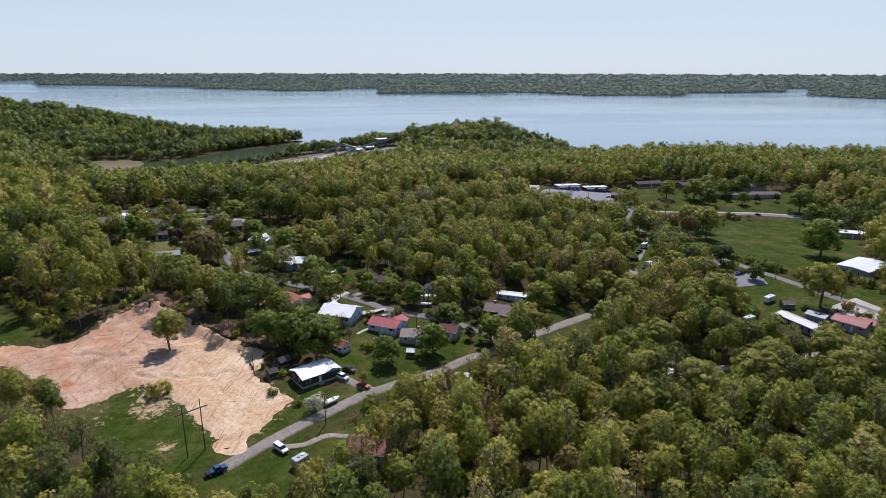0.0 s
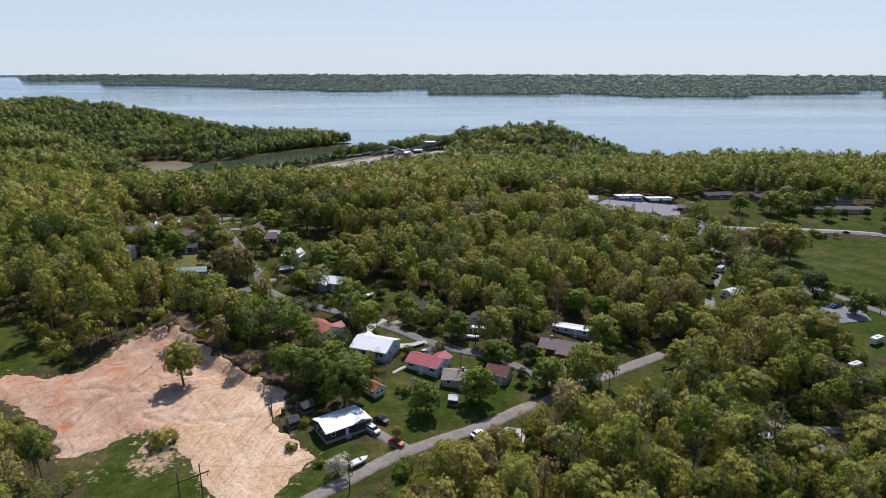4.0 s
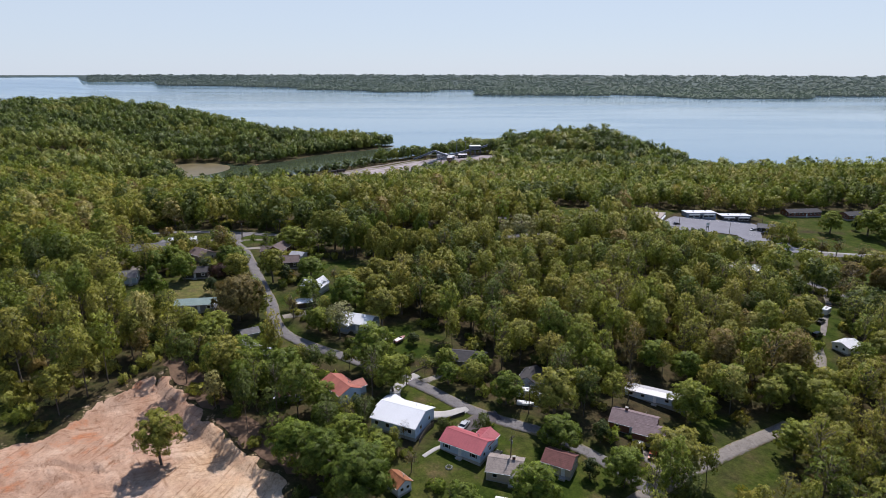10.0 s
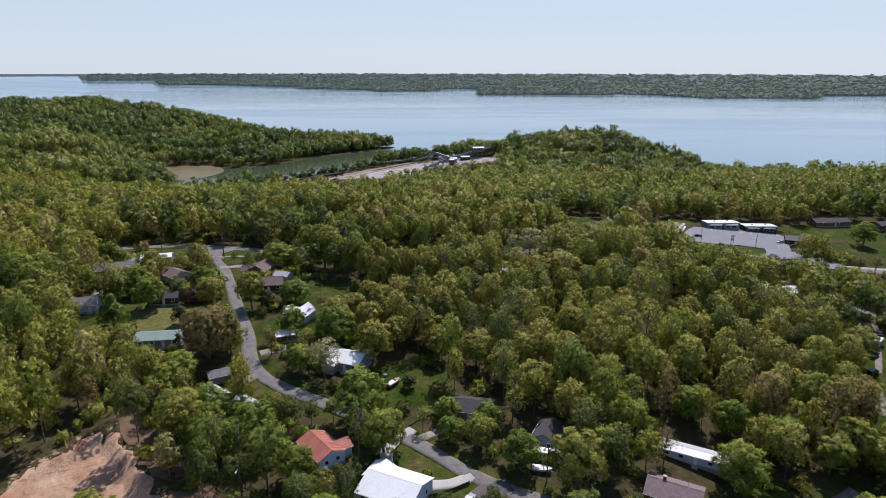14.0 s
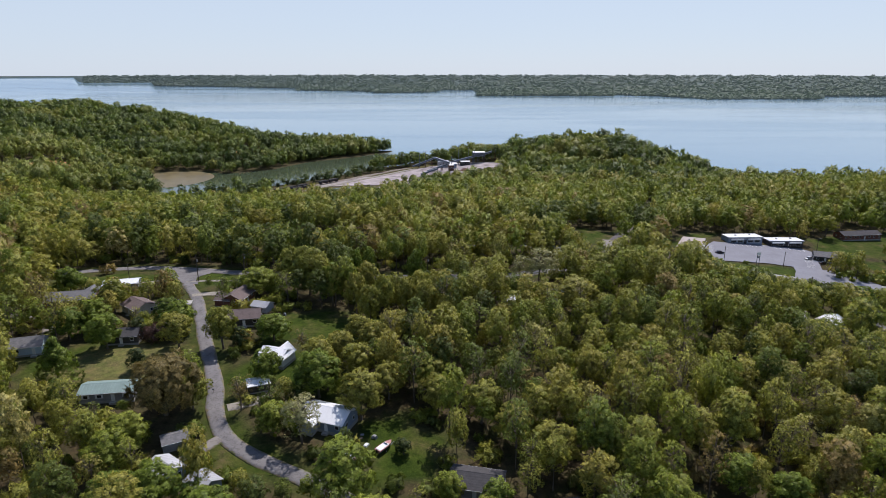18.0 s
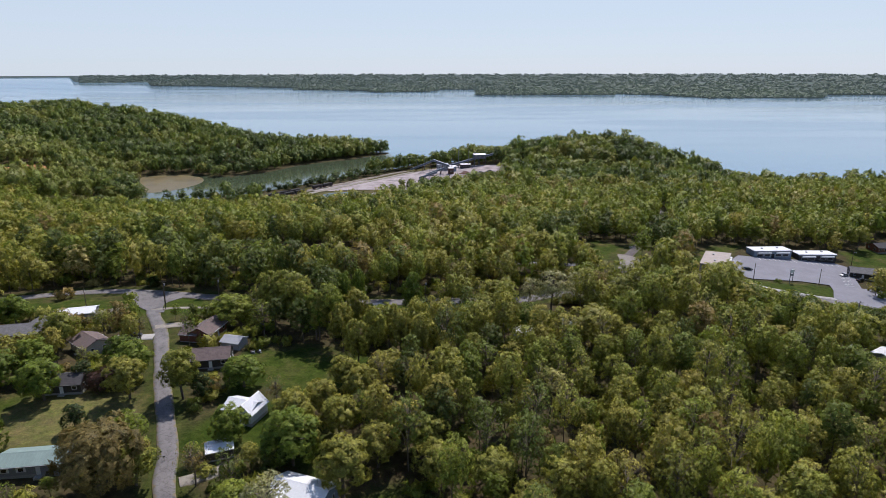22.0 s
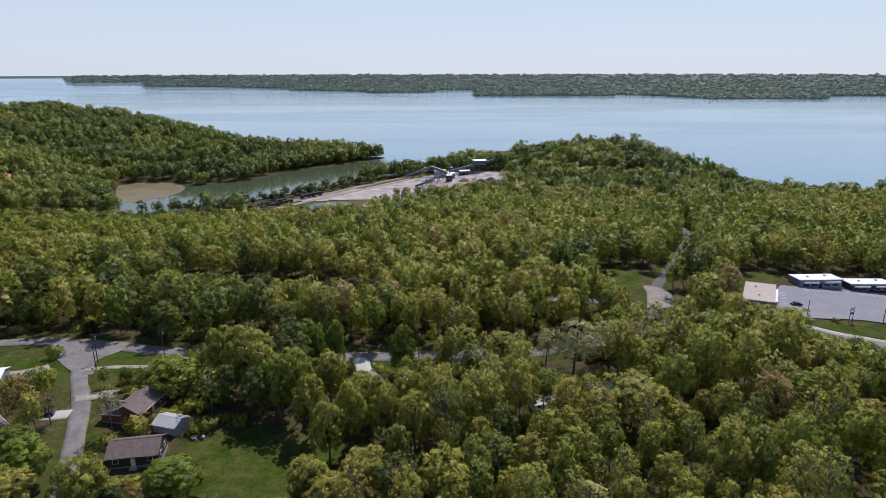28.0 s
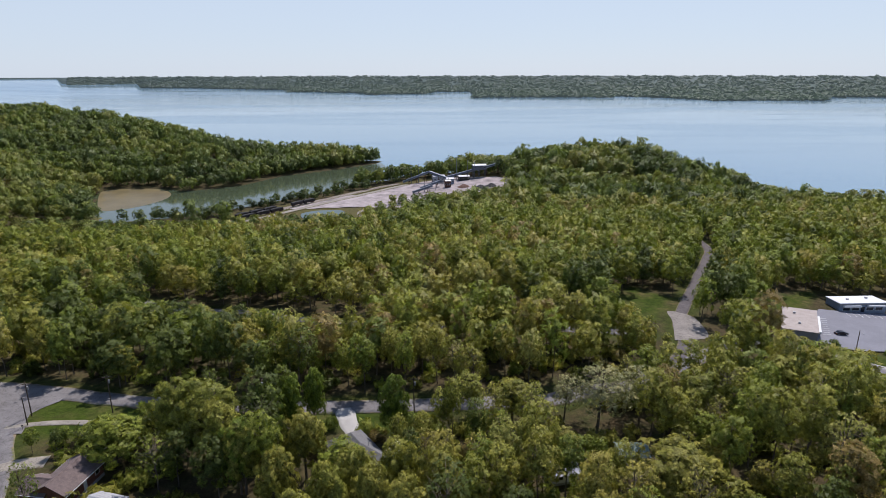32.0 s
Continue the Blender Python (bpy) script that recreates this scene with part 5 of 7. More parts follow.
# the loop street
house_b = house("blue-grey house under a white metal roof", -27.5, 284, -22, 13.0, 8.5, 2.8, 1.7, "bluegray", "white_roof", True, wings=[(-3.5, -4.0, 6.0, 5.0, 2.6, 1.1, 90)])
house_c = house("white cottage under a steep white metal roof", -48.5, 315, -20, 8.4, 6.6, 2.8, 1.5, "white", "white_roof", True, wings=[(2.2, 0, 7.4, 4.9, 2.9, 2.2, 90)])
long_house = house("long grey house under a pale green metal roof", -89, 293, 6, 14.0, 6.8, 2.6, 1.1, "gray", "teal_roof", True, shutters="white")
house_d = house("dark brick house under a brown shingled roof", -73.5, 362, 80, 11.5, 7.6, 2.8, 2.0, "brick", "brown_shingle", wings=[(-3.0, 3.6, 6.0, 6.0, 2.7, 1.6, 90)])
house_e = house("dark brick house under a hipped brown shingled roof", -65.5, 342.5, 8, 11.0, 7.6, 2.8, 2.0, "darkwall", "brown_shingle", hip=False)
metal_shed = house("small grey metal shed with a pale metal roof", -62.5, 354.5, -18, 6.5, 5.0, 2.4, 1.0, "galv", "galv", True, base=0.1, windows=False, doors=False, category="shed", name="shed", clear=5)
flat_shed = house("long dark shed under a low white metal roof", -125, 377.5, 14, 13.0, 6.6, 3.1, 0.9, "gray", "white_roof", True, base=0.1, windows=False, category="shed", name="shed")
house_f = house("low ranch house under a grey shingled roof", -135, 360, 12, 17.0, 9.0, 2.7, 1.9, "brick", "gray_shingle", wings=[(5.5, 4.0, 7.0, 6.0, 2.6, 1.5, 90)])
house_g = house("brown house under a dark shingled roof beside yellow trees", -106, 350.5, -40, 10.5, 8.0, 2.7, 1.7, "tan", "brown_shingle")
house_h = house("grey shingled house end behind trees", -126, 318, 15, 9.0, 7.5, 2.7, 1.8, "bluewhite", "gray_shingle")
house_i = house("low house under a pale roof among trees", -160, 322, 4, 13.0, 8.0, 2.6, 1.4, "gray", "gray_shingle")
house_j = house("dark roofed house under a large shade tree", -100, 326, 5, 10.0, 7.0, 2.6, 1.4, "darkwall", "dark_shingle", clear=6)
carport_a = house("open dark carport with a flat roof", -50, 299, 20, 6.0, 4.5, 2.3, 0.5, "darkwall", "white_roof", base=0.1, windows=False, doors=False, category="carport", name="carport", clear=4)
carport_b = house("low shed with a grey roof off the bend", -64, 273, 28, 6.0, 4.5, 2.2, 0.8, "gray", "gray_shingle", base=0.1, windows=False, doors=False, category="shed", name="shed", clear=5)
house_k = house("house under a dull metal roof in the trees", -62, 262, -38, 7.5, 5.5, 2.5, 1.1, "bluegray", "galv", True, clear=6)
house_l = house("grey shed roof by the bend", -52, 258, -38, 6.5, 5.0, 2.3, 1.1, "bluegray", "galv", True, windows=False, doors=False, category="shed", name="shed", clear=5)
wood_house = house("house under a steep dark hipped roof in the woods", -13.5, 372.5, -58, 14.0, 9.0, 2.8, 3.2, "darkwall", "gray_shingle", hip=True, base=0.3)
hidden_house = house("low blue-roofed house glimpsed through the canopy", 52, 372, -5, 7.0, 5.0, 2.5, 1.0, "white", "teal_roof", clear=3)
mid_house = house("low white house glimpsed among pale trees", 34, 366, 12, 6.0, 4.5, 2.4, 1.0, "white", "galv", clear=2.5)

# long mobile homes
mobile = house("long white mobile home with a pale flat roof", 69, 244, -30, 18.0, 4.4, 2.5, 0.45, "bluewhite", "galv", base=0.5, category="mobile home", name="mobile_home")
trailer = house("long grey mobile home under trees", 115.5, 173, -38, 19.0, 4.6, 2.5, 0.5, "bluegray", "gray_shingle", base=0.5, category="mobile home", name="mobile_home")
trailer_2 = house("short pale mobile home beside the lane", 103, 180, -38, 9.0, 4.4, 2.5, 0.45, "white", "galv", base=0.5, category="mobile home", name="mobile_home")

# shops round the parking lot and the buildings beyond
shop_a = flat_shop("low grey shop with a white roof and two white awnings", 190, 486, 0, 20.5, 9.0, 3.6, "bluegray", "white_roof")
shop_b = flat_shop("low dark shop with a white roof beside the lot", 214.5, 484.5, -3, 20.0, 8.5, 3.4, "darkwall", "white_roof")
shop_c = flat_shop("long shop with a pale flat roof beside the lot", 145.5, 456, 59, 24.0, 11.5, 4.0, "gray", "tan_roof", awnings=1)
shop_d = house("small dark shop with a shingled roof beside the lot", 224, 459, -25, 11.0, 8.0, 2.8, 1.8, "darkwall", "gray_shingle", category="shop", name="shop")
corner_house = house("small building under a white roof by the junction", 158, 355, 30, 9.0, 7.0, 3.0, 1.2, "gray", "white_roof", True, category="building", name="building")
white_shed = house("small white-roofed cottage among the trees", 156, 281, 25, 8.0, 6.0, 2.5, 1.1, "white", "white_roof", True, clear=6)
lot_house = house("blue-grey house under a grey roof by the small lot", 187, 279, 20, 11.0, 7.5, 2.6, 1.5, "bluegray", "gray_shingle", clear=7)
storage = house("long low storage building with a pale metal roof", 187.5, 206.5, -80, 27.0, 6.4, 2.8, 0.8, "darkwall", "galv", True, windows=False, doors=False, category="storage building", name="storage_building", base=0.2)
for k in range(8):
    door(storage, -11.5 + k * 3.3, -3.2, 0.2, (0, -1), "gray", 2.4, 2.2)
market = house("shop under faded red roofs with a white lean-to", 207, 204, -62, 13.0, 9.5, 3.0, 1.3, "gray", "dull_red_roof", True, wings=[(5.5, 4.5, 8.0, 7.0, 2.8, 1.1, 0)], category="shop", name="shop")
lean_to = house("open shed under a dark glassy roof beside the shop", 199, 214, -62, 8.0, 6.0, 2.6, 0.7, "gray", "steel", True, windows=False, doors=False, category="shed", name="shed", base=0.1)
hut = house("small brown shed in the grass", 196, 229, -15, 5.5, 3.6, 2.2, 0.9, "wood", "brown_shingle", windows=False, base=0.1, category="shed", name="shed")
depot = house("broad warehouse under a flat white roof", 273, 266, 22, 26.0, 16.0, 4.6, 0.7, "gray", "white_roof", True, category="warehouse", name="warehouse", doors=False)
orange_shop = house("building under an orange roof beside the warehouse", 300, 262, 22, 12.0, 9.0, 3.4, 1.4, "gray", "orange_roof", category="shop", name="shop")
white_box = house("low building under a white flat roof beyond the field", 341, 344, -30, 16.0, 9.0, 3.2, 0.5, "gray", "white_roof", category="building", name="building")
for k, (hx, hy, ht, hl, words) in enumerate([(318, 502, 12, 30, "long low building under a brown roof"), (352, 462, -10, 46, "long brick school building under a dark roof"), (362, 486, -10, 34, "long brick school wing under a dark roof"),
                                              (408, 404, -30, 22, "grey-roofed house beyond the road"), (402, 500, -20, 18, "brown-roofed house among trees"), (440, 470, 10, 20, "dark-roofed house among trees"), (276, 506, 5, 26, "long low brown house at the wood edge")]):
    house(words, hx, hy, ht, hl, 9.0, 3.0, 1.6, ("brick", "tan", "gray")[k % 3], ("dark_shingle", "brown_shingle", "gray_shingle")[k % 3], category="building", name="building")


# ---- yard trees, each a thing of its own ----
TREE_LOOKS = {
    "green": ("bright green broadleaf tree in a yard", "green", [crown_template(100 + s, 1700, 0.104, 46, 1.0, 0.07, core=0.16) for s in range(3)], 2.15),
    "olive": ("tall olive-green tree in spring leaf", "olive", [crown_template(110 + s, 1600, 0.098, 50, 1.0, 0.18, core=0.14) for s in range(3)], 2.3),
    "russet": ("large russet-brown budding tree", "brown", [crown_template(120, 2000, 0.088, 60, 1.0, 0.16, ratio=1.7, core=0.14)], 1.7),
    "dark": ("dark evergreen tree with dense foliage", "dark", [crown_template(130 + s, 1400, 0.10, 24, 0.9, 0.08) for s in range(2)], 2.2),
    "cone": ("dense cone-shaped green tree", "green", [crown_template(140, 1500, 0.10, 40, 1.15, 0.06, "cone")], 2.1),
    "bare": ("nearly bare tree with thin spring buds", "brown", [crown_template(150 + s, 420, 0.05, 26, 1.0, 0.25, core=0.3) for s in range(2)], 2.4),
    "pale": ("pale grey-green tree just coming into leaf", "pale", [crown_template(160 + s, 1100, 0.065, 30, 1.0, 0.2) for s in range(2)], 1.9),
    "blossom": ("small tree in white blossom", "blossom", [crown_template(170, 800, 0.11, 14, 1.0, 0.2, ratio=1.6)], 1.5),
    "redbud": ("low purple-leaved tree beside the street", "redbud", [crown_template(180, 900, 0.12, 14, 1.0, 0.1, ratio=1.1)], 1.1),
    "bush": ("small rounded green yard bush", "green", [crown_template(190, 420, 0.17, 10, 1.0, 0.02, ratio=1.1)], 1.1),
}


def tree_mesh(name, template, mat, ratio):
    """A crown or trunk for single trees, drawn out to radius and height by its object."""
    v, n = template
    n = n * np.array([1, 1, ratio])
    return facing(mesh_of(name, v, np.arange(len(v)).reshape(-1, 3), [mat], True), n / np.linalg.norm(n, axis=1)[:, None])


TRUNKS = [tree_mesh("trunk", t, MAT["bark"], 2.0) for t in (trunk_template(200 + s, 9, 6, 0.05, 0.8) for s in range(3))]
TWIGS = [tree_mesh("trunk", t, MAT["bark"], 2.0) for t in (trunk_template(210 + s, 34, 5, 0.04, 0.92) for s in range(2))]
CROWNS = {k: [tree_mesh("crown", t, MAT[m], ratio) for t in ts] for k, (_, m, ts, ratio) in TREE_LOOKS.items()}
planted = 0


def tree(kind, x, y, r, h=None, label=""):
    """A tree with crown radius r at x, y."""
    global planted
    planted += 1
    words, _, _, ratio = TREE_LOOKS[kind]
    h = h or r * ratio
    r *= 1.14 if kind in ("green", "olive") else 1.0
    g = np.random.default_rng(planted)
    ob = new("bush" if kind == "bush" else "tree")
    ob.matrix_basis = Matrix.LocRotScale((x, y, at(x, y) - 0.1), Euler((0, 0, g.uniform(0, 6.28))), (r, r, h))
    trunks = TWIGS if kind in ("bare", "pale") else TRUNKS
    part("trunk", trunks[planted % len(trunks)], None, ob)
    part("crown", CROWNS[kind][planted % len(CROWNS[kind])], None, ob)
    KEEP_CLEAR.append((x, y, r * 0.85))
    return tagged(ob, label or words, "bush" if kind == "bush" else "tree")


tree("olive", -70, 211, 5.6, 14.5, "lone sparse tree standing on the bare clay lot")
tree("blossom", -19, 164, 3.3)
for x, y, r in [(22, 195, 5.3), (5, 189, 4.6), (46, 204, 5.2), (21, 237, 4.6), (-13, 242, 5.4), (-20, 253, 7.2), (-36, 209, 5.6), (-28, 203, 6.2), (-19, 194, 7.4), (-24, 212, 5.4), (-15, 207, 4.4), (55, 254, 5.0), (4, 247, 3.2)]:
    tree("green", x, y, r)
for x, y, r in [(100, 220, 5.4), (-103, 320, 5.6), (-85, 332, 5.2), (-118, 326, 5.2), (-49, 303, 4.6), (-32, 296, 6.4), (-41, 278, 4.4), (-141, 370, 5.4), (-46, 242, 6.0), (-30, 222, 4.2)]:
    tree("green", x, y, r)
tree("green", 33, 217, 5.6, 9.5, "round bright green tree beside the street")
tree("green", -68, 371, 6.6, 11, "broad dark green tree beside the brick house")
tree("green", -15, 361, 6.2, 12, "bushy green tree in front of the wooded house")
for x, y, r in [(60, 208, 6.4), (34, 231, 6.6), (12, 245, 4.0), (-65, 288, 4.6), (-115, 350, 5.6), (-81, 321, 5.2), (-19, 286, 6.0), (-12, 296, 5.0), (-6, 304, 5.2), (26, 388, 5.2), (75, 388, 6.2)]:
    tree("olive", x, y, r)
tree("olive", -67, 322, 5.0, 14, "thin-leaved tree leaning over the street")
tree("olive", -48, 373, 7.4, 20, "tall olive tree beside the lawn")
tree("olive", 56, 356, 8.0, 15, "very broad olive tree over the woods")
tree("pale", 48, 386, 8.4, 16, "broad pale flowering tree beside the road")
tree("pale", 60, 389, 6.8, 14.5, "broad pale flowering tree beside the road")
tree("pale", 40, 390, 5.0, 12)
tree("pale", -33, 275, 6.2, 13, "pale thin tree in front of the white roof")
tree("blossom", -3, 366, 3.4, 8)
tree("russet", -71, 285, 10.4, 16.5)
tree("russet", 150, 251, 8.0, 15)
tree("russet", 218, 344, 7.0, 14)
tree("russet", 208, 352, 6.4, 13)
tree("olive", 229, 364, 7.6)
tree("olive", 243, 368, 7.6)
tree("green", 181, 372, 6.0)
tree("cone", -107, 300, 6.4, 14)
tree("redbud", -91, 326, 4.6, 5)
for x, y, r in [(45, 221, 3.0), (38, 206, 2.5), (-97, 328, 3.2), (-62, 322, 3.4), (-88, 307, 3.2)]:
    tree("dark", x, y, r)
tree("dark", -7, 272, 2.6, 4.4, "round dark evergreen bush on the lawn")
for x, y, r in [(-7, 206, 2.6), (60, 243, 4.0), (-9, 219, 2.2), (-93, 356, 3.8), (-41, 319, 4.0), (-52, 288, 4.4), (-8, 150, 3.4), (2, 148, 3.6), (6, 160, 3.2)]:
    tree("bare", x, y, r)
for x, y, r in [(-34, 377, 3.8), (-25, 386, 2.8), (-30, 383, 3.0), (-5, 382, 3.6), (-37, 361, 4.6)]:
    tree("green", x, y, r, 17, "tall slim green tree at the wood edge")
for x, y, r in [(-1, 200, 2.2), (-32, 175, 1.6), (10, 222, 1.0), (-2, 234, 1.2), (-6, 233, 1.0), (-60, 277, 2.0), (15, 226, 0.9), (54, 224, 1.2), (-47, 293, 1.5), (-24, 168, 1.4)]:
    tree("bush", x, y, r)
for x, y, r in [(-60, 251, 5.4), (-68, 250, 5.0), (-50, 248, 4.6), (-75, 262, 5.2), (-74, 270, 5.0), (-48, 240, 5.0), (-56, 238, 5.4)]:
    tree("green", x, y, r, label="leafy green tree at the edge of the clay lot")
tree("green", -52.5, 329, 5.8, 9.5, "broad dark green tree beside the cottage")
for x, y, r in [(-112, 333, 5.2), (-90, 338, 4.6), (-127, 331, 4.0)]:
    tree("green", x, y, r, label="full green shade tree in the yards")
for x, y, r in [(-21, 341, 4.2), (-12, 354, 4.4), (-1, 342, 4.6), (-36, 361, 4.6), (-27, 353, 4.0), (-8, 347, 4.2), (-16, 346, 4.0), (5, 351, 4.8), (-43, 367, 5.0), (-55, 376, 5.2), (-24, 366, 4.4), (-3, 356, 4.4)]:
    tree("olive", x, y, r, 16.5 + (x % 3), "tall slim olive-green tree beyond the lawn")
for x, y, r in [(-24, 330, 4.4), (-18, 322, 5.0), (-28, 316, 4.6), (-12, 332, 5.0), (-34, 308, 5.2), (-22, 306, 5.0)]:
    tree("olive", x, y, r, label="olive-green tree at the edge of the lawn")
for x, y, r in [(14, 286, 5.4), (2, 290, 5.0), (22, 276, 5.2), (30, 268, 5.6), (0, 300, 5.0), (-30, 300, 4.4)]:
    tree("olive", x, y, r, label="olive-green tree behind the houses")
for k in range(13):
    tree("dark", -158 + k * 7.4 + 2 * math.sin(k * 2.1), 792 + k * 8.4, 3.6, 6.5 + 1.5 * math.sin(k * 1.7), "dark low conifer along the cove bank")
for k in range(9):
    tree("green", -66 + k * 5.0, 916 + k * 3.4, 5.0, 13 + 2 * math.sin(k * 1.9), "slim green tree on the point by the yard")
for x, y, r in [(76, 234, 6.0), (93, 247, 5.6), (74, 262, 5.2), (112, 246, 6.0), (118, 239, 5.6), (104, 242, 5.0), (84, 256, 5.0), (125, 246, 5.4), (14, 253, 3.6), (4, 256, 3.4), (-33, 231, 4.4)]:
    tree("green" if x < 100 else "olive", x, y, r, label="leafy tree along the edge of the woods")
tree("dark", 200, 285, 6.5, 12, "broad dark tree beside the field")
# the eastern fields
for x, y, r in [(211, 226, 9.0), (144, 228, 7.6), (158, 228, 8.4), (109, 192, 7.0), (104, 160, 7.0), (128, 160, 8.0), (157, 154, 8.4), (143, 172, 7.0), (168, 176, 7.0), (182, 190, 5.0), (39, 146, 6.0), (148, 297, 6.0), (231, 346, 8.6), (160, 268, 6.0), (174, 262, 5.6), (142, 221, 7.0), (136, 252, 4.0), (184, 302, 5.4)]:
    tree("olive", x, y, r)
for x, y, r in [(280, 303, 10.5), (300, 330, 7.0), (357, 412, 9.0), (343, 382, 7.0), (271, 464, 7.0), (320, 482, 7.5), (296, 462, 8.0), (312, 466, 7.0), (328, 470, 7.0), (350, 474, 7.5), (376, 480, 8.5), (340, 470, 6.0), (300, 446, 6.5), (330, 444, 5.0), (388, 446, 6.0), (167, 350, 6.6), (167, 286, 5.6), (180, 284, 5.6), (204, 262, 4.0)]:
    tree("green", x, y, r)
for x, y, r in [(180, 318, 6.5), (188, 300, 6.0), (198, 340, 6.5), (206, 356, 4.0), (226, 404, 5.5), (238, 408, 5.5), (250, 404, 5.0)]:
    tree("bare", x, y, r)
for x, y, r in [(310, 458, 3.4), (325, 456, 3.4), (345, 446, 3.2), (362, 444, 3.2), (380, 440, 3.2), (296, 474, 3.0)]:
    tree("dark", x, y, r, 7.5, "small round evergreen beside the school")


# ---- vehicles ----
def wheels(ob, spots, r=0.34, w=0.24):
    for x, y in spots:
        s = 1 if y > 0 else -1
        t = part("wheel", Shape().tube((x, y - w / 2, r), (x, y + w / 2, r), r, sides=14), MAT["tyre"], ob)
        part("rim", Shape().tube((x, y + s * w * 0.42, r), (x, y + s * w * 0.56, r), r * 0.6, sides=10), MAT["chrome"], t)


def car(label, x, y, turn, paint, kind="car", lift=0.15, length=4.7):
    ob = thing("van" if kind == "van" else "pickup" if kind == "pickup" else "car", x, y, turn, label, "van" if kind == "van" else "pickup" if kind == "pickup" else "car", lift=lift)
    a = length / 2
    w = 1.8
    if kind == "van":
        low = [(-a, 0.35), (a, 0.35), (a, 0.75), (a - 0.25, 0.98), (a - 0.9, 1.08), (-a, 1.12)]
        top = [(-a + 0.05, 1.12), (a - 1.0, 1.08), (a - 1.75, 1.72), (-a + 0.2, 1.74)]
    elif kind == "pickup":
        low = [(-a, 0.5), (a, 0.5), (a, 0.95), (a - 0.3, 1.08), (a - 1.3, 1.12), (-a, 1.05)]
        top = [(-0.6, 1.06), (a - 1.35, 1.1), (a - 1.95, 1.72), (-0.35, 1.74)]
    else:
        low = [(-a, 0.32), (a, 0.32), (a, 0.66), (a - 0.3, 0.82), (a - 1.1, 0.95), (-a + 0.7, 0.98), (-a, 0.90)]
        top = [(-a + 0.55, 0.96), (a - 1.15, 0.94), (a - 1.95, 1.42), (-a + 1.25, 1.44)]
    part("body", Shape().side(low, -w / 2, w / 2), MAT[paint], ob, bevel=0.07)
    part("glazing", Shape().side(top, -w / 2 + 0.1, w / 2 - 0.1), MAT["glass"], ob, "dark glazing", bevel=0.05)
    zt = top[2][1]
    part("roof", Shape().box((top[2][0] + top[3][0]) / 2, 0, zt - 0.03, top[2][0] - top[3][0] + 0.1, w - 0.24, 0.09), MAT[paint], ob, bevel=0.03)
    if kind == "pickup":
        part("cargo_bed", Shape().box(-a / 2 - 0.35, 0, 1.04, a - 0.5, 1.5, 0.03), MAT["tyre"], ob)
    for s in (-1, 1):
        part("headlight", Shape().box(a - 0.03, s * 0.62, 0.62, 0.10, 0.34, 0.16), MAT["lamp"], ob)
        part("tail_light", Shape().box(-a + 0.03, s * 0.68, 0.7, 0.10, 0.22, 0.18), MAT["red_paint"], ob)
    part("bumper", Shape().box(a, 0, 0.36, 0.14, w - 0.1, 0.2), MAT["black_paint"], ob, bevel=0.03)
    part("bumper", Shape().box(-a, 0, 0.36, 0.14, w - 0.1, 0.2), MAT["black_paint"], ob, bevel=0.03)
    wheels(ob, [(a - 0.9, w / 2 - 0.1), (a - 0.9, -w / 2 + 0.1), (-a + 0.85, w / 2 - 0.1), (-a + 0.85, -w / 2 + 0.1)])
    return ob


def camper(label, x, y, turn, length=7.0, paint="white_paint", h=2.5):
    ob = thing("camper", x, y, turn, label, "camper trailer")
    a = length / 2
    part("body", Shape().side([(-a, 0.6), (a - 0.3, 0.6), (a, 1.2), (a, h), (a - 0.6, h + 0.5), (-a + 0.2, h + 0.5), (-a, h + 0.2)], -1.2, 1.2), MAT[paint], ob, bevel=0.08)
    for s in (-1, 1):
        part("stripe", Shape().box(0, s * 1.205, 1.25, length - 0.6, 0.03, 0.22), MAT["bluegray"], ob)
        for px in (-a * 0.5, a * 0.3):
            window(ob, px, s * 1.2, 1.6, 1.0, 0.7, (0, s))
    part("roof_vent", Shape().box(-0.6, 0, h + 0.5, 0.6, 0.6, 0.2), MAT["gray"], ob)
    part("air_conditioner", Shape().box(0.8, 0, h + 0.5, 0.9, 0.7, 0.3), MAT["white_paint"], ob, bevel=0.05)
    wheels(ob, [(-0.5, 1.05), (0.35, 1.05), (-0.5, -1.05), (0.35, -1.05)], 0.36)
    part("drawbar", Shape().beam((a - 0.2, 0, 0.55), (a + 1.0, 0, 0.5), 0.12, 0.1), MAT["black_paint"], ob)
    part("jack", Shape().tube((a + 0.8, 0, 0), (a + 0.8, 0, 0.6), 0.05, sides=6), MAT["black_paint"], ob)
    return ob


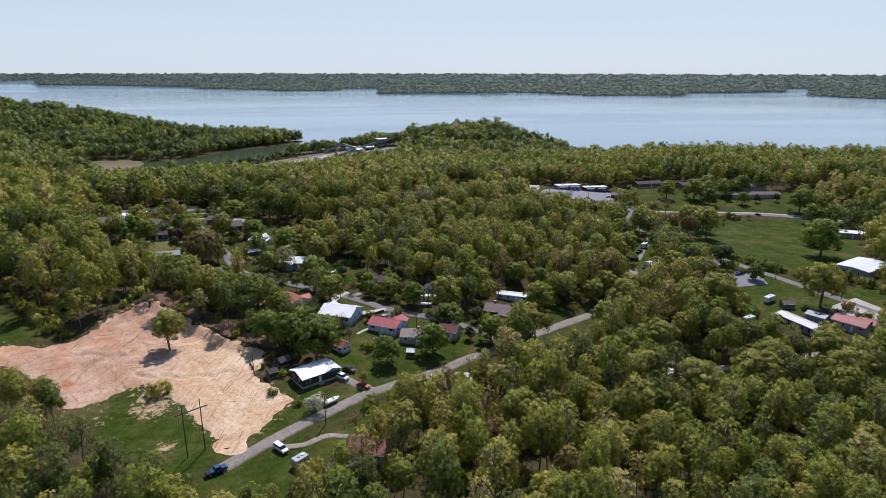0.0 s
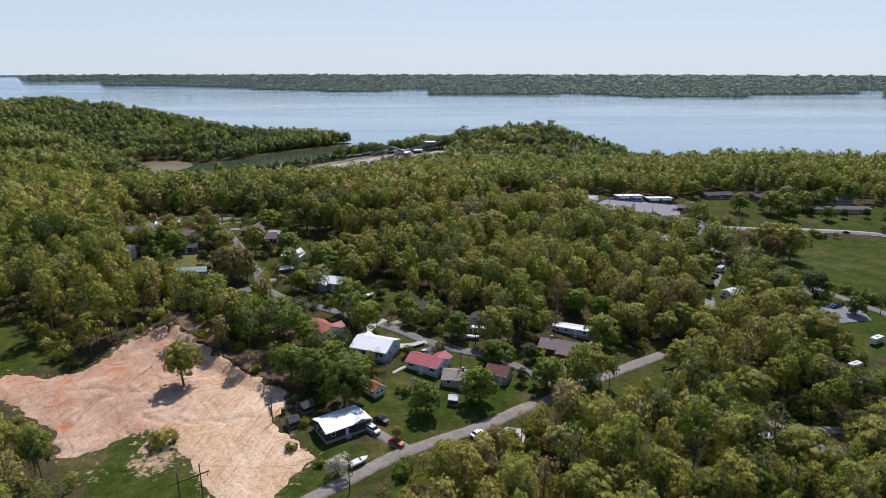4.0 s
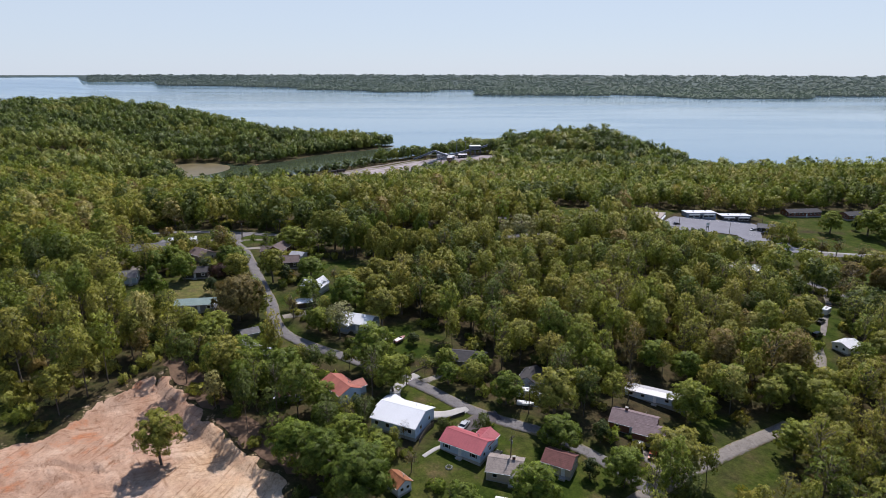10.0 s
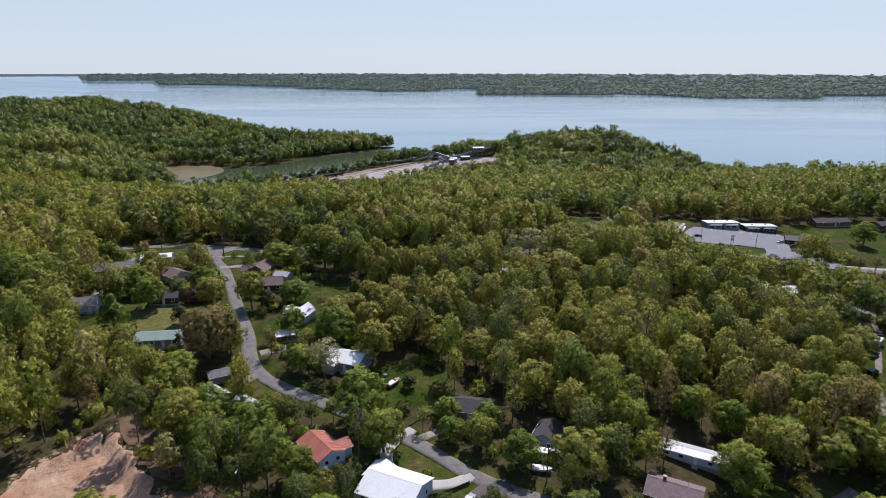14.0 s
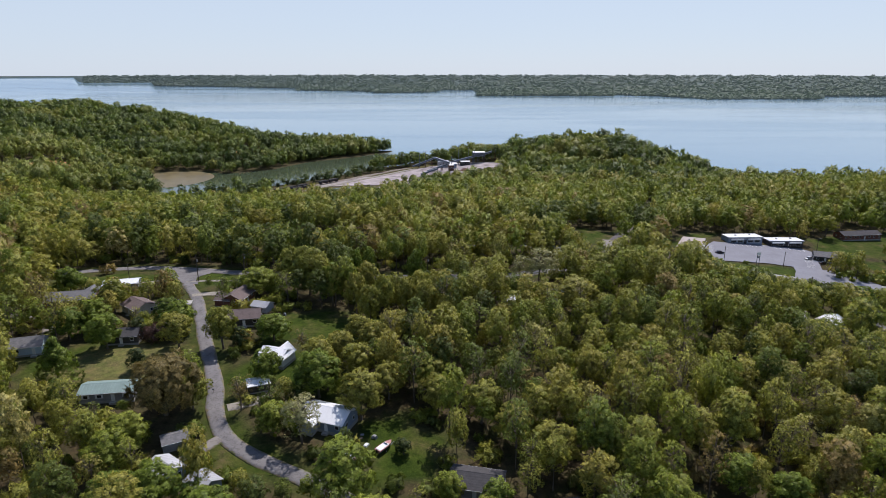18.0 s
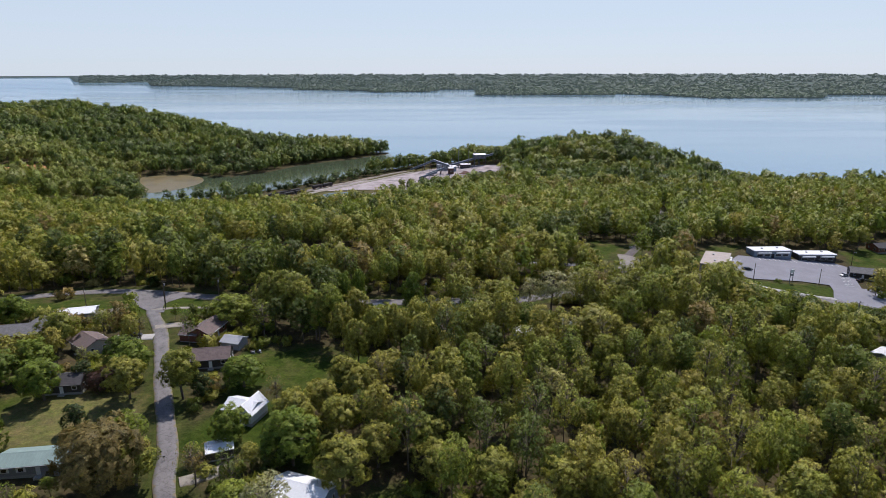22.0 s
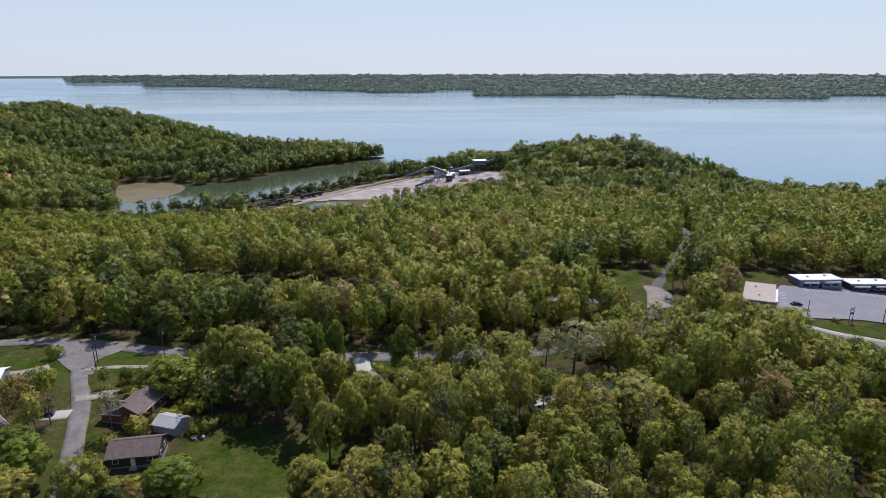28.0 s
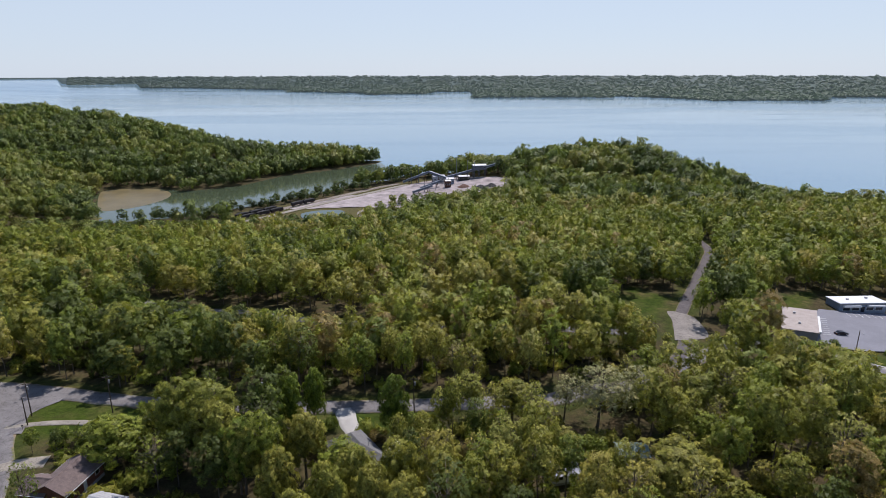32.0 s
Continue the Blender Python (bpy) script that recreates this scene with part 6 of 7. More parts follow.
def boat(label, x, y, turn, hull="white_paint", length=5.4):
    """A boat on its road trailer."""
    ob = thing("boat", x, y, turn, label, "boat on trailer")
    a = length / 2
    p = []
    for px, w, z0, z1 in ((-a, 1.0, 0.6, 1.35), (0, 1.05, 0.6, 1.38), (a * 0.6, 0.75, 0.68, 1.45), (a, 0.06, 0.95, 1.55)):
        p += [(px, -w, z1), (px, -w * 0.6, z0), (px, w * 0.6, z0), (px, w, z1)]
    f = [(3, 2, 1, 0)] + [(4 * k + i, 4 * k + i + 1, 4 * k + i + 5, 4 * k + i + 4) for k in range(3) for i in range(3)] + [(4 * k + 3, 4 * k, 4 * k + 4, 4 * k + 7) for k in range(3)] + [(12, 13, 14, 15)]
    part("hull", Shape().solid(p, f), MAT[hull], ob)
    part("cover", Shape().box(-a * 0.25, 0, 1.36, a * 1.3, 1.7, 0.12, 0.9), MAT["white"], ob, bevel=0.03)
    part("windscreen", Shape().box(a * 0.15, 0, 1.45, 0.12, 1.3, 0.35, 0.9), MAT["glass"], ob)
    part("outboard", Shape().box(-a - 0.2, 0, 0.75, 0.35, 0.4, 0.9), MAT["black_paint"], ob, bevel=0.06)
    part("trailer_frame", Shape().beam((-a, 0.6, 0.45), (a, 0.3, 0.45), 0.08, 0.1).beam((-a, -0.6, 0.45), (a, -0.3, 0.45), 0.08, 0.1).beam((a - 0.2, 0, 0.45), (a + 1.2, 0, 0.4), 0.1, 0.1), MAT["steel"], ob)
    wheels(ob, [(-0.6, 1.05), (-0.6, -1.05)], 0.3)
    return ob


car("white sedan parked on the verge by the street", -28, 146.5, -52, "white_paint", "van", length=5.0)
camper("short grey-white camper parked on the grass", -22.5, 139.5, 40, 4.6, "silver_paint", 2.2)
car("blue pickup parked by the clay lot", -43.5, 140, 30, "blue_paint", "pickup", length=5.4)
boat("white boat on a trailer beside the street", -14, 167.3, 33)
car("white van on the driveway by the dark house", -10.5, 181, -48, "white_paint", "van", length=5.0)
car("orange-red car at the end of the driveway", -4.0, 175, -40, "red_paint", length=4.6)
car("black car under the carport of the dark house", -8, 185.5, -40, "black_paint")
car("silver car parked behind the red-roofed house", 7.5, 225, 60, "silver_paint")
car("dark car beside the red-roofed house", 15.0, 212.2, 60, "black_paint")
car("white pickup on the curved driveway", 55.5, 219.5, 70, "white_paint", "pickup", length=5.3)
car("rusty red car on the curved driveway", 58, 216.5, 60, "red_paint")
camper("long white camper under a broad tree", 28.5, 241, -20, 7.5)
boat("low white boat on a trailer beside the camper", 26.5, 236.5, -14, length=5.0)
boat("red and white boat on a trailer on the lawn", -12, 273.5, 52, "pink_paint")
boat("faded red boat on a trailer on the grass", -20, 268.5, -42, "pink_paint", 5.0)
camper("white camper parked in the field", 192, 236, 25, 7.0)
camper("white camper among trees", 168, 218, 20, 6.5)
car("black car parked in the shop lot", 161, 453.5, 0, "black_paint")
car("silver car parked in the shop lot", 214.5, 458, 200, "silver_paint")
car("dark car on the far side of the lot", 219, 452, 20, "black_paint")
car("dark car on the road by the field", 322, 414, -14, "black_paint")
car("white car parked off the street behind trees", 19.0, 178.1, 30, "white_paint")
car("blue car in the small parking area", 200, 270, 20, "blue_paint")
car("dark car in the small parking area", 206, 266, 20, "black_paint")
car("white car by the warehouse", 262, 250, 20, "white_paint")
car("dark car by the warehouse", 248, 262, 50, "black_paint")
car("dark car by the red-roofed shop", 221, 205, 30, "black_paint")
camper("white camper parked off the side street", 168, 312, 40, 6.0)
car("dark van parked on the dirt drive", 151, 291, 30, "black_paint", "van", length=5.2)
car("dark pickup parked on the dirt drive", 160, 303, 35, "black_paint", "pickup", length=5.4)
car("silver car in the trees off the street", 172, 328, 60, "silver_paint")
car("dark car among the trees", 176, 322, 60, "black_paint")
car("red car in the trees off the street", 182, 312, 60, "red_paint")
car("dark pickup on the concrete pad", -97, 360, 10, "black_paint", "pickup")
ob = thing("crate_stack", -36.5, 191.5, 20, "stack of wooden crates at the edge of the clay", "crates", lift=0.2)
for k in range(3):
    part("crate", Shape().box(0, 0, 0.62 * k, 1.1, 0.9, 0.55), MAT["wood"], ob)


# ---- poles, wires, signs ----
def pole(x, y, h=10.0, arm=True, turn=0.0, lamp=False, label="wooden utility pole with a crossarm"):
    ob = thing("utility_pole", x, y, turn, label, "utility pole", "utility poles")
    part("shaft", Shape().tube((0, 0, -0.8), (0, 0, h), 0.17, 0.11, 8), MAT["pole"], ob)
    if arm:
        a = part("crossarm", Shape().box(0, 0, h - 0.75, 2.4, 0.12, 0.14), MAT["pole"], ob)
        for px in (-1.1, -0.45, 0.45, 1.1):
            part("insulator", Shape().tube((px, 0, h - 0.61), (px, 0, h - 0.42), 0.05, 0.035, 6), MAT["gray"], a)
        part("transformer", Shape().tube((0.32, 0.1, h - 2.4), (0.32, 0.1, h - 1.5), 0.24, sides=10), MAT["gray"], ob)
    if lamp:
        part("lamp_arm", Shape().beam((0, 0, h - 1.0), (0, -1.8, h - 0.5), 0.06, 0.06), MAT["galv"], ob)
        part("lamp_head", Shape().box(0, -2.0, h - 0.62, 0.3, 0.6, 0.16), MAT["galv"], ob, bevel=0.03)
    return Vector((x, y, at(x, y) + h - 0.45))


def wire(a, b, sag=0.8, label="thin overhead wire between poles"):
    p = [a.lerp(b, s) - Vector((0, 0, sag * 4 * s * (1 - s))) for s in np.linspace(0, 1, 9)]
    ring = [Vector((0, 0, 0.02)), Vector((0.017, 0, -0.01)), Vector((-0.017, 0, -0.01))]
    pts = [q + r for q in p for r in ring]
    faces = [(3 * k + i, 3 * k + (i + 1) % 3, 3 * k + 3 + (i + 1) % 3, 3 * k + 3 + i) for k in range(8) for i in range(3)]
    ob = new("wire", Shape().solid(pts, faces + [(2, 1, 0), (24, 25, 26)]).mesh("wire", MAT["black_paint"]))
    tagged(ob, label, "wire", "overhead wires")


line_a = [pole(*p, label="tall dark utility pole of a pair in the grass") for p in ((-52, 148, 15.5, False, 60), (-48, 150.5, 15.5, False, 60))]
tie = thing("pole_crossbar", -50, 149.25, 32, "long wooden bar bolted across two tall poles", "crossbar", z=at(-50, 149.25) + 12.6)
part("bar", Shape().box(0, 0.22, 0, 8.6, 0.16, 0.26), MAT["pole"], tie)
for px in (-3.9, 3.9):
    part("insulator", Shape().tube((px, 0.22, -0.9), (px, 0.22, 0.0), 0.10, 0.06, 8), MAT["gray"], tie)
street_line = [pole(-16, 157, 10, True, -60), pole(18, 207.5, 10, True, 50), pole(27, 233, 10.5, True, 30), pole(-9, 246, 9, False)]
pole(-43, 222, 12, False, lamp=True, label="tall pole with a lamp by the clay lot")
pole(-39, 188, 8, False, label="plain wooden pole at the clay edge")
loop_line = [pole(-100, 393, 10, True, 20), pole(-80, 394.5, 11, True, 10), pole(-40, 393, 11, True, 0), pole(0, 393, 11, True, 0)]
pole(-98, 388, 8, False, label="plain wooden pole at the junction")
pole(-126, 386, 9, False, label="plain wooden pole behind the shed")
lot_line = [pole(156, 438.5, 8, False, lamp=True, label="lamp pole at the lot"), pole(189, 439.5, 8, False, lamp=True, label="lamp pole at the lot"), pole(230, 475, 9, False, lamp=True, label="lamp pole at the lot")]
road_line = [pole(169, 386, 11, True, 40), pole(196, 330, 10, True, 70), pole(206, 296, 10, True, 70), pole(216, 262, 10, True, 70), pole(228, 232, 10, True, 70)]
for line in (street_line, loop_line, road_line):
    for a, b in zip(line, line[1:]):
        for off in (-0.7, 0.0, 0.7):
            wire(a + Vector((off, off * 0.4, 0)), b + Vector((off, off * 0.4, 0)), 1.0)
wire(line_a[0], line_a[1], 0.3)
wire(line_a[1], street_line[0], 1.2)
wire(street_line[0], Vector((-14, 181, at(-14, 181) + 3.5)), 0.6)

sign = thing("sign", 174, 438, 5, "tall two-post sign with a blank white panel", "sign")
for s in (-1, 1):
    part("post", Shape().box(s * 0.7, 0, -0.3, 0.2, 0.2, 7.0), MAT["steel"], sign)
part("panel", Shape().box(0, 0, 4.9, 2.0, 0.3, 1.7), MAT["white_paint"], sign, bevel=0.03)
part("panel", Shape().box(0, 0, 3.5, 1.7, 0.25, 1.0), MAT["gray"], sign, bevel=0.03)


# ---- painted stalls of the lot ----
def stall(x, y, turn, length=5.2):
    c, s = math.cos(radians(turn)), math.sin(radians(turn))
    z = [at(x + c * k * length / 2, y + s * k * length / 2) + 0.145 for k in (-1, 1)]
    sh = Shape().beam((x - c * length / 2, y - s * length / 2, z[0]), (x + c * length / 2, y + s * length / 2, z[1]), 0.14, 0.03)
    tagged(new("parking_line", sh.mesh("parking_line", MAT["line"])), "white painted parking line", "parking line", "parking lines", kind="structure")


for k in range(9):
    stall(153.8 + k * 1.25, 452.5 + k * 2.2, 4)
for k in range(8):
    stall(180.5 + k * 2.75, 477.5 - k * 0.05, 84)
for k in range(7):
    stall(206 + k * 2.7, 476.5 - k * 0.25, 80)
for k in range(9):
    stall(206.5 + k * 1.15, 442 + k * 2.3, 8)


# ---- fences, walls and yard clutter ----
def fence(label, pts, h=1.2, mat="wood", gap=2.2, rails=True):
    ob = new("fence")
    x0, y0 = pts[0]
    ob.matrix_basis = pose(x0, y0, at(x0, y0))
    z0 = at(x0, y0)
    tagged(ob, label, "fence")
    p = smooth_line(pts, gap) if len(pts) > 2 else np.linspace(pts[0], pts[1], max(2, int(math.dist(*pts) / gap)))
    loc = [(x - x0, y - y0, at(x, y) - z0) for x, y in p]
    for q in loc:
        part("post", Shape().box(*q[:2], q[2] - 0.3, 0.12, 0.12, h + 0.35), MAT[mat], ob)
    for u, v in zip(loc, loc[1:]):
        if rails:
            for k in (0.45, 0.95):
                part("rail", Shape().beam((u[0], u[1], u[2] + h * k), (v[0], v[1], v[2] + h * k), 0.05, 0.12), MAT[mat], ob)
        else:
            part("panel", Shape().beam((u[0], u[1], u[2] + h * 0.5), (v[0], v[1], v[2] + h * 0.5), 0.06, h * 0.95), MAT[mat], ob)
    return ob


fence("dark wooden yard wall by the curved driveway", [(-2, 226), (3, 228), (8, 231)], 1.0, "darkwall", 1.6, False)
fence("low log border along the lawn", [(-8, 252), (-3, 257), (1, 260)], 0.5, "wood", 1.5, False)
fence("grey board fence beside the red-roofed house", [(-5, 217), (-3, 222), (-1, 225)], 1.6, "wood", 1.2, False)
fence("metal gate rail across the dark lane", [(112, 486), (118, 485)], 1.1, "galv", 2.0)
for x, y in [(-22, 160), (-15.5, 163.5), (40, 198.5), (-62, 296), (9, 238), (-98, 386)]:
    ob = thing("mailbox", x, y, 30, "small dark roadside mailbox on a post", "mailbox", "mailboxes")
    part("post", Shape().box(0, 0, -0.2, 0.1, 0.1, 1.25), MAT["wood"], ob)
    part("box", Shape().run([(-0.1, 1.05), (0.1, 1.05), (0.1, 1.22), (0.05, 1.3), (-0.05, 1.3), (-0.1, 1.22)], -0.25, 0.25), MAT["black_paint"], ob)
for words, x, y, mat, n in [("heap of odds and ends beside the shed", -31, 196, "tarp", 7), ("scattered boards and tarps by the trees", -13, 217, "tarp", 4), ("scrap and boards beside the old house", -16, 136, "gray", 9), ("pile of rocks and boards behind the sheds", -55, 350, "wood", 6), ("clutter along the blue-grey house", -17, 277, "gray", 5)]:
    ob = thing("yard_clutter", x, y, 0, words, "clutter")
    g = np.random.default_rng(int(abs(x) * 7))
    for k in range(n):
        part("item", Shape().box(*g.uniform(-2.2, 2.2, 2), -0.1, *g.uniform(0.4, 1.6, 2), g.uniform(0.3, 0.9), 0.85, turn=g.uniform(0, 3)), MAT[(mat, "white_paint", "wood", "gray")[k % 4]], ob)
ring = thing("fire_ring", 2.5, 208, 0, "ring of stones on the lawn", "fire ring")
for k in range(10):
    t = k * 0.628
    part("stone", Shape().box(0.8 * math.cos(t), 0.8 * math.sin(t), -0.05, 0.42, 0.3, 0.3, 0.7, turn=t), MAT["block"], ring)

# ---- the loading yard on the lake ----
sheet("ground_loading_yard", YARD, MAT["yard"], "grey crushed stone loading yard beside the lake", "yard", 7, 0.5, ragged=2.5)


def level(height):
    return lambda x, y: height - ground_z(x, y)


POND = [(-102, 777), (-92, 788), (-68, 789), (-65, 770), (-82, 756), (-98, 760)]
pond_z = max(at(x, y) for x, y in POND) + 0.2
sheet("water_pond", POND, MAT["pond"], "small still pond beside the yard", "pond", 6, 0, level(pond_z))
sheet("water_cove", [(-52, 1114), (-62, 1094), (-103, 1048), (-168, 998), (-204, 934), (-248, 906), (-290, 926), (-344, 922), (-334, 878), (-303, 812), (-263, 749), (-200, 776), (-156, 814), (-102, 875), (-61, 940), (-32, 957), (-36, 1040)], MAT["pond"], "still murky green cove behind the point", "cove", 12, 0, level(LAKE + 0.06))
sheet("water_shallows", [(-340, 914), (-290, 918), (-262, 896), (-252, 862), (-262, 826), (-282, 806), (-298, 818), (-328, 880)], MAT["mud"], "tan silty shallows at the head of the cove", "shallows", 8, 0, level(LAKE + 0.12))
sheet("ground_clearing", WEST_CLEARING, MAT["orange_clay"], "raw orange clearing among the woods", "bare soil", 5, 0.3, ragged=3.0)
sheet("ground_point_clearing", POINT_CLEARING, MAT["orange_clay"], "bare tan clearing on the wooded point", "bare soil", 4, 0.3, ragged=2.0)
track_line = smooth_line([(-170, 742), (-146, 769), (-118, 806), (-84, 850), (-50, 892), (-20, 922)], 4)
ribbon("track_bed", track_line, 9.0, MAT["gravel"], "dark ballast of the rail spur", "track bed", lift=0.75, across=3)
for off in (-2.6, -1.1, 1.1, 2.6):
    ribbon("rail", beside(track_line, off), 0.2, MAT["rust"], "rusty rail of the spur", "rail", lift=0.9, across=2)
ribbon("road_yard", beside(track_line, -14) + 0.0, 7, MAT["gravel"], "pale haul road beside the rail spur", "road", lift=0.8, across=3)


def hopper(x, y, turn):
    ob = thing("rail_car", x, y, turn, "dark open rail car on the spur", "rail car", "rail cars", lift=0.95)
    part("body", Shape().box(0, 0, 1.2, 13.0, 2.9, 2.4, 1.0), MAT["coal"], ob, bevel=0.06)
    part("load", Shape().box(0, 0, 3.6, 12.2, 2.4, 0.5, 0.6), MAT["coal"], ob)
    for k in range(7):
        for s in (-1, 1):
            part("rib", Shape().box(-5.7 + k * 1.9, s * 1.5, 1.2, 0.18, 0.12, 2.4), MAT["rust"], ob)
    for px in (-4.6, 4.6):
        b = part("bogie", Shape().box(px, 0, 0.5, 2.6, 2.0, 0.6), MAT["rust"], ob)
        for qx in (-0.85, 0.85):
            part("wheelset", Shape().tube((px + qx, -0.8, 0.42), (px + qx, 0.8, 0.42), 0.42, sides=10), MAT["steel"], b)


for k in range(3):
    hopper(-150 + k * 9.2, 765 + k * 11.8, 52)
    hopper(-143 + k * 9.2, 760 + k * 11.8, 52)
hopper(-112, 812, 52)
hopper(-103, 823, 52)


def conveyor(label, a, b, w=3.0, legs=3):
    """An enclosed conveyor gallery on trestles, from a to b (x, y, height over the ground)."""
    z0 = at(a[0], a[1])
    ob = new("conveyor")
    ob.matrix_basis = pose(a[0], a[1], z0)
    tagged(ob, label, "conveyor")
    A = Vector((0, 0, a[2]))
    B = Vector((b[0] - a[0], b[1] - a[1], at(b[0], b[1]) - z0 + b[2]))
    part("gallery", Shape().beam(A, B, w, 2.2), MAT["steel"], ob)
    part("walkway", Shape().beam(A + Vector((0, -w * 0.75, -0.8)), B + Vector((0, -w * 0.75, -0.8)), 0.9, 0.15), MAT["galv"], ob)
    for k in range(legs):
        q = A.lerp(B, (k + 0.7) / legs * 0.95)
        for s in (-1, 1):
            part("leg", Shape().beam(q + Vector((s * 0.4, s * w * 0.4, -1)), (q.x + s * 1.2, q.y + s * w * 0.8, min(q.z - 2, -1.0 + (at(a[0] + q.x, a[1] + q.y) - z0))), 0.4, 0.4), MAT["rust"], ob)


conveyor("blue-grey covered conveyor rising from the shore", (-15, 925, 2.0), (14, 922, 12.0))
conveyor("covered conveyor falling to the crusher", (14, 922, 12.0), (34, 908, 5.0))
conveyor("long dark conveyor along the shore", (34, 922, 4.0), (66, 926, 9.0))
conveyor("dark conveyor running into the trees", (68, 922, 9.0), (112, 930, 14.0))
conveyor("low loading conveyor in the yard", (4, 880, 2.0), (26, 888, 7.0), 2.2, 2)
conveyor("low stacker conveyor in the yard", (-4, 862, 2.0), (16, 870, 6.0), 2.0, 2)
for words, x, y, L, W, h, wall, roof in [("grey plant building beside the conveyors", 24, 918, 13, 9, 7.0, "galv", "galv"), ("small dark plant shed", 36, 900, 8, 6, 6.0, "bluegray", "galv"),
                                          ("pale transfer house on tall legs", 70, 924, 15, 8, 4.5, "steel", "white_roof"), ("low dark shed beside the plant", 52, 914, 12, 7, 4.5, "darkwall", "galv"), ("crusher house in the yard", 33, 884, 6, 5, 7.0, "rust", "galv")]:
    ob = thing("plant_building", x, y, 8, words, "plant building")
    up = 9.0 if "legs" in words else 0.0
    b = part("wall", Shape().box(0, 0, up - 0.5, L, W, h + 0.5), MAT[wall], ob)
    part("roof", Shape().run([(-W / 2 - 0.3, up + h), (0, up + h + 1.2), (W / 2 + 0.3, up + h), (W / 2 + 0.3, up + h + 0.2), (0, up + h + 1.4), (-W / 2 - 0.3, up + h + 0.2)], -L / 2 - 0.3, L / 2 + 0.3), MAT[roof], ob)
    for k in range(3):
        window(ob, -L / 3 + k * L / 3, -W / 2, up + h * 0.45, 1.4, 1.4, (0, -1))
    if up:
        for px in (-L / 2 + 0.5, 0, L / 2 - 0.5):
            for py in (-W / 2 + 0.5, W / 2 - 0.5):
                part("leg", Shape().box(px, py, -0.5, 0.5, 0.5, up + 0.3), MAT["steel"], ob)
for x, y, h in [(-6, 922, 18), (44, 916, 26), (56, 912, 22), (64, 916, 18), (2, 930, 20), (34, 896, 16), (20, 872, 9), (8, 868, 9)]:
    ob = thing("mast", x, y, 0, "tall thin steel light mast in the yard", "mast", "yard masts")
    part("shaft", Shape().tube((0, 0, -0.3), (0, 0, h), 0.35, 0.22, 6), MAT["steel"], ob)
    part("head", Shape().box(0, 0, h - 0.2, 1.4, 0.5, 0.5), MAT["galv"], ob)
for x, y, r, h, mat in [(66, 864, 9, 4.5, "coal"), (78, 872, 7, 3.5, "coal"), (-14, 858, 8, 2.5, "yard"), (18, 852, 9, 3, "yard"), (50, 880, 7, 3, "rust"), (0, 900, 7, 2.5, "yard")]:
    g = np.random.default_rng(int(x) + 100)
    sh = Shape()
    n = 14
    pts = [(0, 0, h)]
    for ring_k, (q, z) in enumerate(((0.25, 0.86), (0.55, 0.5), (1.0, -0.1))):
        pts += [(r * q * math.cos(t) * g.uniform(0.85, 1.15), r * q * math.sin(t) * g.uniform(0.85, 1.15), h * z * g.uniform(0.85, 1.1)) for t in np.arange(n) * 2 * math.pi / n]
    faces = [(0, 1 + i, 1 + (i + 1) % n) for i in range(n)]
    for k in range(2):
        faces += [(1 + k * n + i, 1 + (k + 1) * n + i, 1 + (k + 1) * n + (i + 1) % n, 1 + k * n + (i + 1) % n) for i in range(n)]
    ob = new("stockpile", sh.solid(pts, faces).mesh("stockpile", MAT[mat]))
    ob.location = (x, y, at(x, y) + 0.4)
    tagged(ob, "heap of coal in the yard" if mat == "coal" else "heap of crushed stone in the yard", "stockpile", "stockpiles")


# ---- odds and ends by the clay lot ----
for x, y in [(-40.8, 194.0), (-40.2, 192.6), (-39.8, 191.2)]:
    ob = thing("barrel", x, y, 0, "rust-red drum standing at the edge of the clay lot", "barrel", "drums by the lot", lift=0.3)
    part("shell", Shape().tube((0, 0, -0.4), (0, 0, 0.9), 0.32, sides=10), MAT["rust"], ob)
    for z in (0.25, 0.55):
        part("hoop", Shape().tube((0, 0, z), (0, 0, z + 0.05), 0.345, sides=10), MAT["steel"], ob)

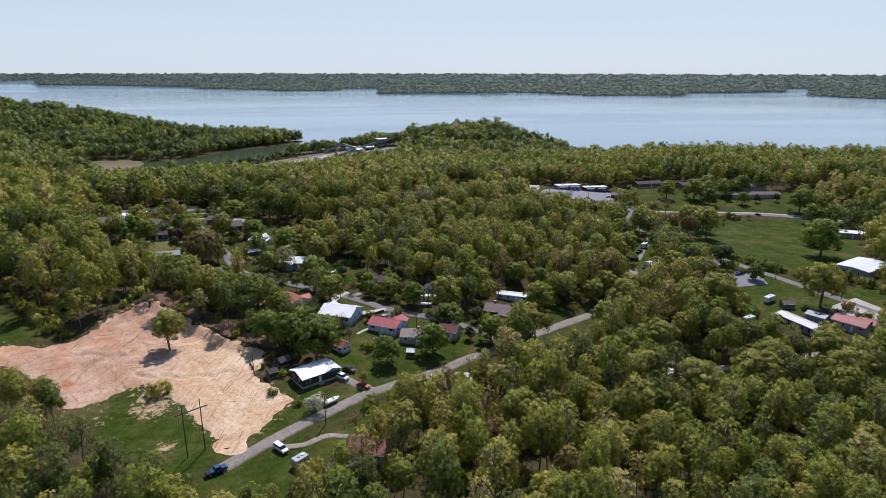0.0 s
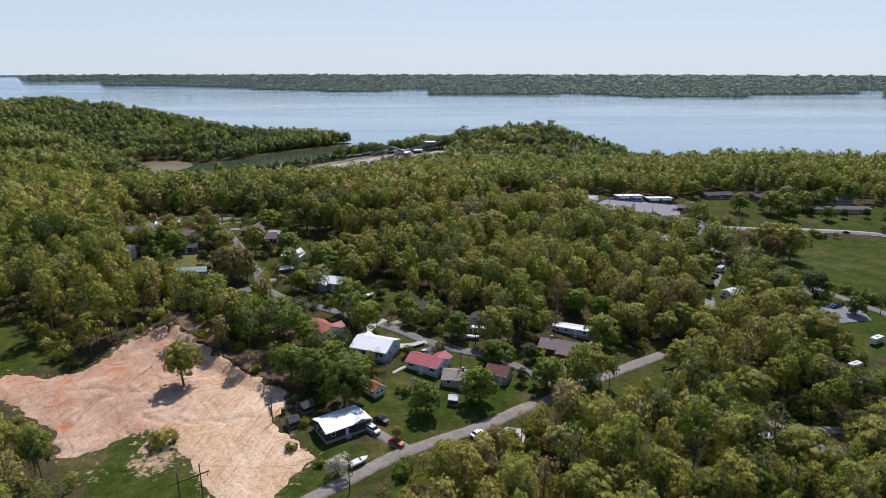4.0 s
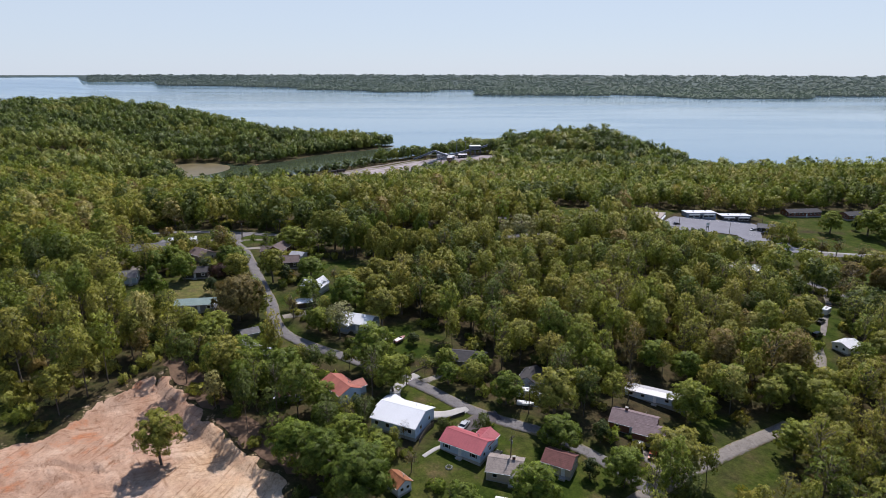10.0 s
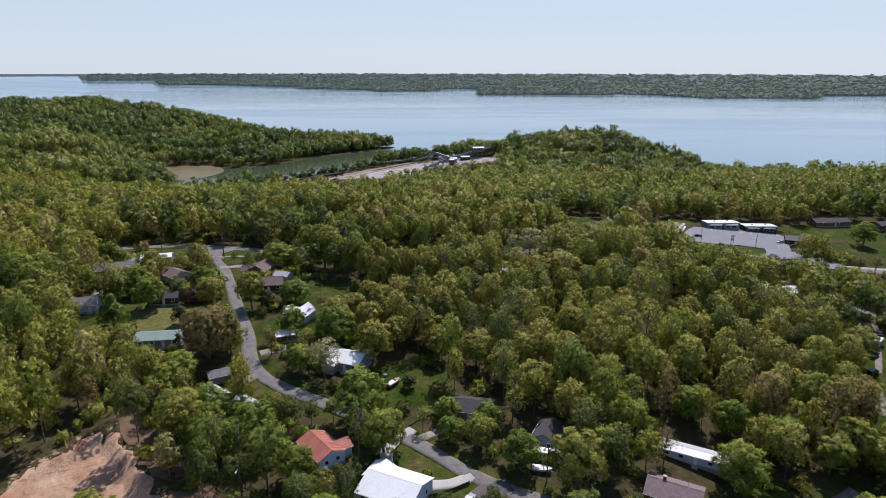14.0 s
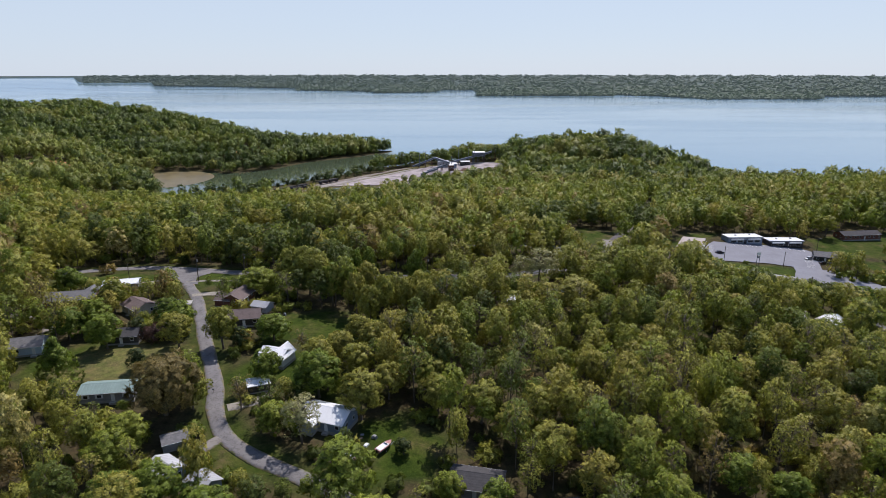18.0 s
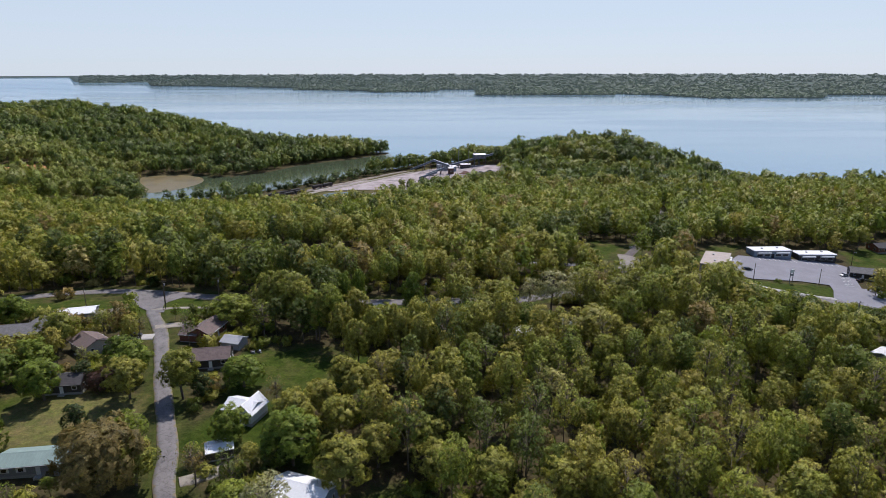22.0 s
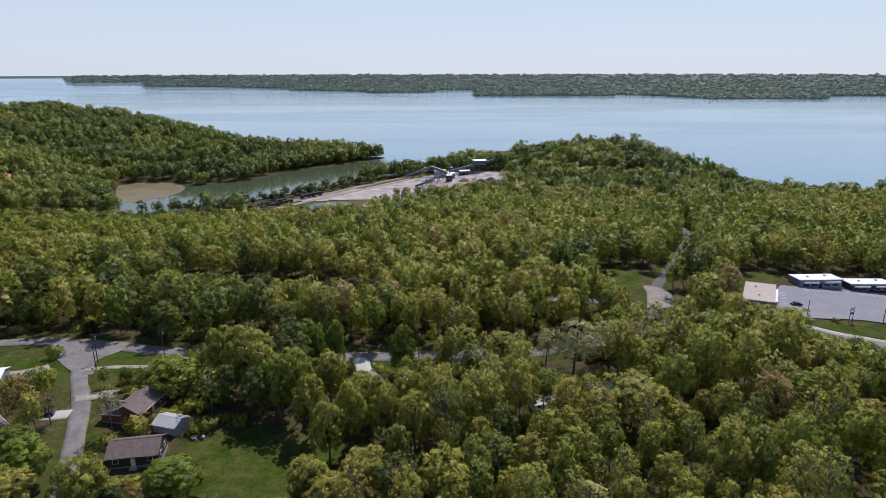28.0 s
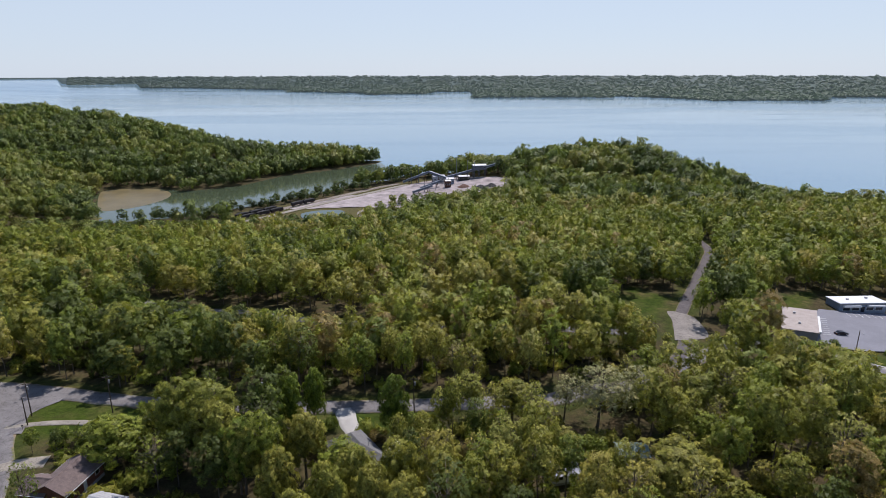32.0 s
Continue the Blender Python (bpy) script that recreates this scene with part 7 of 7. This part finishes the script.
for outline in LAWNS:
    if outline[0] not in ((146, 287), (119, 244)):
        open_outline(outline, 7, 330.0 if outline[0][0] > 100 and outline[0][1] > 415 else 150.0)
open_outline(LOT, 6, 340)
open_outline(LOT, 8, 455)
open_outline([(-132, 210), (-98, 190), (-72, 190), (-60, 172), (-66, 215), (-110, 222)], 7, 215)
open_outline([(-92, 176), (-73, 188), (-52, 160), (-46, 146), (-62, 150)], 7, 190)
open_line("side_street", (214, 417), (190, 372), 2, 400)
OPEN.extend((x, y, 205.0) for x, y in ((187.5, 206.5), (190, 196), (185, 216), (207, 204), (199, 214), (192, 236), (196, 229), (205, 196), (176, 222)))
open_outline([(206, 345), (222, 290), (300, 290), (340, 340), (340, 396), (232, 400)], 9, 330)
open_outline(SOIL, 8)
open_line("main_street", (-43, 141), (44, 196))
open_line("main_street", (78, 219), (104, 234))
open_line("loop_street", (-109, 402), (-34, 264))
open_line("loop_street", (-9, 249), (18, 229))
open_line("county_road", (-164, 404), (-70, 399))
open_line("county_road", (-24, 397), (-10, 397))
open_line("county_road", (168, 418), (344, 405), 2, 330)
open_line("gate_road", (94, 442), (160, 562), 2, 240)
open_line("side_street", (204, 310), (232, 211))
OPEN.extend([(168, 312, 215.0), (152, 291, 215.0), (160, 303, 215.0), (156, 280, 215.0), (172, 328, 225.0)])
OPEN.extend((150 + 4.0 * a, 438 - 3.0 * a, 230.0) for a in range(-4, 5))
open_line("back_road", (-109, 490), (-30, 461))
for ob in [o for o in scene.objects if o.parent is None and o.name.split(".")[0] in ("house", "mobile_home", "shop", "storage_building", "warehouse", "building", "shed", "camper")]:
    if ob not in (hidden_house, mid_house, house_i, red_shed, front_house, front_shed, trailer, house_k, house_l, carport_b, carport_a, house_j, trailer_2, white_shed, lot_house):
        x, y = ob.location[:2]
        OPEN.extend([(x, y, 150.0), (x - 4, y - 1, 150.0), (x + 4, y - 1, 150.0)])

OPEN.extend((92 + 3.0 * a, 446 + 5.0 * b, 220.0) for a in range(5) for b in range(4))
open_line("county_road", (38, 399), (56, 405), 2, 165)
OPEN.extend([(44, 384, 160.0), (50, 384, 160.0), (38, 388, 160.0)])
OPEN.extend((x, y, 145.0) for x, y in ((19, 178), (28.0, 182.1), (30.2, 172.3)))
build_woods()
build_far_woods()
